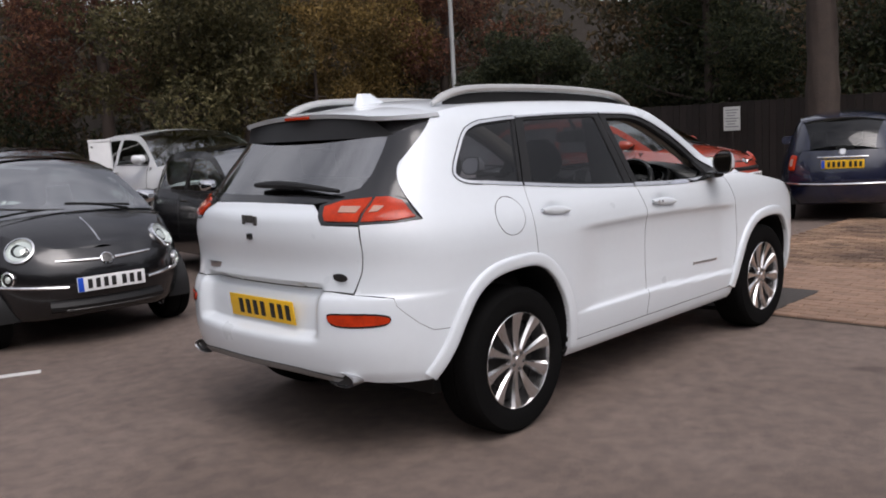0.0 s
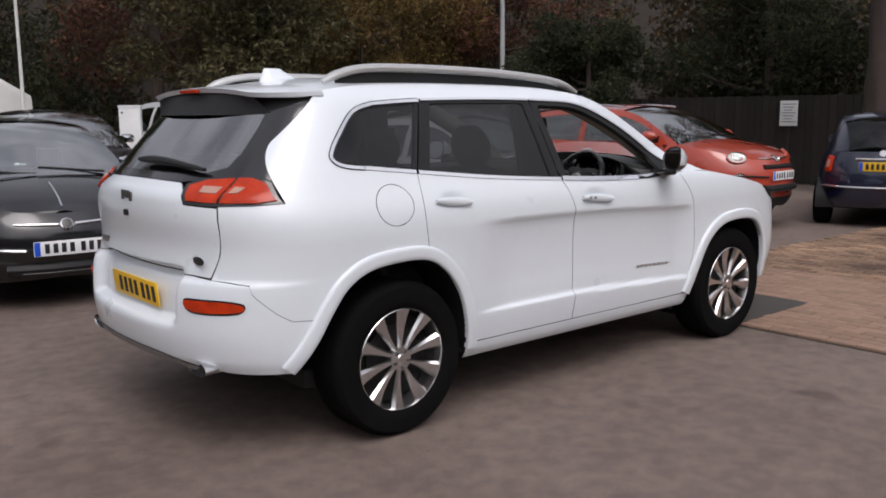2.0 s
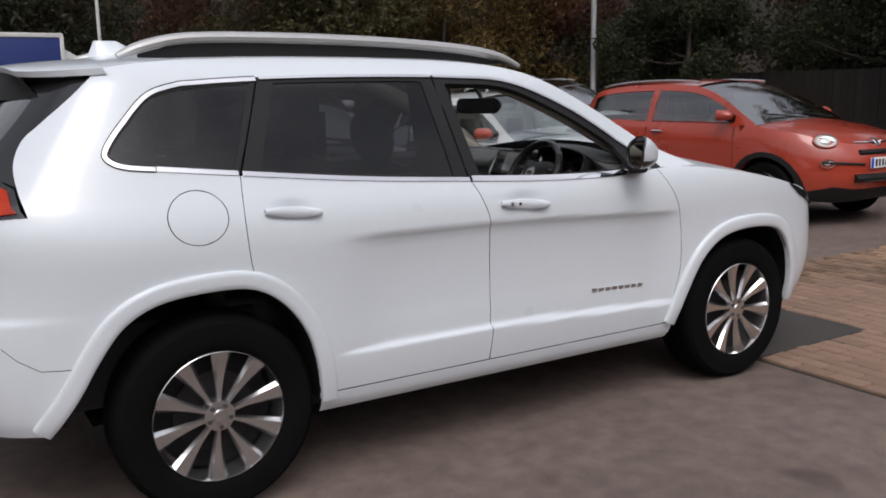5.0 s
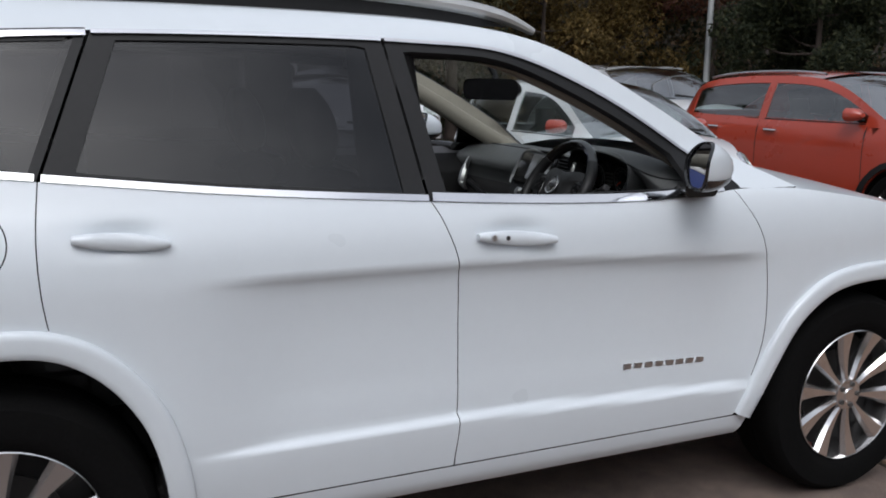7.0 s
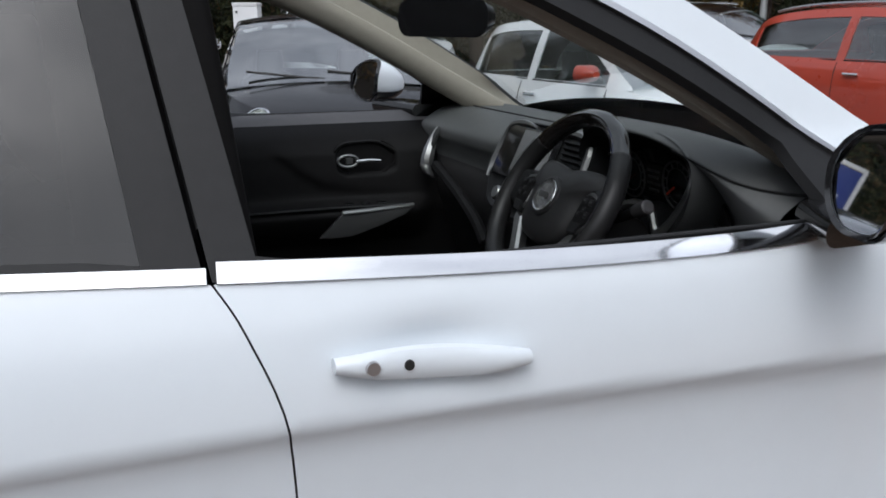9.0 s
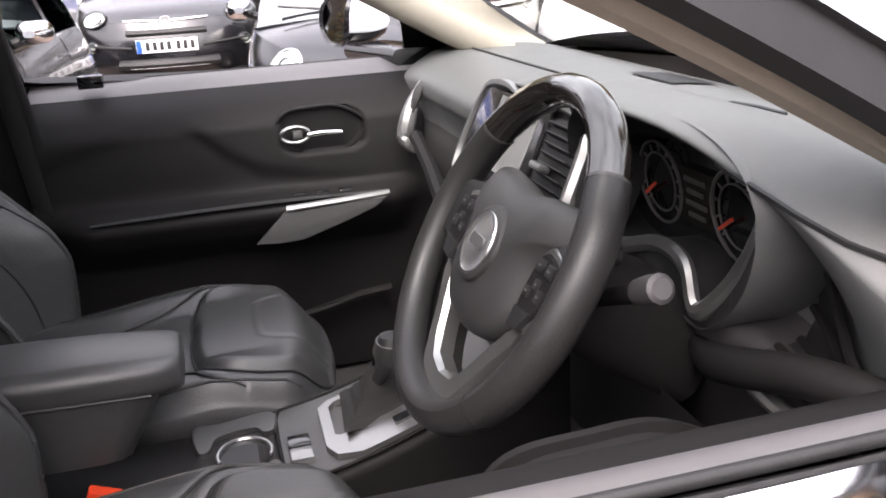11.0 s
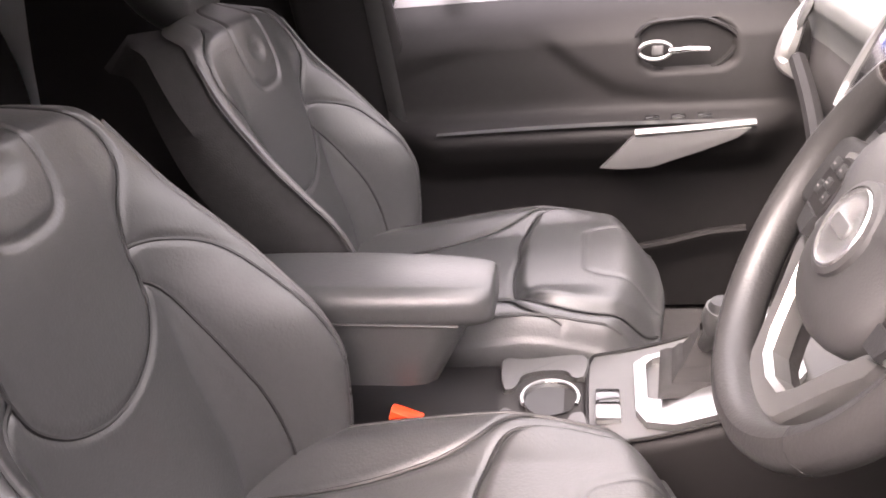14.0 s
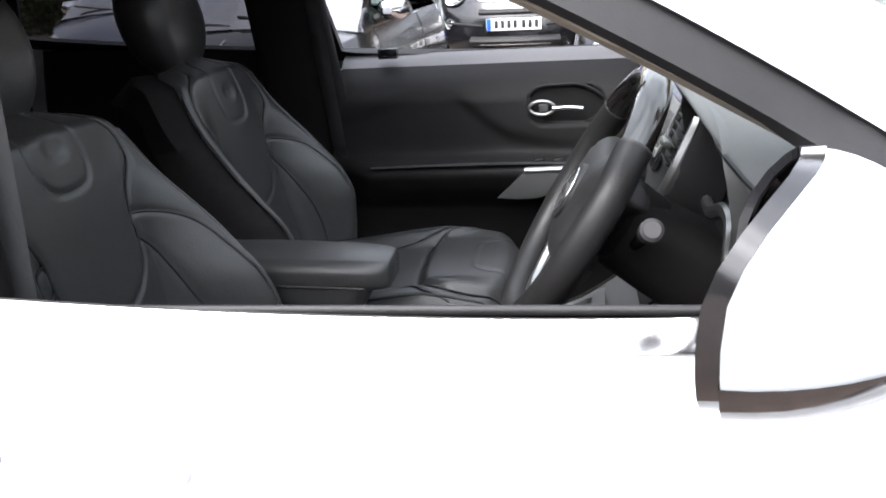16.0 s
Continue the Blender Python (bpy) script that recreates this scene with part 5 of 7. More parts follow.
for sg in (1, -1):
    rings = [[SW @ Vector((sg * (0.085 + 0.085 * f), 0.016 - 0.010 * f + b, 0.010 - 0.006 * f + a * (1 - 0.15 * f))) for a, b in rounded(0.082, 0.022, 0.010, 3)] for f in (0, 0.25, 0.5, 0.75, 1)]
    sp = part("wheel_spoke", lump(rings), MATT_BLACK, sw)
    pod_o = sm([(sg * a, b) for a, b in ((0.094, 0.034), (0.118, 0.036), (0.140, 0.026), (0.144, 0.004), (0.134, -0.030), (0.110, -0.044), (0.092, -0.030), (0.088, 0.004))], 4, closed=True)
    part("button_frame", plate_on_wheel(pod_o, 0.000, 0.016), SILVER, sp, "satin silver button frame", smooth=30)
    pod_i = [(sg * 0.112 + (a - sg * 0.114) * 0.80, b * 0.84 - 0.001) for a, b in pod_o]
    part("button_panel", plate_on_wheel(pod_i, -0.003, 0.010), TRIM, sp)
    for k, (a, b, w, h) in enumerate(((0.104, 0.018, 0.014, 0.012), (0.124, 0.018, 0.014, 0.012), (0.114, 0.002, 0.012, 0.010), (0.102, -0.008, 0.010, 0.010), (0.126, -0.006, 0.012, 0.012))):
        part("wheel_button", box((w, 0.004, h), m=SW @ Matrix.Translation((sg * a, -0.0032, b)), bevel=0.0018), MATT_BLACK, sp)
        part("button_mark", box((w * 0.3, 0.001, 0.0018), m=SW @ Matrix.Translation((sg * a, -0.0056, b))), DIAL, sp)
    part("wheel_paddle", plate_on_wheel([(sg * a, b) for a, b in ((0.094, -0.024), (0.128, -0.022), (0.118, -0.042), (0.096, -0.044))], -0.005, 0.006), MATT_BLACK, sp)
    # fork of the lower spoke
    leg = [(0.112, -0.042), (0.090, -0.046), (0.078, -0.062), (0.046, -0.110), (0.030, -0.128), (0.0, -0.134), (0.0, -0.162), (0.030, -0.160), (0.050, -0.150), (0.062, -0.132), (0.088, -0.092), (0.108, -0.062)]
    fan = [Vector((sg * a, 0.0, b)) for a, b in leg]
    pair = list(zip(fan[:6], fan[6:][::-1]))
    rings = [[SW @ (o.lerp(i, u) + Vector((0, y, 0))) for u, y in ((0.0, 0.026), (0.0, 0.010), (0.16, 0.004), (0.84, 0.004), (1.0, 0.010), (1.0, 0.026))] for i, o in pair]
    part("lower_spoke", lump(rings), SILVER, sw, "satin silver fork of the lower spoke", smooth=30)
    part("spoke_back", lump([[SW @ (o.lerp(i, u) * 1.0 + Vector((0, y, 0))) for u, y in ((0.20, 0.040), (0.10, 0.022), (0.90, 0.022), (0.80, 0.040))] for i, o in pair]), GRIP, sw)
part("emblem_ring", moved(lathe([(0.030, -0.0165), (0.034, -0.0225), (0.039, -0.0205), (0.042, -0.010)], 32), SW), PADMAT, sw)
em = part("wheel_emblem", moved(lathe([(0.0, -0.0235), (0.020, -0.0232), (0.0285, -0.022), (0.0315, -0.0235), (0.033, -0.0215), (0.0335, -0.012)], 32), SW), mat("brushed_emblem", (0.55, 0.55, 0.55), 0.22, 0.9, vary=0.25, scale=60), sw, "round chrome emblem without lettering")
part("emblem_mark", lump([[SW @ Vector((a, y, b)) for a, b in rounded(0.034, 0.012, 0.005, 3)] for y in (-0.0225, -0.0248)]), GREY_GRIP, em)
part("column_shroud", lump([[SW @ Vector((a, y, b - 0.008)) for a, b in rounded(0.11 + 0.03 * f, 0.10 + 0.02 * f, 0.035, 4)] for f, y in ((0, 0.06), (0.5, 0.12), (1, 0.24))]), TRIM, jeep)
for sg, tip in ((1, (1.822, -0.612, 1.098)), (-1, (1.835, -0.240, 1.070))):
    root = SW @ Vector((sg * 0.045, 0.080, -0.01))
    line = [root.lerp(Vector(tip), k / 6) for k in range(7)]
    stalk = part("column_stalk", tube(line, [0.007, 0.007, 0.0075, 0.008, 0.009, 0.010, 0.010], 12), TRIM, jeep)
    way = (Vector(tip) - root).normalized()
    part("stalk_end", tube([Vector(tip) + way * d for d in (-0.032, -0.030, -0.012, 0.004, 0.007)], [0.009, 0.0120, 0.0132, 0.0128, 0.009], 16), SILL, stalk)
part("cowl_roll", tube(sm([(1.945, -0.47, 0.975), (1.925, -0.53, 0.980), (1.915, -0.60, 1.005), (1.925, -0.68, 1.030), (1.945, -0.76, 1.035)], 5), [0.008 + 0.010 * min(1, i / 6) for i in range(21)], 18), TRIM, dash)

# door linings
def lining(x, z, off=0.0):
    """The inner face of a door: y as a distance from the middle of the car."""
    p = np.interp(z, [0.42, 0.55, 0.70, 0.80, 0.835, 0.862, 0.90, 0.96, 1.02, 1.065, 1.088, 1.098], [0.735, 0.725, 0.715, 0.700, 0.690, 0.690, 0.705, 0.712, 0.724, 0.760, 0.802, 0.830])
    arm = step(1.12, 1.24, x) * (1 - step(1.84, 1.95, x))
    bulge = np.interp(z, [0.745, 0.80, 0.845, 0.862, 0.885], [0.0, 0.045, 0.058, 0.050, 0.0]) * arm
    hexd = max(abs(z - 0.998) / 0.046, abs(x - 1.731) / 0.094, 0.62 * abs(x - 1.731) / 0.094 + 0.58 * abs(z - 0.998) / 0.046)
    cupd = 0.034 * (1 - step(0.80, 1.0, hexd))
    crease = float(np.interp(x, [1.10, 1.25, 1.33, 1.41, 1.46, 1.515, 1.59, 1.71, 1.87, 2.1], [0.96, 1.005, 1.029, 1.037, 1.020, 0.971, 0.923, 0.897, 0.884, 0.88]))
    pad = 0.009 * step(crease - 0.016, crease + 0.022, z) * (1 - step(1.03, 1.07, z))
    return (x, -(p - bulge + cupd - pad - off), z)


for sg in (-1, 1):
    ln = [(1.10, 0.42), (2.12, 0.42), (2.06, 0.85), (1.99, 1.098)] + [(x, 1.098) for x in np.linspace(1.9, 1.2, 12)] + [(1.13, 1.098)]

    def face(x, z, off=0.0):
        a = lining(x, z, off)
        return (a[0], -sg * a[1], a[2]) if sg > 0 else a
    bm, nn = sheet(lambda x, z, o=0.0: lining(x, z, o), ln, size=0.011, lip=0.0)
    for v in bm.verts:
        if sg > 0:
            v.co.y = -v.co.y
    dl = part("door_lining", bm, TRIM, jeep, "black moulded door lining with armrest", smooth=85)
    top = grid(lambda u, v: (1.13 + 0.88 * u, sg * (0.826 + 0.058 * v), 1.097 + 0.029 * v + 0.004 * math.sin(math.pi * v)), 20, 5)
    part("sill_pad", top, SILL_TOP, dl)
    seal = [(x, sg * 0.886, 1.124) for x in np.linspace(1.12, 1.98, 20)]
    part("window_seal", tube(seal, 0.004, 10, flat=1.1), MATT_BLACK, dl)
    arm = grid(lambda u, v: (1.23 + 0.62 * u, sg * (0.633 + 0.060 * v), 0.866 + 0.004 * math.sin(math.pi * u)), 20, 5)
    part("armrest_top", arm, LEATHER, dl)
    part("silver_strip", tube([(1.625 + 0.225 * k / 10, sg * (0.617 + 0.012 * (k / 10) ** 2), 0.858 + 0.006 * k / 10) for k in range(11)], 0.0075, 8), SILVER, dl)
    part("grip_panel", prism([(1.622, 0.852), (1.842, 0.858), (1.815, 0.838), (1.75, 0.815), (1.70, 0.800), (1.655, 0.786), (1.60, 0.784), (1.555, 0.788)], 0.012, Matrix.Translation((0, sg * 0.622 - 0.006, 0)), 0.003), GREY_GRIP, dl)
    hexa = sm([(1.628, 1.010), (1.658, 1.043), (1.710, 1.049), (1.768, 1.046), (1.824, 1.008), (1.792, 0.962), (1.740, 0.952), (1.660, 0.960), (1.632, 0.984)], 5, closed=True)
    hx, hz = 1.724, 1.000
    bez = [[(hx + (x - hx) * k, sg * (0.722 + d), hz + (z - hz) * k) for x, z in hexa] for k, d in ((1.10, 0.004), (1.06, -0.006), (1.0, -0.006), (0.95, 0.002), (0.90, 0.020), (0.5, 0.030))]
    hb = part("handle_bezel", lump(bez), TRIM, dl, "hexagonal recess round the door lever", smooth=50)
    lever = [[(1.694 + 0.076 * f, sg * (0.700 + b), 0.994 + 0.003 * math.sin(math.pi * f) + a) for a, b in rounded(0.013 - 0.003 * f, 0.012, 0.005, 3)] for f in (0, 0.1, 0.5, 0.9, 1.0)]
    part("door_lever", lump(lever), CHROME, hb, "chrome door release lever")
    eye_ = [(1.668 + 0.031 * math.cos(t), sg * 0.698, 0.998 + 0.017 * math.sin(t)) for t in [2 * math.pi * q / 20 for q in range(20)]]
    part("lever_eye", tube(eye_, 0.0040, 8, closed=True), SILVER, hb, "chrome ring of the door lever")
    part("lock_button", box((0.022, 0.014, 0.020), (1.672, sg * 0.700, 0.998), 0.004), GREY_GRIP, hb)
    for k in range(3):
        part("window_switch", box((0.028, 0.020, 0.010), (1.66 + 0.05 * k, sg * 0.668, 0.872), 0.003), GLOSS_BLACK, dl)
    if sg > 0:
        part("lock_block", box((0.052, 0.03, 0.028), (1.262, sg * 0.822, 1.134), 0.004), GLOSS_BLACK, dl)
    part("door_pocket", tube([(1.25 + 0.6 * k / 8, sg * 0.690, 0.60 + 0.02 * math.sin(k)) for k in range(9)], 0.010, 8), TRIM, dl)
    # rear door lining
    part("rear_door_lining", grid(lambda u, v: (0.30 + 0.80 * u, sg * (0.72 + 0.07 * v**3), 0.45 + (0.70 + 0.035 * (1 - u)) * v), 10, 10), TRIM, jeep)

# console, armrest, gear lever
CY = -0.012
prof = [(0.78, 0.62), (1.05, 0.66), (1.42, 0.655), (1.56, 0.668), (1.74, 0.72), (1.86, 0.80), (1.93, 0.86)]
cz = curve(prof)
con = part("centre_console", lump([[(x, CY + a, (0.40 + cz(x)) / 2 + b) for a, b in rounded(0.235, cz(x) - 0.40, 0.018, 4)] for x in np.linspace(0.78, 1.95, 24)]), TRIM, jeep, "black centre console with silver gear surround")
part("console_lid", grid(lambda u, v: (1.532 + 0.32 * u, CY + 0.108 * (2 * v - 1), cz(1.532 + 0.32 * u) + 0.005), 16, 6), GREY_GRIP, con)
arm_r = []
for k in range(21):
    f = 0.5 - 0.5 * math.cos(math.pi * k / 20)
    e = math.sin(math.pi * min(max(f, 0.002), 0.998)) ** 0.16
    arm_r.append([(1.00 + 0.412 * f, -0.004 + a * (0.35 + 0.65 * e), 0.846 - 0.014 * f + b * (0.55 + 0.45 * e) + 0.006 * math.cos(a / 0.05)) for a, b in rounded(0.150, 0.060, 0.024, 6)])
armr = part("armrest_lid", lump(arm_r), LEATHER, con, "padded black leather armrest lid", smooth=80)
part("armrest_box", lump([[(1.02 + (0.365 - 0.055 * f) * u, -0.004 + a, 0.828 - 0.008 * u - 0.094 * f) for u, a in ((0, -0.070), (0.5, -0.071), (0.88, -0.069), (0.96, -0.063), (1, -0.050), (1, 0.050), (0.96, 0.063), (0.88, 0.069), (0, 0.070))] for f in (0, 0.15, 0.5, 0.85, 1)]), LEATHER, con, smooth=60)
part("armrest_seam", tube([(1.03 + 0.340 * k / 16, -0.004 - 0.0745, 0.832 - 0.012 * k / 16) for k in range(17)], 0.0022, 6), INK, con)
# cup holders between two shoulder pieces
part("cup_tray", grid(lambda u, v: (1.405 + 0.118 * u, CY + 0.104 * (2 * v - 1), cz(1.405 + 0.118 * u) + 0.003), 8, 8), SHELL, con)
for sg in (1, -1):
    wing = sm([(1.402, sg * 0.106), (1.44, sg * 0.108), (1.525, sg * 0.106), (1.528, sg * 0.050), (1.512, sg * 0.046), (1.500, sg * 0.066), (1.465, sg * 0.072), (1.435, sg * 0.062), (1.425, sg * 0.030), (1.408, sg * 0.030)], 4, closed=True)
    part("tray_shoulder", lump([[(x, CY + y, cz(x) + d) for x, y in wing] for d in (0.001, 0.009)] + [[(1.465 + (x - 1.465) * 0.96, CY + y * 0.985, cz(x) + 0.012) for x, y in wing]]), GREY_GRIP, con, smooth=40)
cup_ring = [(1.478 + 0.040 * math.cos(t), CY + 0.004 + 0.044 * math.sin(t), cz(1.478) + 0.008) for t in [math.pi * q / 16 - 0.4 for q in range(21)]]
part("cup_holder", tube(cup_ring, 0.0032, 6), SILVER, con, "thin silver cup holder ring")
# Near-flat black disc painted as the shaded depth of the cup holder.
part("cup_well_shade", moved(lathe([(0.0, 0.001), (0.036, 0.001), (0.040, 0.005)], 24, "z"), Matrix.Translation((1.478, CY, cz(1.478) + 0.004))), INK, con)
go = [(1.594, -0.060), (1.606, -0.090), (1.640, -0.108), (1.770, -0.110), (1.795, -0.090), (1.800, 0.066), (1.785, 0.078), (1.612, 0.070), (1.596, 0.056)]
gi = [(1.610, -0.036), (1.618, -0.044), (1.758, -0.044), (1.770, -0.034), (1.776, 0.054), (1.766, 0.064), (1.622, 0.058), (1.612, 0.048)]
bm = prism(go, 0.012, holes=(gi,), size=0.03)
for v in bm.verts:
    x, y, z = v.co
    v.co = (x, CY + z, cz(x) + 0.006 + (0.010 if y < 0.006 else 0.0))
part("gear_surround", bm, SILVER, con, "satin silver gear surround", smooth=30)
part("gear_display", box((0.075, 0.020, 0.004), m=Matrix.Translation((1.728, CY - 0.076, cz(1.728) + 0.017)) @ pose(0, 0, 0, 0, -20, 0)), SCREEN, con)
edge_ = sm([(1.88, -0.112), (1.70, -0.112), (1.56, -0.110), (1.535, -0.098), (1.530, -0.05), (1.530, 0.05), (1.535, 0.098), (1.56, 0.110), (1.70, 0.112), (1.88, 0.112)], 4)
part("console_edging", tube([(x, CY + y, cz(x) + 0.006) for x, y in edge_], 0.0026, 6), TRIM, con)
part("gear_gaiter", moved(lathe([(0.080, 0.0), (0.066, 0.010), (0.058, 0.012), (0.046, 0.026), (0.040, 0.028), (0.028, 0.044), (0.018, 0.058), (0.012, 0.070)], 4, "z"), Matrix.Translation((1.690, CY + 0.010, cz(1.690) + 0.004)) @ pose(0, 0, 0, 0, 0, 45) @ Matrix.Diagonal((1.2, 1.0, 1, 1))), SHELL, con)
part("gear_lever", tube([(1.685, CY + 0.0, cz(1.685) + 0.05), (1.692, CY - 0.02, 0.775), (1.697, CY - 0.035, 0.795), (1.700, CY - 0.045, 0.815), (1.702, CY - 0.05, 0.835), (1.702, CY - 0.05, 0.843)], [0.010, 0.012, 0.018, 0.025, 0.022, 0.008], 14), LEATHER, con)
part("lever_cap", moved(lathe([(0.0, 0.004), (0.016, 0.0), (0.021, -0.010)], 16, "z"), Matrix.Translation((1.702, CY - 0.05, 0.844))), MATT_BLACK, con)
part("console_button", box((0.034, 0.034, 0.012), (1.558, CY - 0.052, cz(1.558) + 0.010), 0.004), SILVER, con)
part("console_button", box((0.034, 0.034, 0.010), (1.558, CY - 0.010, cz(1.558) + 0.008), 0.004), GLOSS_BLACK, con)

# seats
RIDGE = curve([(0.60, 1.160), (0.70, 1.188), (0.80, 1.192), (0.86, 1.172), (0.93, 1.118), (1.0, 1.058), (1.06, 1.010), (1.14, 0.965), (1.21, 0.925), (1.25, 0.90)])
MIDST = curve([(0.60, 1.070), (0.72, 1.060), (0.84, 1.030), (0.95, 1.010), (1.05, 0.990), (1.15, 0.960), (1.22, 0.925), (1.25, 0.905)])
WIDE = curve([(0.60, 0.235), (0.75, 0.262), (0.95, 0.262), (1.05, 0.240), (1.12, 0.220), (1.16, 0.198), (1.18, 0.165), (1.192, 0.11)])


SHIELD = [(0.0, 0.455), (0.14, 0.462), (0.30, 0.490), (0.42, 0.540), (0.46, 0.60), (0.48, 0.66), (0.58, 0.735), (0.74, 0.800), (0.80, 0.86), (0.74, 0.945), (0.58, 0.985)]


def gap_to(p, line):
    """How far p lies from a line of points."""
    a, b = line[:-1], line[1:]
    d = b - a
    t = np.clip(((p - a) * d).sum(1) / np.maximum((d * d).sum(1), 1e-12), 0, 1)
    return float(np.sqrt((((a + d * t[:, None]) - p) ** 2).sum(1).min()))


def quilt(lines, sa, sf, depth=0.0042, width=0.0055):
    """Relief of sewn leather: grooves along lines of (a, f), sa and sf metres to the unit."""
    L = [np.array([(a * sa, f * sf) for a, f in ln]) for ln in lines]

    def at(a, f):
        p = np.array((a * sa, f * sf))
        out = 0.0
        for ln in L:
            if abs(p[0] - ln[:, 0]).min() > 0.06 and abs(p[1] - ln[:, 1]).min() > 0.06:
                continue
            g = gap_to(p, ln)
            out -= depth * math.exp(-(g / width) ** 2)
        return out
    return at


def seat(name, y0, dx, dz, name_label, cy=0.0, lift=0.0):
    s = part(name, box((0.52, 0.46, 0.16), (1.29, y0 + cy, 0.535), 0.03), TRIM, jeep, name_label)
    PADF = [(-0.60, 0.995), (-0.74, 0.95), (-0.80, 0.86), (-0.80, 0.74), (-0.72, 0.655), (-0.50, 0.615), (-0.2, 0.605), (0.0, 0.61), (0.2, 0.605), (0.50, 0.615), (0.72, 0.655), (0.80, 0.74), (0.80, 0.86), (0.74, 0.95), (0.60, 0.995)]
    pad_line = sm(PADF, 5)

    def cush(a, f, off=0.0):
        """Top of the cushion: a across -1..1, f from back 0 to front 1."""
        b = abs(a)
        z = 0.658 + dz + 0.050 * step(0.0, 0.75, f) + 0.028 * step(0.50, 0.80, b) * (1 - step(0.62, 0.95, f)) + 0.012 * math.cos(a * 1.8) - 0.040 * step(0.86, 1.0, b) ** 2 - 0.070 * step(0.86, 1.0, f) ** 2
        return Vector((1.02 + 0.640 * f - 0.045 * b * b * step(0.6, 1.0, f), y0 + cy + a * (0.256 - 0.014 * f), z + off))

    def back(a, f, off=0.0):
        """Front of the backrest: f from foot 0 to top 1."""
        z = 0.60 + 0.590 * f
        b = abs(a)
        x = MIDST(z) + (RIDGE(z) - MIDST(z)) * step(0.50, 0.92, b) + 0.012 * math.cos(a * 2.0) - 0.055 * step(0.88, 1.0, b) ** 2 - 0.045 * step(0.93, 1.0, f) ** 2
        return Vector((dx + x + off * 0.94, y0 + a * WIDE(z), z + dz - 0.018 * b * b * step(0.9, 1.0, f) + off * 0.34))

    def slab(fn, drop, narrow, nu=56, nv=48):
        bm = grid(lambda u, v: fn(2 * u - 1, v), nu, nv)
        ext = bmesh.ops.extrude_face_region(bm, geom=list(bm.faces))
        vs = [q for q in ext["geom"] if isinstance(q, bmesh.types.BMVert)]
        bmesh.ops.translate(bm, vec=drop, verts=vs)
        for v in vs:
            v.co.y = y0 + (v.co.y - y0) * narrow * (1 - 0.40 * step(0.90 + dz, 1.14 + dz, v.co.z))
            v.co.z -= max(0.0, v.co.z - 1.07 - dz) * 0.55
        return bm
    # seams of the cushion: a padded front with a tongue, side bolsters
    TONGUE_C = sm([(-0.44, 1.0), (-0.42, 0.90), (-0.34, 0.815), (-0.20, 0.795), (0.20, 0.795), (0.34, 0.815), (0.42, 0.90), (0.44, 1.0)], 5)
    BOLST_C = [sm([(sg * 0.46, 0.04), (sg * 0.50, 0.30), (sg * 0.60, 0.50), (sg * 0.72, 0.60), (sg * 0.86, 0.66), (sg * 0.93, 0.76)], 5) for sg in (1, -1)]
    WELT_C = [sm([(sg * 0.90, 0.06), (sg * 0.91, 0.5), (sg * 0.90, 0.93)], 6) for sg in (1, -1)]
    soft_c = quilt([pad_line] + BOLST_C, 0.25, 0.64)
    firm_c = quilt([TONGUE_C], 0.25, 0.64, 0.0030, 0.0045)
    pad_arr = np.array([(a * 0.25, f * 0.64) for a, f in pad_line])

    def cush_top(a, f):
        puff = 0.0
        if inside(a, f, pad_line):
            puff = 0.017 * step(0.0, 0.022, gap_to(np.array((a * 0.25, f * 0.64)), pad_arr))
        return cush(a, f, soft_c(a, f) + firm_c(a, f) + puff)
    # seams of the backrest: a shield with an embossed tongue, wing bolsters
    shield = sm([(-a, f + lift) for a, f in SHIELD[::-1]] + [(a, f + lift) for a, f in SHIELD[1:]], 5)
    TONGUE = sm([(-0.30, 1.0), (-0.29, 0.87 + lift), (-0.20, 0.80 + lift), (0.0, 0.785 + lift), (0.20, 0.80 + lift), (0.29, 0.87 + lift), (0.30, 1.0)], 5)
    WINGS = [ln for sg in (1, -1) for ln in (sm([(sg * 0.49, 0.665 + lift), (sg * 0.66, 0.650 + lift), (sg * 0.80, 0.61 + lift), (sg * 0.865, 0.53 + lift), (sg * 0.90, 0.44), (sg * 0.925, 0.34)], 5), sm([(sg * 0.46, 0.60 + lift), (sg * 0.58, 0.54 + lift), (sg * 0.66, 0.38), (sg * 0.70, 0.20), (sg * 0.72, 0.06)], 5))]
    soft_b, firm_b = quilt([shield] + WINGS, 0.25, 0.59), quilt([TONGUE], 0.25, 0.59, 0.0040, 0.005)

    def back_front(a, f):
        dish = 0.004 * step(0.10, 0.35, math.hypot(a / 0.5, (f - 0.89 - lift) / 0.12)) - 0.004
        return back(a, f, 0.001 + soft_b(a, f) + firm_b(a, f) + dish)
    part("seat_shell", slab(lambda a, f: back(a, f, -0.010), (-0.085, 0, -0.010), 0.96), SHELL, s, "dark side and back of the seat", smooth=60)
    cu = part("cushion", slab(cush_top, (-0.006, 0, -0.060), 0.97, 120, 150), LEATHER, s, smooth=75)
    ba = part("backrest", grid(lambda u, v: back_front(0.93 * (2 * u - 1), v), 130, 140), LEATHER, s, smooth=75)

    def seam(parent, fn, line, r, off):
        part("seam", tube([fn(a, f, off) for a, f in line], r, 5), STITCH, parent)
    for ln in [pad_line] + BOLST_C:
        seam(cu, cush, ln, 0.0022, -0.0010)
    for ln in WELT_C:
        seam(cu, cush, ln, 0.0028, 0.001)
    for ln in [shield] + WINGS:
        seam(ba, back, ln, 0.0023, -0.0022)
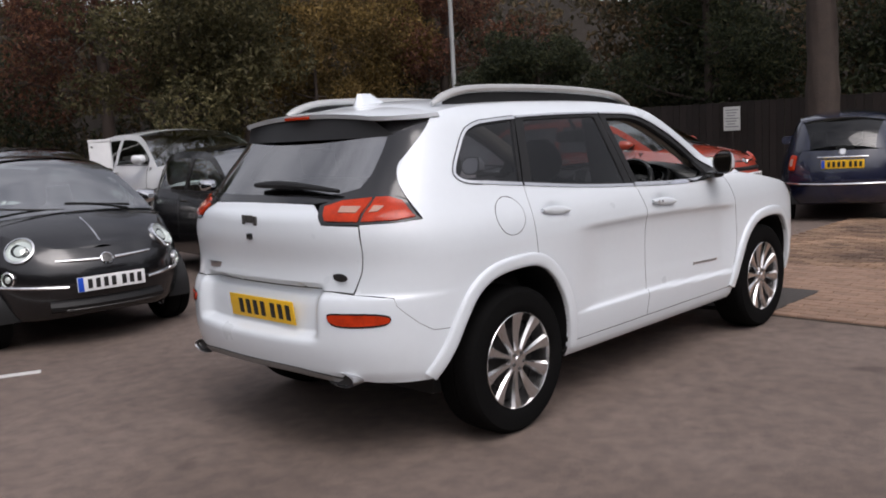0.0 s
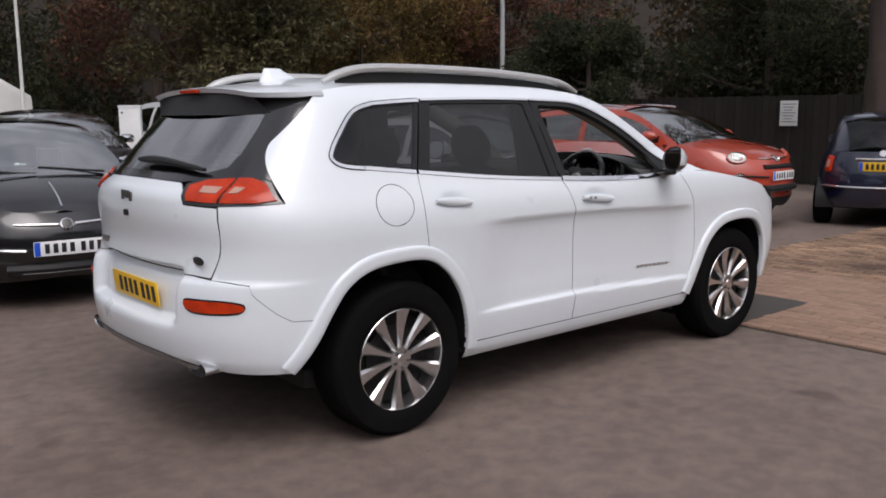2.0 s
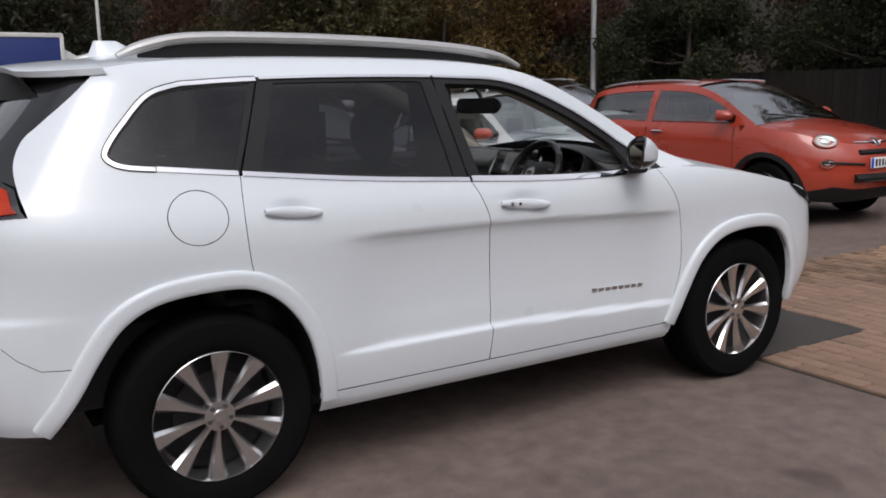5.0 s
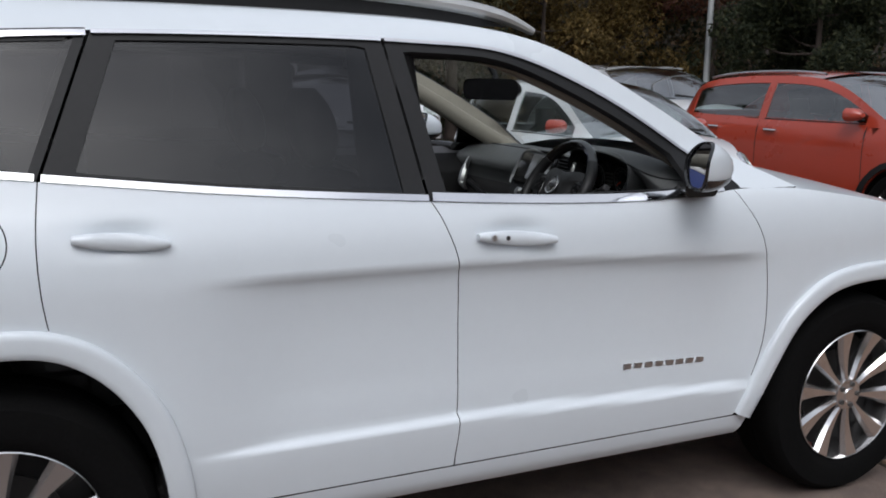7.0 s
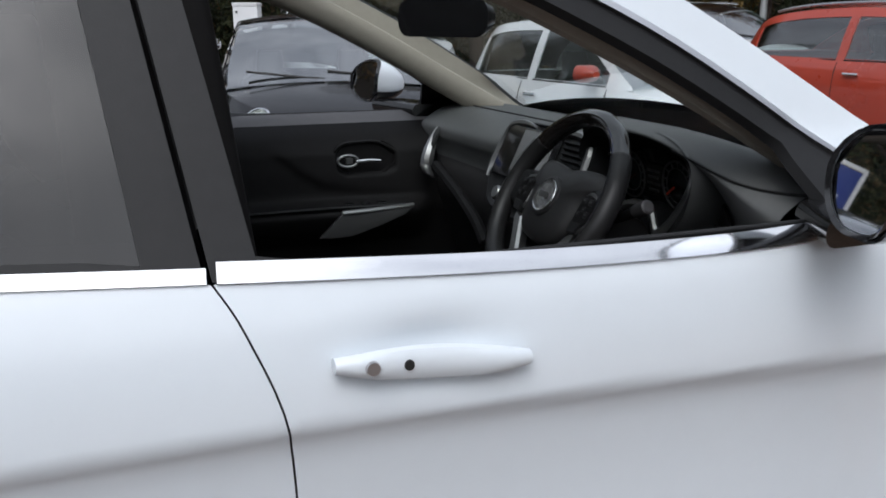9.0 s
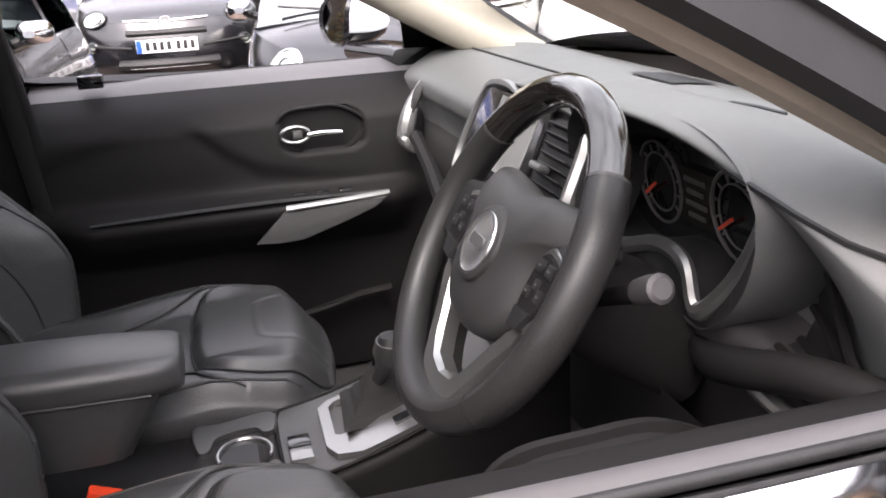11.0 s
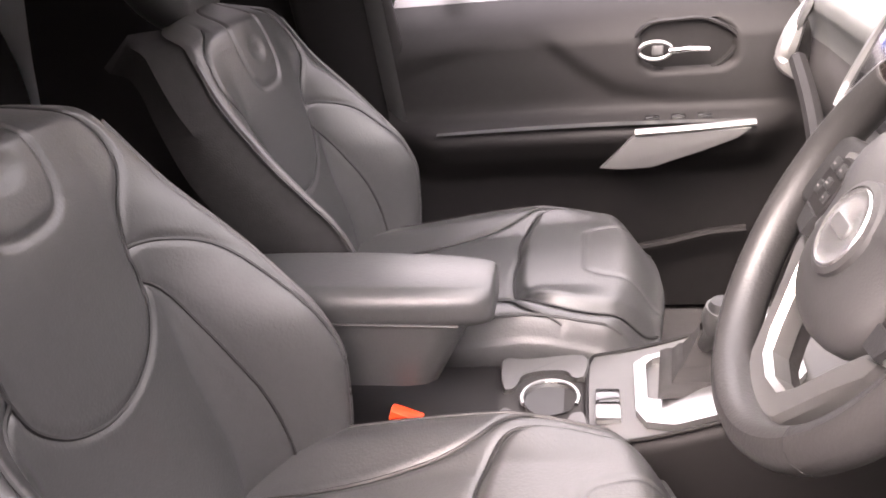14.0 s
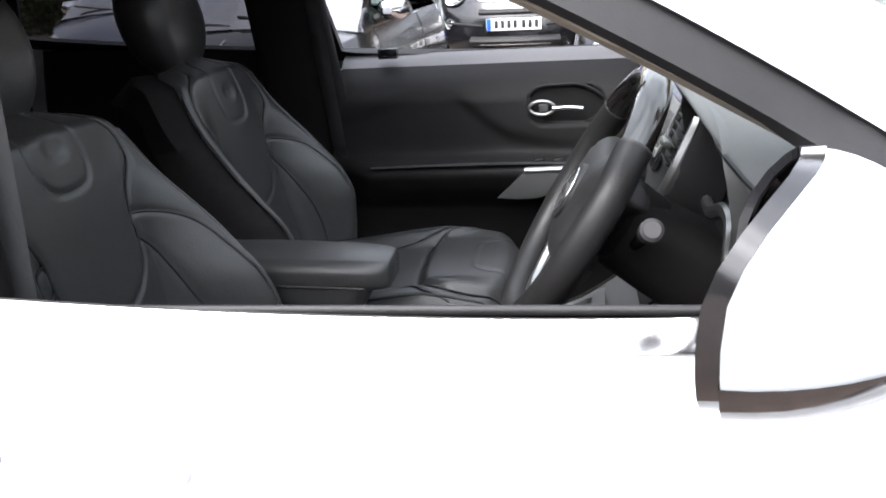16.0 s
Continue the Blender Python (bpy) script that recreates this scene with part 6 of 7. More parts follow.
    seam(ba, back, [(0.13 * math.cos(t), 0.895 + lift + 0.038 * math.sin(t)) for t in [2 * math.pi * q / 24 for q in range(25)]], 0.0020, -0.0050)
    for k in range(4):
        seam(ba, back, [(-0.07 + 0.14 * q / 4, 0.875 + lift + 0.014 * k) for q in range(5)], 0.0014, -0.0050)
    for sg in (1, -1):
        part("piping", tube([back(sg * 0.918, f, 0.001) for f in np.linspace(0.10, 0.90, 40)], 0.0042, 6), LEATHER, ba)
    hr = []
    for k in range(14):
        f = k / 13
        e = math.sin(math.pi * min(max(f, 0.03), 0.97)) ** 0.35
        hr.append([(dx + 0.872 - 0.040 * f + b, y0 + a, dz + 1.158 + 0.240 * f) for a, b in rounded(0.265 * e, 0.115 * e, 0.050 * e, 5)])
    hd = part("headrest", lump(hr), LEATHER, s, smooth=70)
    for sg in (1, -1):
        part("headrest_post", tube([(dx + 0.872, y0 + sg * 0.06, dz + 1.12), (dx + 0.868, y0 + sg * 0.06, dz + 1.20)], 0.007, 8), CHROME, hd)
    return s


seat("driver_seat", -0.380, 0.045, 0.012, "black leather driver's seat with stitched inserts", 0.0, 0.030)
seat("passenger_seat", 0.378, 0.0, 0.0, "black leather passenger seat with stitched inserts", -0.032, -0.020)
bk = part("belt_stalk", tube([(1.20, -0.108, 0.50), (1.25, -0.108, 0.58), (1.275, -0.108, 0.64)], 0.012, 8), MATT_BLACK, jeep)
bm = lump([[(1.272 + 0.02 * f + a, -0.106 + b, 0.60 + 0.095 * f) for a, b in rounded(0.05, 0.024, 0.008, 3)] for f in (0, 0.5, 1)])
part("buckle_body", bm, MATT_BLACK, bk)
part("buckle_button", box((0.045, 0.022, 0.016), m=Matrix.Translation((1.293, -0.106, 0.700)) @ pose(0, 0, 0, 0, 22, 0), bevel=0.004), ORANGE, bk)
bench = part("rear_bench", box((0.50, 1.30, 0.20), (0.35, 0, 0.50), 0.02), TRIM, jeep, "black leather rear bench seat")
part("bench_cushion", lump([[(0.12 + 0.50 * f, a, 0.66 + 0.03 * f + b) for a, b in rounded(1.34, 0.20, 0.06, 4)] for f in (0, 0.1, 0.9, 1.0)]), LEATHER, bench)
part("bench_back", lump([[(0.12 - 0.22 * f + b, a, 0.68 + 0.58 * f) for a, b in rounded(1.32 - 0.08 * f, 0.14, 0.05, 4)] for f in (0, 0.1, 0.9, 1.0)]), LEATHER, bench)
for yy in (-0.42, 0.42):
    part("bench_headrest", lump([[(-0.11 - 0.02 * f + b, yy + a, 1.28 + 0.15 * f) for a, b in rounded(0.26 * e, 0.09 * e, 0.04 * e, 4)] for f, e in ((0, 0.8), (0.15, 1), (0.85, 1), (1.0, 0.7))]), LEATHER, bench)
mv = part("rear_view_mirror", lump([[(1.665 + 0.03 * f - 0.45 * a, -0.07 + 0.9 * a, 1.408 + b) for a, b in rounded(0.25 - 0.03 * f, 0.078 - 0.02 * f, 0.03, 4)] for f in (0, 0.5, 1.0)]), GLOSS_BLACK, jeep)
part("mirror_stem", tube([(1.690, -0.07, 1.42), (1.695, -0.05, 1.46), (1.66, -0.03, 1.53)], 0.012, 8), MATT_BLACK, mv)

# ---- the parked cars ----
BLACK_PAINT = mat("black_car_paint", (0.006, 0.006, 0.007), 0.2, vary=0.1, coat=0.5)
RED_PAINT = mat("orange_red_car_paint", (0.38, 0.046, 0.022), 0.28, vary=0.05, coat=1.0)
BLUE_PAINT = mat("dark_blue_car_paint", (0.008, 0.011, 0.030), 0.22, vary=0.08, coat=1.0)
SILVER_PAINT = mat("silver_car_paint", (0.58, 0.60, 0.61), 0.3, 0.2, vary=0.05, coat=1.0)
PLAIN_WHITE = mat("white_paint_of_parked_car", (0.74, 0.75, 0.76), 0.3, vary=0.02, coat=1.0)
LAMP_GLASS = mat("headlamp_reflector", (0.72, 0.73, 0.72), 0.25, 0.35, vary=0.12, scale=30, coat=1.0)

CITY = dict(length=3.55, rear=[(0.20, 0.15), (0.35, 0.03), (0.55, 0.0), (0.75, 0.02), (0.95, 0.07), (1.10, 0.14), (1.30, 0.27), (1.42, 0.42)],
            front=[(0.18, 0.16), (0.30, 0.04), (0.48, 0.0), (0.62, 0.02), (0.75, 0.10), (0.86, 0.24), (0.98, 0.42)],
            half=[(0.18, 0.72), (0.30, 0.79), (0.50, 0.813), (0.70, 0.805), (0.88, 0.772), (0.96, 0.74), (1.20, 0.655), (1.40, 0.56), (1.48, 0.46)],
            shoulder=[(-3.40, 0.96), (-3.0, 0.965), (-2.3, 0.955), (-1.5, 0.945), (-0.85, 0.945), (-0.55, 0.90), (-0.30, 0.83), (-0.16, 0.765)],
            edge=[(-0.78, 0.955), (-1.0, 1.09), (-1.25, 1.235), (-1.5, 1.345), (-1.75, 1.395), (-2.2, 1.415), (-2.7, 1.395), (-3.05, 1.33), (-3.22, 1.22), (-3.34, 1.08), (-3.40, 0.97)],
            roof=(-1.62, -3.08), glass_low=0.975, pillar=-2.05, axles=(-0.66, -2.96), wheel=0.295, rim=0.19, crown=0.06, low=0.20, door=(-1.06, -2.15), plate=0.495, bar=0.665, lamp=(0.550, 0.770, 0.100), fog=(0.65, 0.565, 0.055))
CROSS = dict(length=4.25, rear=[(0.22, 0.20), (0.38, 0.05), (0.60, 0.0), (0.85, 0.03), (1.05, 0.10), (1.20, 0.17), (1.40, 0.30), (1.54, 0.46)],
             front=[(0.20, 0.22), (0.34, 0.06), (0.55, 0.0), (0.75, 0.03), (0.90, 0.12), (1.00, 0.26), (1.10, 0.45)],
             half=[(0.20, 0.80), (0.35, 0.88), (0.60, 0.90), (0.85, 0.893), (1.02, 0.86), (1.08, 0.83), (1.35, 0.735), (1.52, 0.64), (1.60, 0.54)],
             shoulder=[(-4.06, 1.12), (-3.4, 1.10), (-2.6, 1.075), (-1.6, 1.06), (-1.0, 1.055), (-0.65, 1.01), (-0.35, 0.945), (-0.18, 0.885)],
             edge=[(-0.98, 1.065), (-1.22, 1.20), (-1.5, 1.35), (-1.78, 1.455), (-2.05, 1.505), (-2.5, 1.525), (-3.1, 1.51), (-3.55, 1.455), (-3.80, 1.36), (-3.98, 1.22), (-4.06, 1.13)],
             roof=(-1.92, -3.62), glass_low=1.095, pillar=-2.55, axles=(-0.83, -3.40), wheel=0.34, rim=0.225, crown=0.06, low=0.24, door=(-1.28, -2.55), plate=0.68, bar=0.88, lamp=(0.62, 0.91, 0.095), fog=(0.66, 0.68, 0.055))


def small_car(label, m, spec, paint, group="parked cars", view="front", mirror=None, chrome_line=False, plate=True, rails=False):
    L = spec["length"]
    car = thing("car", label, "car", group)
    rear, front = curve([(z, -L + d) for z, d in spec["rear"]]), curve([(z, -d) for z, d in spec["front"]])
    hw = curve(spec["half"])

    def half(x, z):
        w = hw(z)
        for ax in spec["axles"]:
            w += 0.012 * math.exp(-((x - ax) / 0.38) ** 2) * (1 - step(0.55, 0.95, z))
        return w - (0.05 * step(-1.1, -0.3, x) if z > spec["glass_low"] else 0.0)
    S = Shell(rear, front, half, -L + 1.0, -1.0, nr=3.2, mr=2.4, nf=2.8, mf=2.3)
    R, lo = spec["wheel"], spec["low"]

    def mir(bm):
        b2 = bm.copy()
        for v in b2.verts:
            v.co.y = -v.co.y
        bmesh.ops.reverse_faces(b2, faces=b2.faces)
        return join(bm, b2)

    def arch(ax):
        return [(ax + (R + 0.055) * math.cos(t), R - 0.02 + (R + 0.075) * math.sin(t)) for t in np.linspace(math.pi + 0.35, -0.35, 17) if R - 0.02 + (R + 0.075) * math.sin(t) > lo + 0.02]
    # lower body, all round
    sh_line = S.side(sm(spec["shoulder"], 3))
    low = [(S.s_front, lo + 0.06)] + S.nose([(-0.5, lo + 0.03)])
    f_arch = [p for p in arch(spec["axles"][0])][::-1]
    r_arch = [p for p in arch(spec["axles"][1])][::-1]
    low += S.side(f_arch) + S.side(r_arch) + S.back([(-0.5, lo + 0.05)]) + [(S.s_rear, lo + 0.07)]
    zr, zf = spec["shoulder"][0][1], spec["shoulder"][-1][1]
    top = [(S.s_rear + (sh_line[0][0] - S.s_rear) * k / 4, zr) for k in range(5)] + sh_line[1:] + [(sh_line[-1][0] + (S.s_front - sh_line[-1][0]) * k / 4, zf - 0.02 * k / 4) for k in range(1, 5)]
    bm, _ = sheet(S, top + low, size=0.07, lip=0.03)
    body = part("body", mir(bm), paint, car, smooth=50)
    # bonnet
    cowl = spec["edge"][0][0]
    br = [S(*q) for q in S.side([p for p in sm(spec["shoulder"], 3) if p[0] > cowl - 0.12])] + [S(sh_line[-1][0] + (S.s_front - sh_line[-1][0]) * k / 5, zf - 0.02 * k / 5) for k in range(1, 5)]
    part("bonnet", grid(span([(p[0], -p[1], p[2]) for p in br], br, lambda u: 0.075 * (1 - u * 0.8)), 18, 14), paint, car)
    # cabin
    E = sm(spec["edge"], 4)
    sides = [p for p in E] + [p for p in sm(spec["shoulder"], 3) if spec["edge"][-1][0] < p[0] < cowl]
    gl = spec["glass_low"]
    wins = []
    for a, b in ((cowl - 0.20, spec["pillar"] + 0.04), (spec["pillar"] - 0.05, spec["edge"][-1][0] + 0.42)):
        xs = np.linspace(a, b, 14)
        up = [(x, line_at(E[::-1], x) - 0.075) for x in xs]
        up = [q for q in up if q[1] > gl + 0.03]
        wins.append([(up[0][0], gl)] + up + [(up[-1][0], gl)])
    bm, _ = sheet(S, S.side(sides), [S.side(w) for w in wins], 0.06, 0.02)
    part("cabin_side", mir(bm), paint, car, smooth=50)
    for w in wins:
        for sg in (1, -1):
            bm, nn = sheet(S, S.side(ring_in(w, -0.008)), size=0.08, lip=0, off=-0.006)
            for v in bm.verts:
                v.co.y *= sg
            part("side_window", bm, CAR_GLASS, car, normals=[(a, b * sg, c2) for a, b, c2 in nn])
            seal = [S(*q, 0.002) for q in S.side([w[0], w[-1]])]
            part("window_strip", tube([(p[0], sg * p[1], p[2] - 0.012) for p in [seal[0].lerp(seal[1], k / 6) for k in range(7)]], 0.008, 6), CHROME if chrome_line else MATT_BLACK, car)

    def band(a, b, name, mt, crown, inset=0.0, bow=0.0, off=0.0):
        pts = [S(*q) for q in S.side([p for p in E if min(a, b) - 1e-6 <= p[0] <= max(a, b) + 1e-6])]
        pts = [Vector((p[0], p[1] * (1 - inset), p[2] + off)) for p in pts]
        return part(name, grid(span([(p[0], -p[1], p[2]) for p in pts], pts, crown, bow=bow), 14, 16), mt, car)
    rf, rb = spec["roof"]
    band(rf, rb, "roof", paint, spec["crown"])
    band(cowl, rf, "windscreen", WINDSCREEN, 0.05, bow=0.09)
    band(rb, spec["edge"][-1][0], "rear_window", DARK_GLASS, 0.05, bow=-0.05)
    part("interior", lump([[(x, a, z + b) for a, b in rounded(1.15, h, 0.08, 3)] for x, z, h in ((cowl - 0.1, gl - 0.2, 0.3), (cowl - 0.35, gl - 0.1, 0.3), (cowl - 0.5, gl - 0.35, 0.2), (spec["edge"][-1][0] + 0.25, gl - 0.25, 0.3))]), CARPET, car)
    for y in (-0.34, 0.34):
        part("seat", lump([[(spec["pillar"] + 0.12 - 0.10 * f + b, y + a, gl - 0.35 + 0.55 * f) for a, b in rounded(0.44 * e, 0.12, 0.05, 3)] for f, e in ((0, 1), (0.6, 1), (0.72, 0.5), (0.78, 0.52), (1, 0.45))]), LEATHER, car)
    # wheels
    for ax in spec["axles"]:
        for sg in (-1, 1):
            make_wheel(car, pose(ax, sg * (hw(0.4) + 0.005), R, 0, 13, 0 if sg < 0 else 180), R, spec["rim"], 0.19, 8, ALLOY, 0.03, 0.05, 0.05)
            well = [(x, z) for x, z in arch(ax)]
            bm = bmesh.new()
            r0 = [bm.verts.new((x, sg * (hw(0.4) - 0.03), z)) for x, z in well]
            r1 = [bm.verts.new((x, sg * 0.45, z)) for x, z in well]
            for i in range(len(well) - 1):
                bm.faces.new((r0[i], r0[i + 1], r1[i + 1], r1[i]))
            bm.faces.new(r1)
            part("arch_liner", bm, MATT_BLACK, car)
    part("underbody", box((L - 0.7, 1.25, 0.12), (-L / 2, 0, lo + 0.08), 0.03), MATT_BLACK, car)
    # door shut line and handle
    for sg in (1, -1):
        a, b = spec["door"]
        ln = [(a, spec["low"] + 0.20), (a + 0.05, 0.55), (a + 0.02, gl - 0.03)]
        part("door_line", tube([(p[0], sg * p[1], p[2]) for p in (S(*q, 0.0) for q in S.side(dense(ln, 0.06)[:-8]))], 0.004, 5), INK, car)
        ln = [(b - 0.03, spec["low"] + 0.20), (b, 0.55), (b - 0.02, gl - 0.03)]
        part("door_line", tube([(p[0], sg * p[1], p[2]) for p in (S(*q, 0.0) for q in S.side(dense(ln, 0.06)[:-8]))], 0.004, 5), INK, car)
        hs = [b + 0.10] + ([b - 0.72] if spec is CROSS else [])
        for hx in hs:
            p = [S(*q, 0.018) for q in S.side([(hx + 0.16 * k / 5, gl - 0.125) for k in range(6)])]
            part("door_handle", tube([(v.x, sg * v.y, v.z) for v in p], 0.013, 8), CHROME, car)
        mp = S(*S.side([(cowl - 0.38, gl + 0.02)])[0])
        shell_ = [[(mp.x + 0.09 * f + (0.02 if abs(f) > 0.9 else 0), sg * (mp.y - 0.105 + a), mp.z + 0.055 + b) for a, b in rounded(0.19 * e, 0.125 * e, 0.055 * e, 4)] for f, e in ((-0.5, 0.92), (-0.4, 1.0), (0.2, 0.95), (0.7, 0.72), (1.0, 0.3))]
        mo = part("door_mirror", lump(shell_), mirror or paint, car)
        part("mirror_foot", tube([(mp.x, sg * (mp.y + 0.02), mp.z), (mp.x, sg * (mp.y - 0.05), mp.z + 0.02)], 0.025, 8), MATT_BLACK, mo)
    # nose

    def nose_at(y, z, off=0.0):
        return S(S.sy(y, z, "front"), z, off)

    def facing(y, z, end="front"):
        e = 0.01
        s = S.sy(y, z, end)
        n = (S(s + e, z) - S(s - e, z)).cross(S(s, z + e) - S(s, z - e)).normalized()
        return Matrix.Translation(S(s, z)) @ (-n).to_track_quat("Y", "Z").to_matrix().to_4x4()
    ly, lz, lr = spec["lamp"]
    fy, fz, fr = spec["fog"]
    for sg in (1, -1):
        for y, z, r in ((ly, lz, lr), (fy, fz, fr)):
            M = facing(sg * y, z)
            if spec is CROSS:
                M = M @ Matrix.Diagonal((1.25, 1, 0.85, 1))
            hl = part("headlamp", moved(lathe([(r * 1.12, 0.02), (r * 1.12, -0.012), (r * 1.0, -0.018), (r * 0.97, -0.006)], 28), M), CHROME if spec is CITY else paint, car)
            part("reflector", moved(lathe([(r * 0.98, -0.008), (r * 0.85, 0.004), (r * 0.45, 0.008), (r * 0.42, -0.006), (r * 0.2, -0.014), (0.0, -0.016)], 28), M), LAMP_GLASS, hl)
            part("lens", moved(lathe([(r * 0.99, -0.014), (r * 0.8, -0.026), (r * 0.4, -0.034), (0.0, -0.036)], 28), M), CLEAR, hl)
    bz = spec["bar"]
    for y0, y1 in ((0.06, 0.36), (-0.06, -0.36)):
        part("chrome_bar", tube([nose_at(y0 + (y1 - y0) * k / 6, bz + 0.012 * k / 6, 0.006) for k in range(7)], [0.012 - 0.0008 * k for k in range(7)], 8), CHROME, car)
    bdg = part("badge", moved(lathe([(0.036, -0.008), (0.040, -0.013), (0.048, -0.009), (0.05, 0.004)], 24), facing(0.0, bz)), CHROME, car, "round chrome badge without lettering")
    part("badge_face", moved(lathe([(0.0, -0.011), (0.030, -0.010), (0.038, -0.007)], 24), facing(0.0, bz)), DULL, bdg)
    pz = spec["plate"]
    if plate:
        M = facing(0.0, pz)
        number_plate(car, Matrix.Translation((M.translation.x + 0.022, 0, pz)) @ pose(0, 0, 0, 0, 0, 90), False)
    for sg in (1, -1):
        part("bumper_chrome", tube([nose_at(sg * (0.30 + 0.40 * k / 6), pz - 0.015 + 0.03 * k / 6, 0.010) for k in range(7)], 0.013, 8), CHROME if spec is CITY else MATT_BLACK, car)
    grille = [nose_at(-0.42 + 0.84 * k / 10, pz - 0.155, 0.003) for k in range(11)]
    part("lower_grille", tube(grille, 0.045, 8, flat=1.0), MATT_BLACK, car)
    part("grille_strip", tube([p + Vector((0.035, 0, -0.03)) for p in grille[1:-1]], 0.004, 6), DULL, car)
    if spec is CROSS:
        part("upper_grille", tube([nose_at(-0.34 + 0.68 * k / 10, bz - 0.09, -0.006) for k in range(11)], 0.03, 8), MATT_BLACK, car)
        bm, _ = sheet(S, [(S.s_front, lo + 0.06)] + S.nose([(-0.5, lo + 0.03)]) + S.side([(spec["axles"][0] + R + 0.06, lo + 0.06), (spec["axles"][0] + R + 0.05, lo + 0.14)]) + S.nose([(-0.60, lo + 0.20), (-0.40, lo + 0.17)]) + [(S.s_front, lo + 0.17)], size=0.07, lip=0.02, off=0.012)
        part("lower_bumper", mir(bm), MATT_BLACK, car)
        for ax in spec["axles"]:
            a = arch(ax)
            o = [(ax + (x - ax) * 1.14, R + (z - R) * 1.14) for x, z in a]
            bm, _ = sheet(S, S.side(a + o[::-1]), size=0.05, lip=0.02, off=0.012)
            b2 = bm.copy()
            for v in b2.verts:
                v.co.y = -v.co.y
            bmesh.ops.reverse_faces(b2, faces=b2.faces)
            part("arch_cladding", bm, MATT_BLACK, car)
            part("arch_cladding", b2, MATT_BLACK, car)
        bm, _ = sheet(S, [(spec["axles"][1] + R + 0.05, lo), (spec["axles"][0] - R - 0.05, lo), (spec["axles"][0] - R - 0.05, lo + 0.13), (spec["axles"][1] + R + 0.05, lo + 0.13)], size=0.08, lip=0.02, off=0.012)
        b2 = bm.copy()
        for v in b2.verts:
            v.co.y = -v.co.y
        bmesh.ops.reverse_faces(b2, faces=b2.faces)
        part("sill_cladding", bm, MATT_BLACK, car)
        part("sill_cladding", b2, MATT_BLACK, car)
    # wipers
    zc = spec["edge"][0][1]
    for y0, y1 in ((0.50, -0.02), (-0.05, -0.58)):
        pts = [(cowl - 0.005 + 0.06 * (1 - ((y0 + (y1 - y0) * k / 8) / 0.75) ** 2) - 0.10 * k / 8 * 0.6, y0 + (y1 - y0) * k / 8, zc + 0.060 + 0.055 * k / 8) for k in range(9)]
        part("wiper", tube(pts, [0.012] * 2 + [0.009] * 7, 6), MATT_BLACK, car)
    if view == "rear":
        for sg in (1, -1):
            M = facing(sg * 0.62, 0.80, "rear")
            tl_ = part("tail_lamp", moved(lump([[(a, y, b) for a, b in rounded(0.11 * e, 0.21 * e, 0.03, 4)] for y, e in ((0.03, 1.0), (-0.012, 1.0), (-0.022, 0.85))]), M), RED_LENS, car)
            part("lamp_lens", moved(lump([[(a, y, b) for a, b in rounded(0.055 * e, 0.11 * e, 0.02, 4)] for y, e in ((-0.015, 1.0), (-0.028, 0.9))]), M), CLEAR_LENS, tl_)
        zb = 0.80
        x = S(S.s_rear, zb).x
        number_plate(car, pose(x - 0.022, 0, zb - 0.02, 6, 0, -90), True)
        part("chrome_bar", tube([S(S.sy(-0.30 + 0.6 * k / 8, zb + 0.07), zb + 0.07, 0.012) for k in range(9)], 0.012, 8), CHROME, car)
        part("badge", moved(lathe([(0.0, -0.012), (0.038, -0.012), (0.05, 0.004)], 24), facing(0.0, zb + 0.14, "rear")), SATIN, car)
        part("bumper_chrome", tube([S(S.sy(-0.72 + 1.44 * k / 14, 0.52), 0.52, 0.008) for k in range(15)], 0.014, 8), CHROME, car)
    if rails:
        for sg in (1, -1):
            pts = [S(*q) for q in S.side([p for p in E if spec["roof"][1] < p[0] < spec["roof"][0] - 0.05])]
            part("roof_rail", tube([(p.x, sg * (p.y + 0.05), p.z + 0.045) for p in pts], 0.014, 8), SATIN, car)
    if chrome_line:
        bsurf = span([(p[0], -p[1], p[2]) for p in br], br, lambda u: 0.075 * (1 - u * 0.8))
        part("bonnet_strip", tube([Vector(bsurf(0.25 + 0.5 * k / 8, 0.5)) + Vector((0, 0, 0.004)) for k in range(9)], 0.006, 6, flat=0.5), CHROME, car)
    car.matrix_world = m
    return car


small_car("black small hatchback with round headlamps and chrome bars", pose(-0.26, 2.92, 0, 0, 0, -94), CITY, BLACK_PAINT, mirror=CHROME, chrome_line=True)
small_car("glossy black small hatchback with chrome mirror caps", pose(2.46, 3.55, 0, 0, 0, -97), CITY, BLACK_PAINT, mirror=CHROME)
small_car("black crossover with chrome bar and white plate", pose(1.22, 6.98, 0, 0, 0, -95), CROSS, BLACK_PAINT, mirror=CHROME)
small_car("dark blue small hatchback facing the aisle", pose(-2.25, 5.55, 0, 0, 0, -92), CITY, BLUE_PAINT, mirror=CHROME)
small_car("white small hatchback with red mirror caps", pose(5.15, 2.55, 0, 0, 0, -85), CITY, PLAIN_WHITE, mirror=RED_PAINT)
small_car("white crossover parked in the second row", pose(8.45, 6.5, 0, 0, 0, -100) @ Matrix.Scale(1.07, 4), CROSS, PLAIN_WHITE, rails=True)
small_car("tall white car parked in the second row", pose(4.05, 7.5, 0, 0, 0, -96) @ Matrix.Scale(1.12, 4), CROSS, PLAIN_WHITE)
small_car("orange-red crossover with silver roof rails", pose(7.95, 1.62, 0, 0, 0, -88), CROSS, RED_PAINT, rails=True)
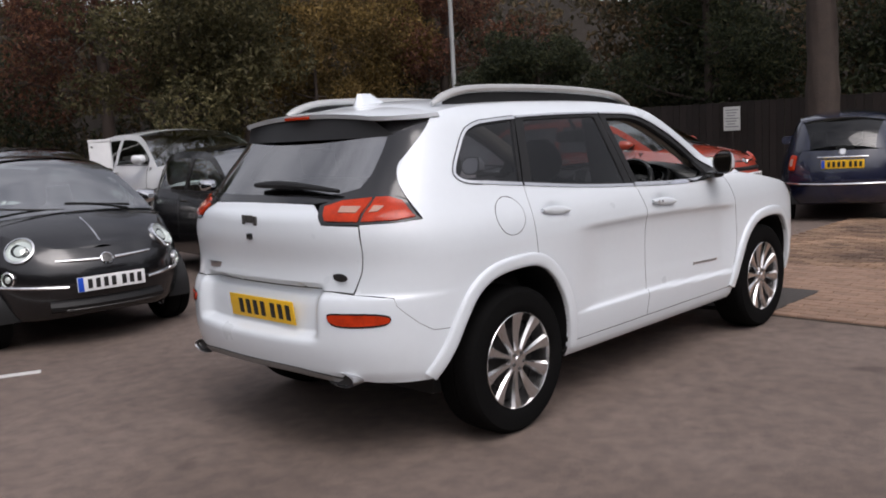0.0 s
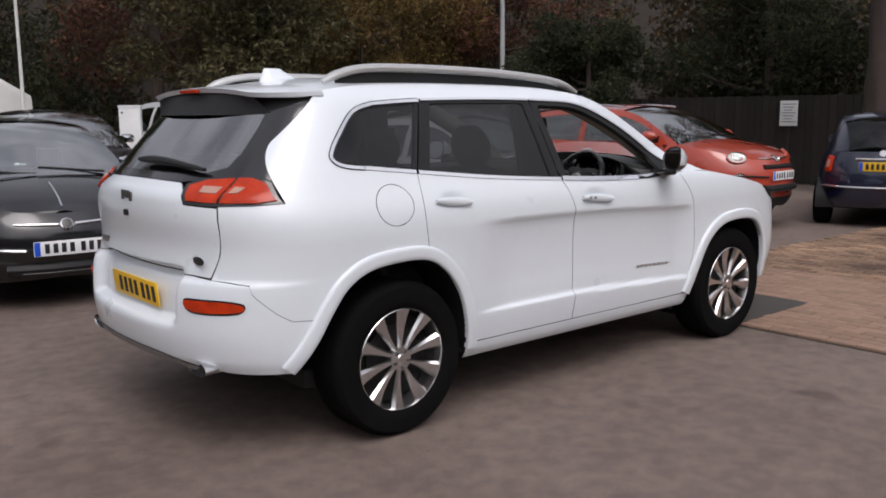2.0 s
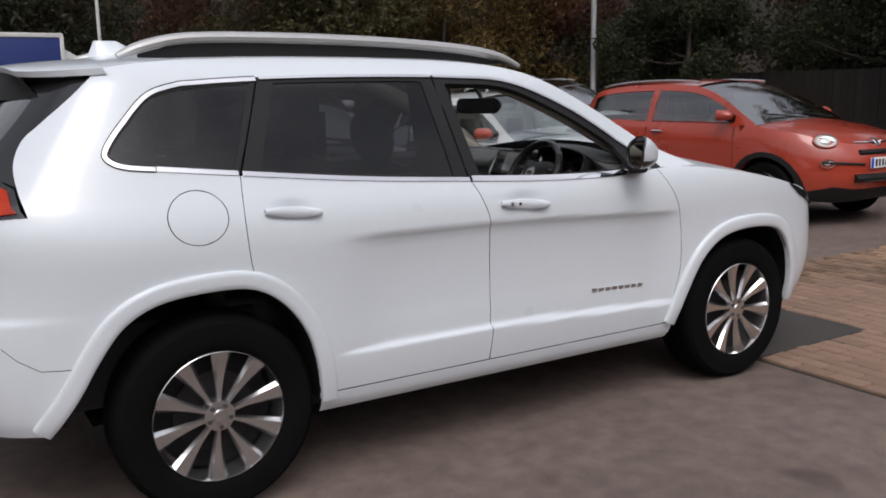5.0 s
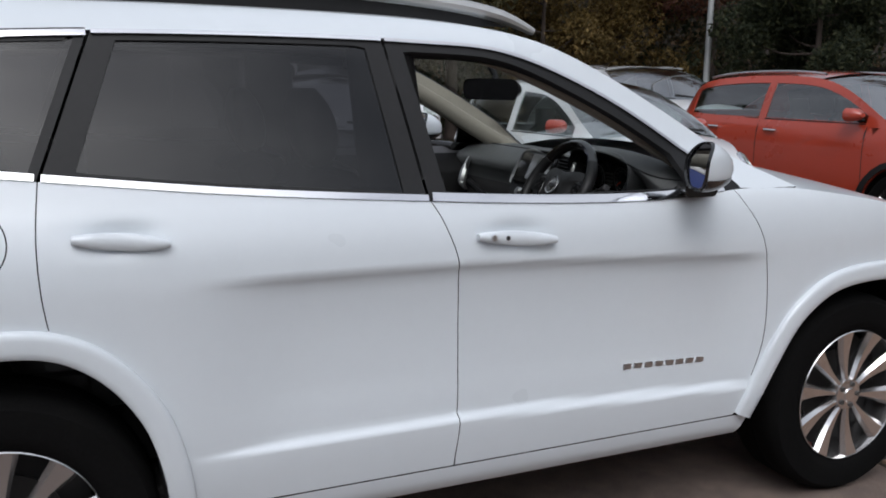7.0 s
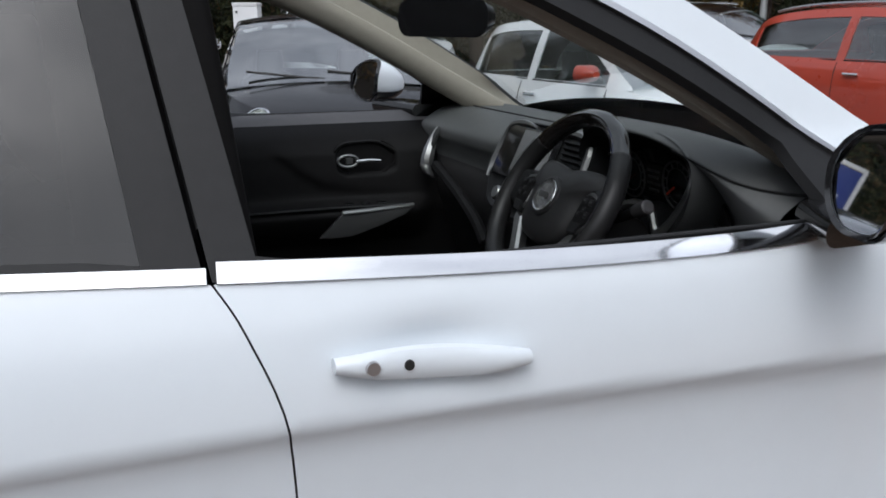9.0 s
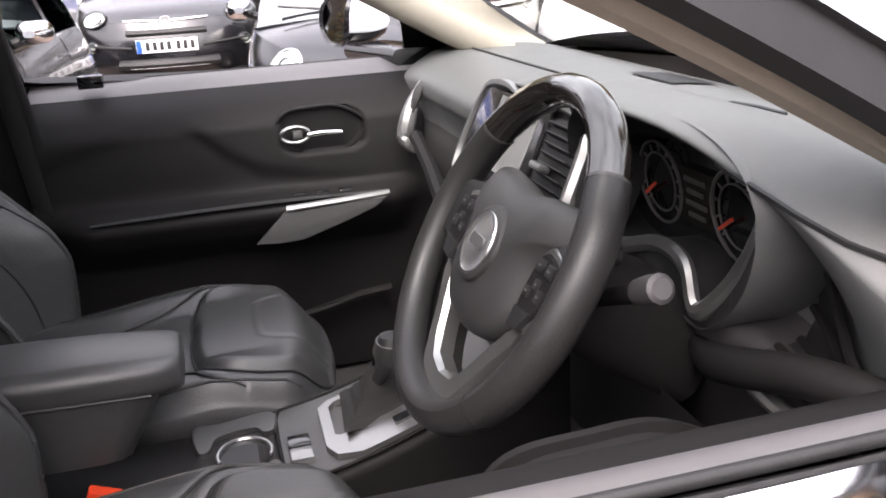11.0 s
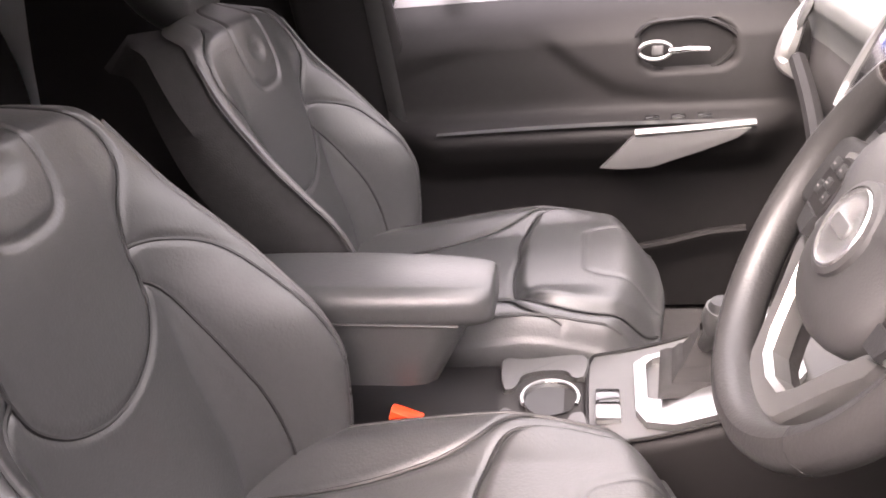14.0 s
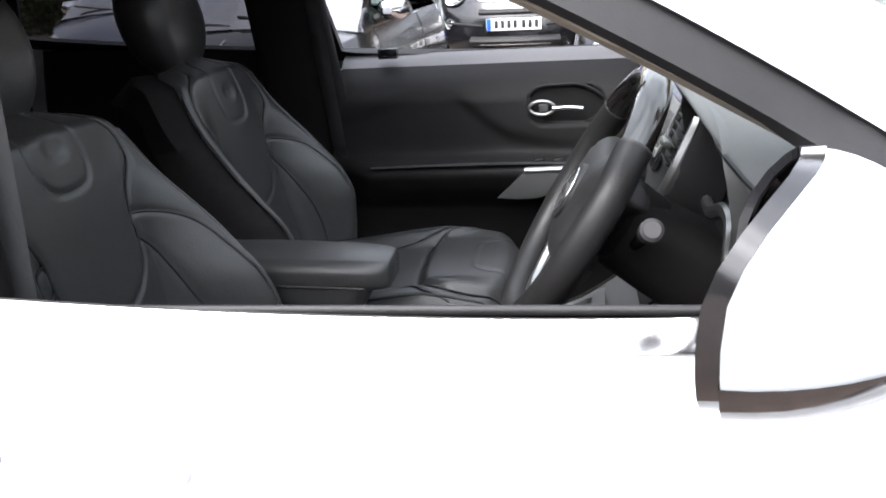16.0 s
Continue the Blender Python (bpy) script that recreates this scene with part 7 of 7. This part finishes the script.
small_car("dark blue small hatchback seen from behind on brick paving", pose(8.75 + 3.3, 0.75 + 1.15, 0, 0, 0, 19), CITY, BLUE_PAINT, view="rear")
small_car("silver hatchback parked behind the black one", pose(-1.2, 8.4, 0, 0, 0, -95), CROSS, SILVER_PAINT)

# ---- planting, fence, posts ----
def leaf_mat(name, stops, rough=0.6, through_light=0.4):
    m = bpy.data.materials.new(name)
    m.use_nodes = True
    nt = m.node_tree
    b = nt.nodes["Principled BSDF"]
    gi = nt.nodes.new("ShaderNodeNewGeometry")
    col = ramp(nt, gi.outputs["Random Per Island"], stops)
    patch = ramp(nt, noise_node(nt, 0.8, 2.0), [(0.35, (0.62, 0.62, 0.62)), (0.65, (1.25, 1.2, 1.1))])
    mx = nt.nodes.new("ShaderNodeMix")
    mx.data_type, mx.blend_type = "RGBA", "MULTIPLY"
    mx.inputs[0].default_value = 1.0
    nt.links.new(col, mx.inputs[6])
    nt.links.new(patch, mx.inputs[7])
    nt.links.new(mx.outputs[2], b.inputs["Base Color"])
    b.inputs["Roughness"].default_value = rough
    b.inputs["Specular IOR Level"].default_value = 0.2
    if through_light:
        tl, ms = nt.nodes.new("ShaderNodeBsdfTranslucent"), nt.nodes.new("ShaderNodeMixShader")
        ms.inputs[0].default_value = through_light
        nt.links.new(mx.outputs[2], tl.inputs["Color"])
        nt.links.new(b.outputs["BSDF"], ms.inputs[1])
        nt.links.new(tl.outputs["BSDF"], ms.inputs[2])
        nt.links.new(ms.outputs["Shader"], nt.nodes["Material Output"].inputs["Surface"])
    return m


OLIVE = leaf_mat("olive_leaves", [(0.0, (0.036, 0.036, 0.018)), (0.5, (0.085, 0.078, 0.036)), (0.85, (0.13, 0.115, 0.055)), (1.0, (0.20, 0.18, 0.11))])
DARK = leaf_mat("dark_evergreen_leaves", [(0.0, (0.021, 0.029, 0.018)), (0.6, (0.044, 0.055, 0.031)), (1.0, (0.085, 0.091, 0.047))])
RUST = leaf_mat("rust_leaves", [(0.0, (0.060, 0.030, 0.024)), (0.6, (0.128, 0.057, 0.042)), (1.0, (0.225, 0.112, 0.063))])
YELLOW = leaf_mat("yellowing_leaves", [(0.0, (0.060, 0.045, 0.016)), (0.5, (0.150, 0.105, 0.035)), (1.0, (0.30, 0.21, 0.085))])
MIXED = leaf_mat("mixed_autumn_leaves", [(0.0, (0.045, 0.045, 0.028)), (0.4, (0.090, 0.078, 0.045)), (0.75, (0.140, 0.104, 0.059)), (1.0, (0.210, 0.133, 0.077))])
BARK = mat("grey_brown_bark", (0.050, 0.036, 0.029), 0.9, vary=0.4, scale=5, grain=0.01, grain_scale=25)


def leaves(clumps, count, leaf, rng, droop=0.3):
    """Small bent leaves scattered in clumps: (centre, radii). Gives a mesh's points and faces."""
    w = np.array([r[0] * r[1] * r[2] for _, r in clumps]) ** 0.7
    w = w / w.sum()
    pick = rng.choice(len(clumps), count, p=w)
    C = np.array([c for c, _ in clumps])[pick]
    R = np.array([r for _, r in clumps])[pick]
    d = rng.normal(size=(count, 3))
    d /= np.linalg.norm(d, axis=1)[:, None]
    rad = rng.uniform(0.45, 1.08, count) ** 0.6
    P = C + d * R * rad[:, None]
    a = rng.normal(size=(count, 3))
    a[:, 2] -= droop
    a /= np.linalg.norm(a, axis=1)[:, None]
    b = np.cross(a, rng.normal(size=(count, 3)))
    b /= np.linalg.norm(b, axis=1)[:, None]
    s = leaf * rng.uniform(0.5, 1.4, count)[:, None]
    n = np.cross(a, b) * s * 0.18
    V = np.stack([P - a * s, P + b * s * 0.42 + n, P + a * s, P - b * s * 0.42 + n], 1).reshape(-1, 3)
    V[:, 2] = np.maximum(V[:, 2], 0.02)
    F = np.arange(count * 4).reshape(-1, 4)
    return V, F


def leaf_part(name, clumps, count, leaf, material, seed, parent=None, label=""):
    V, F = leaves(clumps, count, leaf, np.random.default_rng(seed))
    me = bpy.data.meshes.new(name)
    me.from_pydata(V.tolist(), [], F.tolist())
    me.materials.append(material)
    ob = new(name, me)
    if parent is not None:
        ob.parent = parent
    if label:
        ob["label"] = label
    return ob


def tree(x, y, height, spread, material, label, seed, trunk=0.16, start=0.35, count=5200, leaf=0.085, squash=1.0):
    rng = np.random.default_rng(seed)
    t = thing("tree", label, "tree", group="boundary trees", m=pose(x, y, 0))
    bend = rng.uniform(-0.25, 0.25, 2)
    nr = 33 if trunk > 0.2 else 9
    stem = [(bend[0] * f * f, bend[1] * f * f, height * 0.85 * f) for f in np.linspace(0, 1, nr)]
    bms = [tube([(a, b, c - (0.1 if i == 0 else 0)) for i, (a, b, c) in enumerate(stem)], [trunk * (1 + 0.35 * max(0.0, 1 - i * 24 / nr / 3)) * (1 - 0.68 * i / nr) for i in range(nr)], 28 if trunk > 0.2 else 10)]
    clumps = []
    for k in range(15):
        f = rng.uniform(start, 0.95)
        base = Vector((bend[0] * f * f, bend[1] * f * f, height * 0.85 * f))
        ang, reach = rng.uniform(0, 6.28), spread * rng.uniform(0.45, 1.0) * math.sin(math.pi * min(0.92, 0.2 + f * 0.72))
        tip = base + Vector((math.cos(ang) * reach, math.sin(ang) * reach, height * rng.uniform(0.04, 0.16)))
        mid = base.lerp(tip, 0.5) + Vector((0, 0, -0.12))
        r0 = trunk * (1 - 0.7 * f) * 0.55
        bms.append(tube(sm([base, mid, tip], 4), [max(0.008, r0 * (1 - 0.1 * i)) for i in range(9)], 6))
        for q in range(3):
            p = mid.lerp(tip, 0.35 + 0.4 * q) + Vector(rng.uniform(-0.3, 0.3, 3).tolist())
            s = spread * rng.uniform(0.16, 0.34)
            clumps.append(((p.x, p.y, p.z), (s, s, s * 0.75 * squash)))
    bark = join(*bms)
    for v in bark.verts:
        out = Vector((v.co.x, v.co.y, 0.0))
        d = noise3(v.co * 3.0 + Vector((seed, 0, 0))) * 0.10 + noise3(Vector((v.co.x * 14, v.co.y * 14, v.co.z * 1.6 + seed))) * 0.13
        if out.length < trunk * 2.2:
            v.co += out * d
    part("trunk", bark, BARK, t, smooth=50)
    leaf_part("crown", clumps, count * 3, leaf * 0.66, material, seed, t)
    return t


def hedge_band(name, path, heights, depth, count, leaf, material, seed, label):
    rng = np.random.default_rng(seed)
    clumps = []
    P = np.array(path, float)
    seg = np.hypot(*np.diff(P, axis=0).T)
    for k in range(int(seg.sum() / 0.55)):
        d = rng.uniform(0, seg.sum())
        i = int(np.searchsorted(np.cumsum(seg), d))
        i = min(i, len(seg) - 1)
        f = (d - (np.cumsum(seg)[i] - seg[i])) / seg[i]
        x, y = P[i] + (P[i + 1] - P[i]) * f
        h = heights[0] + (heights[1] - heights[0]) * rng.uniform(0, 1)
        for z in np.arange(0.5, h, 0.9):
            r = rng.uniform(0.6, 1.25)
            clumps.append(((x + rng.uniform(-depth, depth), y + rng.uniform(-depth, depth), z + rng.uniform(-0.3, 0.3)), (r, r, r * 0.85)))
    ob = leaf_part(name, clumps, count, leaf, material, seed)
    return tagged(ob, label, "woodland", kind="stuff")


# a wooded bank closes the car park
hedge_band("woodland", [(22, -14), (20, -4), (19, 6), (17, 14), (10, 20), (0, 23), (-12, 22), (-22, 16)], (5.0, 9.0), 1.6, 260000, 0.095, MIXED, 3, "dense autumn woodland of brown and green leaves")
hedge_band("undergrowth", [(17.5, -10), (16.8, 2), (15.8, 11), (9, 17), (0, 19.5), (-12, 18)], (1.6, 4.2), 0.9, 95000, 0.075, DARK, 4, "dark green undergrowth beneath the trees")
# Unseen belt added behind the viewpoint for dark reflections and less low light.
hedge_band("woodland", [(-22, 16), (-26, 0), (-20, -14), (-6, -20), (10, -20), (22, -14)], (4.0, 7.5), 1.5, 22000, 0.30, MIXED, 5, "unseen tree belt added to darken reflections and low light")
# Bank ring backs the leaf gaps; shade is put into its dark colour.
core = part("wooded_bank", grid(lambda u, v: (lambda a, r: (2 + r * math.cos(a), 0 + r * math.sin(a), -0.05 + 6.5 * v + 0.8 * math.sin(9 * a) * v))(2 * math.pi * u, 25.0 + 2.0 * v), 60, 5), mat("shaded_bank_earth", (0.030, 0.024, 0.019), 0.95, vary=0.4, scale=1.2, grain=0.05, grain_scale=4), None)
tagged(core, "bank behind the woodland, coloured dark as shade among trees", "bank", kind="structure")
tree(7.1, 12.1, 6.0, 2.3, OLIVE, "olive-green autumn tree with thin bare limbs", 11, 0.13, count=6500)
tree(5.4, 11.6, 6.4, 2.2, OLIVE, "olive-green leafy tree on the wooded bank", 12, 0.12)
tree(9.1, 12.3, 4.9, 2.0, YELLOW, "yellowing upright shrub with thin stems", 13, 0.07, start=0.12, count=6500, leaf=0.085, squash=1.5)
tree(11.3, 12.9, 5.3, 1.7, YELLOW, "yellow-brown leafy shrub on the bank", 14, 0.07, start=0.12, count=5000, leaf=0.085, squash=1.5)
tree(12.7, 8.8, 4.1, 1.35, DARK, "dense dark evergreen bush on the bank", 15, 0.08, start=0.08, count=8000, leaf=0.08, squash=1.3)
tree(5.7, 15.4, 8.0, 2.6, RUST, "dark copper-leaved tree at the boundary", 16, 0.17, count=6500)
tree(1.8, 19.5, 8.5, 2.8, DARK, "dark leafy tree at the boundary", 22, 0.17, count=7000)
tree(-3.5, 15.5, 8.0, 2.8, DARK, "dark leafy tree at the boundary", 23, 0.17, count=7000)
tree(13.5, 12.6, 7.5, 2.4, RUST, "rust-brown leaved tree behind the shrubs", 17, 0.15, start=0.45)
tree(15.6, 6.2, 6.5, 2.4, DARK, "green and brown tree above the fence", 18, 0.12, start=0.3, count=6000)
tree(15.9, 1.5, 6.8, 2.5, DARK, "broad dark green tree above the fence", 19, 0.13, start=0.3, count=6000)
tree(13.2, 2.75, 10.0, 3.2, MIXED, "tall thick-trunked tree by the fence", 20, 0.33, start=0.55, count=7000)
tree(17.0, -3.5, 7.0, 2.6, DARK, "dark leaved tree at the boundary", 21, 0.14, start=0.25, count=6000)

# boundary fence with its notice
FENCE_WOOD = mat("dark_stained_fence", (0.020, 0.014, 0.012), 0.85, vary=0.3, scale=3, grain=0.003, grain_scale=60, random=0.25)
fence = thing("fence", "dark brown close-boarded timber fence", "fence")
plank = None
A, B = Vector((15.6, -9.0)), Vector((14.2, 10.5))
nplank = 130
for k in range(nplank):
    p = A.lerp(B, k / (nplank - 1))
    if plank is None:
        plank = part("plank", box((0.145, 0.02, 1.75), (0, 0, 0.89), 0.004, 1), FENCE_WOOD, fence)
        ob = plank
    else:
        ob = new("plank", plank.data)
        ob.parent = fence
    ob.matrix_local = pose(p.x + 0.006 * (k % 3), p.y, 0.01 * (k % 2), 0, 0, 94.1 + (k % 5 - 2) * 0.4)
for z in (0.45, 1.45):
    part("rail", tube([(A.x + 0.05, A.y, z), (B.x + 0.05, B.y, z)], 0.035, 4), FENCE_WOOD, fence)
SIGN = mat("faded_white_board", (0.62, 0.62, 0.60), 0.5, vary=0.06)
sign = thing("notice_board", "faded white notice with rows of dark lines", "sign", m=pose(14.45, 5.1, 0, 0, 0, -72))
part("board", box((0.34, 0.012, 0.50), (0, -0.03, 1.42), 0.004), SIGN, sign)
part("post", box((0.05, 0.04, 1.3), (0, 0, 0.65), 0.004), FENCE_WOOD, sign)
for k in range(7):
    part("text_bar", box((0.26 - 0.05 * (k % 3), 0.004, 0.020), (-0.01 * (k % 3), -0.037, 1.60 - 0.058 * k), 0.001), mat("faded_ink", (0.22, 0.22, 0.23), 0.6), sign)

CABINET = mat("white_cabinet_paint", (0.66, 0.66, 0.66), 0.45, vary=0.08, scale=6)
cab = thing("utility_cabinet", "slim white metal utility cabinet between parked cars", "cabinet", m=pose(2.91, 9.81, 0, 0, 0, -31))
part("body", box((0.324, 0.16, 1.58), (0, 0, 0.81), 0.008), CABINET, cab)
part("plinth", box((0.354, 0.19, 0.06), (0, 0, 0.03), 0.006), MATT_BLACK, cab)
part("cap", box((0.336, 0.175, 0.045), (0, 0, 1.622), 0.008), CABINET, cab)
part("door_panel", box((0.294, 0.008, 1.36), (0, -0.081, 0.76), 0.003), CABINET, cab)
part("lock", box((0.025, 0.012, 0.03), (-0.112, -0.084, 1.53), 0.003), MATT_BLACK, cab)

GALV = mat("galvanised_post", (0.36, 0.37, 0.37), 0.5, 0.4, vary=0.1)
PAINTED = mat("white_painted_post", (0.62, 0.62, 0.60), 0.5, vary=0.08)
for x, y, mt, lb in ((11.55, 10.35, GALV, "tall grey lamp post among the shrubs"), (2.75, 15.0, PAINTED, "slim white lamp post at the boundary")):
    k = 0.62 if mt == PAINTED else 1.0
    lp = thing("lamp_post", lb, "lamp post", m=pose(x, y, 0))
    part("column", tube([(0, 0, 0), (0, 0, 1.2), (0, 0, 1.25), (0, 0, 4.0), (0, 0, 7.0)], [0.075 * k, 0.075 * k, 0.06 * k, 0.052 * k, 0.042 * k], 12), mt, lp)
    part("bracket", tube([(0, 0, 6.95), (-0.3, -0.3, 7.1), (-0.6, -0.6, 7.15)], 0.03, 8), mt, lp)
    part("lantern", lump([[(-0.55 - 0.4 * f, -0.55 - 0.4 * f + a, 7.13 + b) for a, b in rounded(0.2 * e, 0.1 * e, 0.03, 3)] for f, e in ((0, 0.7), (0.2, 1), (0.8, 1), (1, 0.6))]), mt, lp)

# blue box van on the road beyond
VAN_BLUE = mat("royal_blue_panel", (0.012, 0.030, 0.16), 0.35, vary=0.05)
van = thing("box_van", "blue box van with white frame and lettering bars", "van", m=pose(-0.20, 16.3, 0))
part("box", box((4.6, 2.0, 1.9), (0, 0, 1.74), 0.03), VAN_BLUE, van)
for z in (0.82, 2.70):
    part("frame_rail", box((4.64, 2.04, 0.09), (0, 0, z), 0.02), PAINTED, van)
for x in (-2.29, 2.29):
    part("corner_post", box((0.08, 2.04, 1.9), (x, 0, 1.74), 0.02), PAINTED, van)
part("cab", lump([[(2.32 + 0.9 * f, a, 1.55 - 0.25 * f + b) for a, b in rounded(1.85, 1.85 - 0.6 * f, 0.15, 4)] for f in (0, 0.35, 0.8, 1.0)]), PAINTED, van)
part("chassis", box((6.0, 1.6, 0.25), (0.6, 0, 0.50), 0.03), MATT_BLACK, van)
for x in (-1.4, 2.9):
    for sg in (-1, 1):
        w = part("wheel", lathe([(0.0, 0.02), (0.2, 0.02), (0.22, 0.0), (0.36, 0.0), (0.38, 0.04), (0.38, 0.2), (0.2, 0.22)], 28), RUBBER, van)
        w.matrix_local = pose(x, sg * 0.95, 0.38, 0, 0, 0 if sg < 0 else 180)
for k in range(6):
    part("letter_bar", box((0.28, 0.01, 0.34), (-1.9 + 0.42 * k, -1.005, 1.95), 0.003), PAINTED, van)


# ---- brick paving ----
PAVER = mat("brown_brick_paver", (0.235, 0.150, 0.105), 0.85, vary=0.22, scale=9, grain=0.002, grain_scale=120, random=0.16)
pav = part("paving", box((17.0, 9.4, 0.02), (3.02 + 8.5, -4.9 + 0.95, 0.0)), mat("paving_joint_sand", (0.10, 0.085, 0.07), 0.95, vary=0.3, scale=20), None)
tagged(pav, "brown brick paving beside the asphalt", "paving", kind="structure")
bw, bl, gap = 0.10, 0.20, 0.006
proto, far_v, far_f, n_obj = None, [], [], 0
rngp = random.Random(4)
for i in range(0, 62):
    for j in range(0, 36):
        x = 3.02 + bw / 2 + i * bw
        y = 0.70 - (j + 0.5 * (i % 2)) * bl
        if x < 3.99 and y > -0.80:
            continue
        z = 0.010 + rngp.uniform(-0.002, 0.003)
        near = x < 5.2 and -2.6 < y < 0.2
        if near and n_obj < 300:
            if proto is None:
                proto = part("paver", box((bw - gap, bl - gap, 0.03), bevel=0.006, seg=1), PAVER, pav)
                ob = proto
            else:
                ob = new("paver", proto.data)
                ob.parent = pav
            ob.matrix_local = pose(x, y, z, rngp.uniform(-0.5, 0.5), rngp.uniform(-0.5, 0.5), rngp.uniform(-0.6, 0.6))
            n_obj += 1
        else:
            a, b, t, c = (bw - gap) / 2, (bl - gap) / 2, z + 0.015, 0.006
            k = len(far_v)
            far_v += [(x - a, y - b, z - 0.01), (x + a, y - b, z - 0.01), (x + a, y + b, z - 0.01), (x - a, y + b, z - 0.01), (x - a + c, y - b + c, t), (x + a - c, y - b + c, t), (x + a - c, y + b - c, t), (x - a + c, y + b - c, t)]
            far_f += [(k + 4, k + 5, k + 6, k + 7), (k, k + 1, k + 5, k + 4), (k + 1, k + 2, k + 6, k + 5), (k + 2, k + 3, k + 7, k + 6), (k + 3, k, k + 4, k + 7)]
me = bpy.data.meshes.new("pavers")
me.from_pydata(far_v, [], far_f)
me.materials.append(leaf_mat("brown_pavers", [(0.0, (0.15, 0.10, 0.075)), (0.5, (0.225, 0.150, 0.108)), (1.0, (0.31, 0.215, 0.155))], 0.85, 0.0))
rest = new("paver_field", me)
rest.parent = pav
tagged(rest, kind="stuff")
patch = part("asphalt_patch", box((0.965, 1.75, 0.014), (3.50, 0.075, 0.022), 0.003), mat("dark_patch_asphalt", (0.050, 0.044, 0.040), 0.85, vary=0.25, scale=12, grain=0.003, grain_scale=180), None)
tagged(patch, "dark asphalt repair patch in the paving", "asphalt patch", kind="structure")
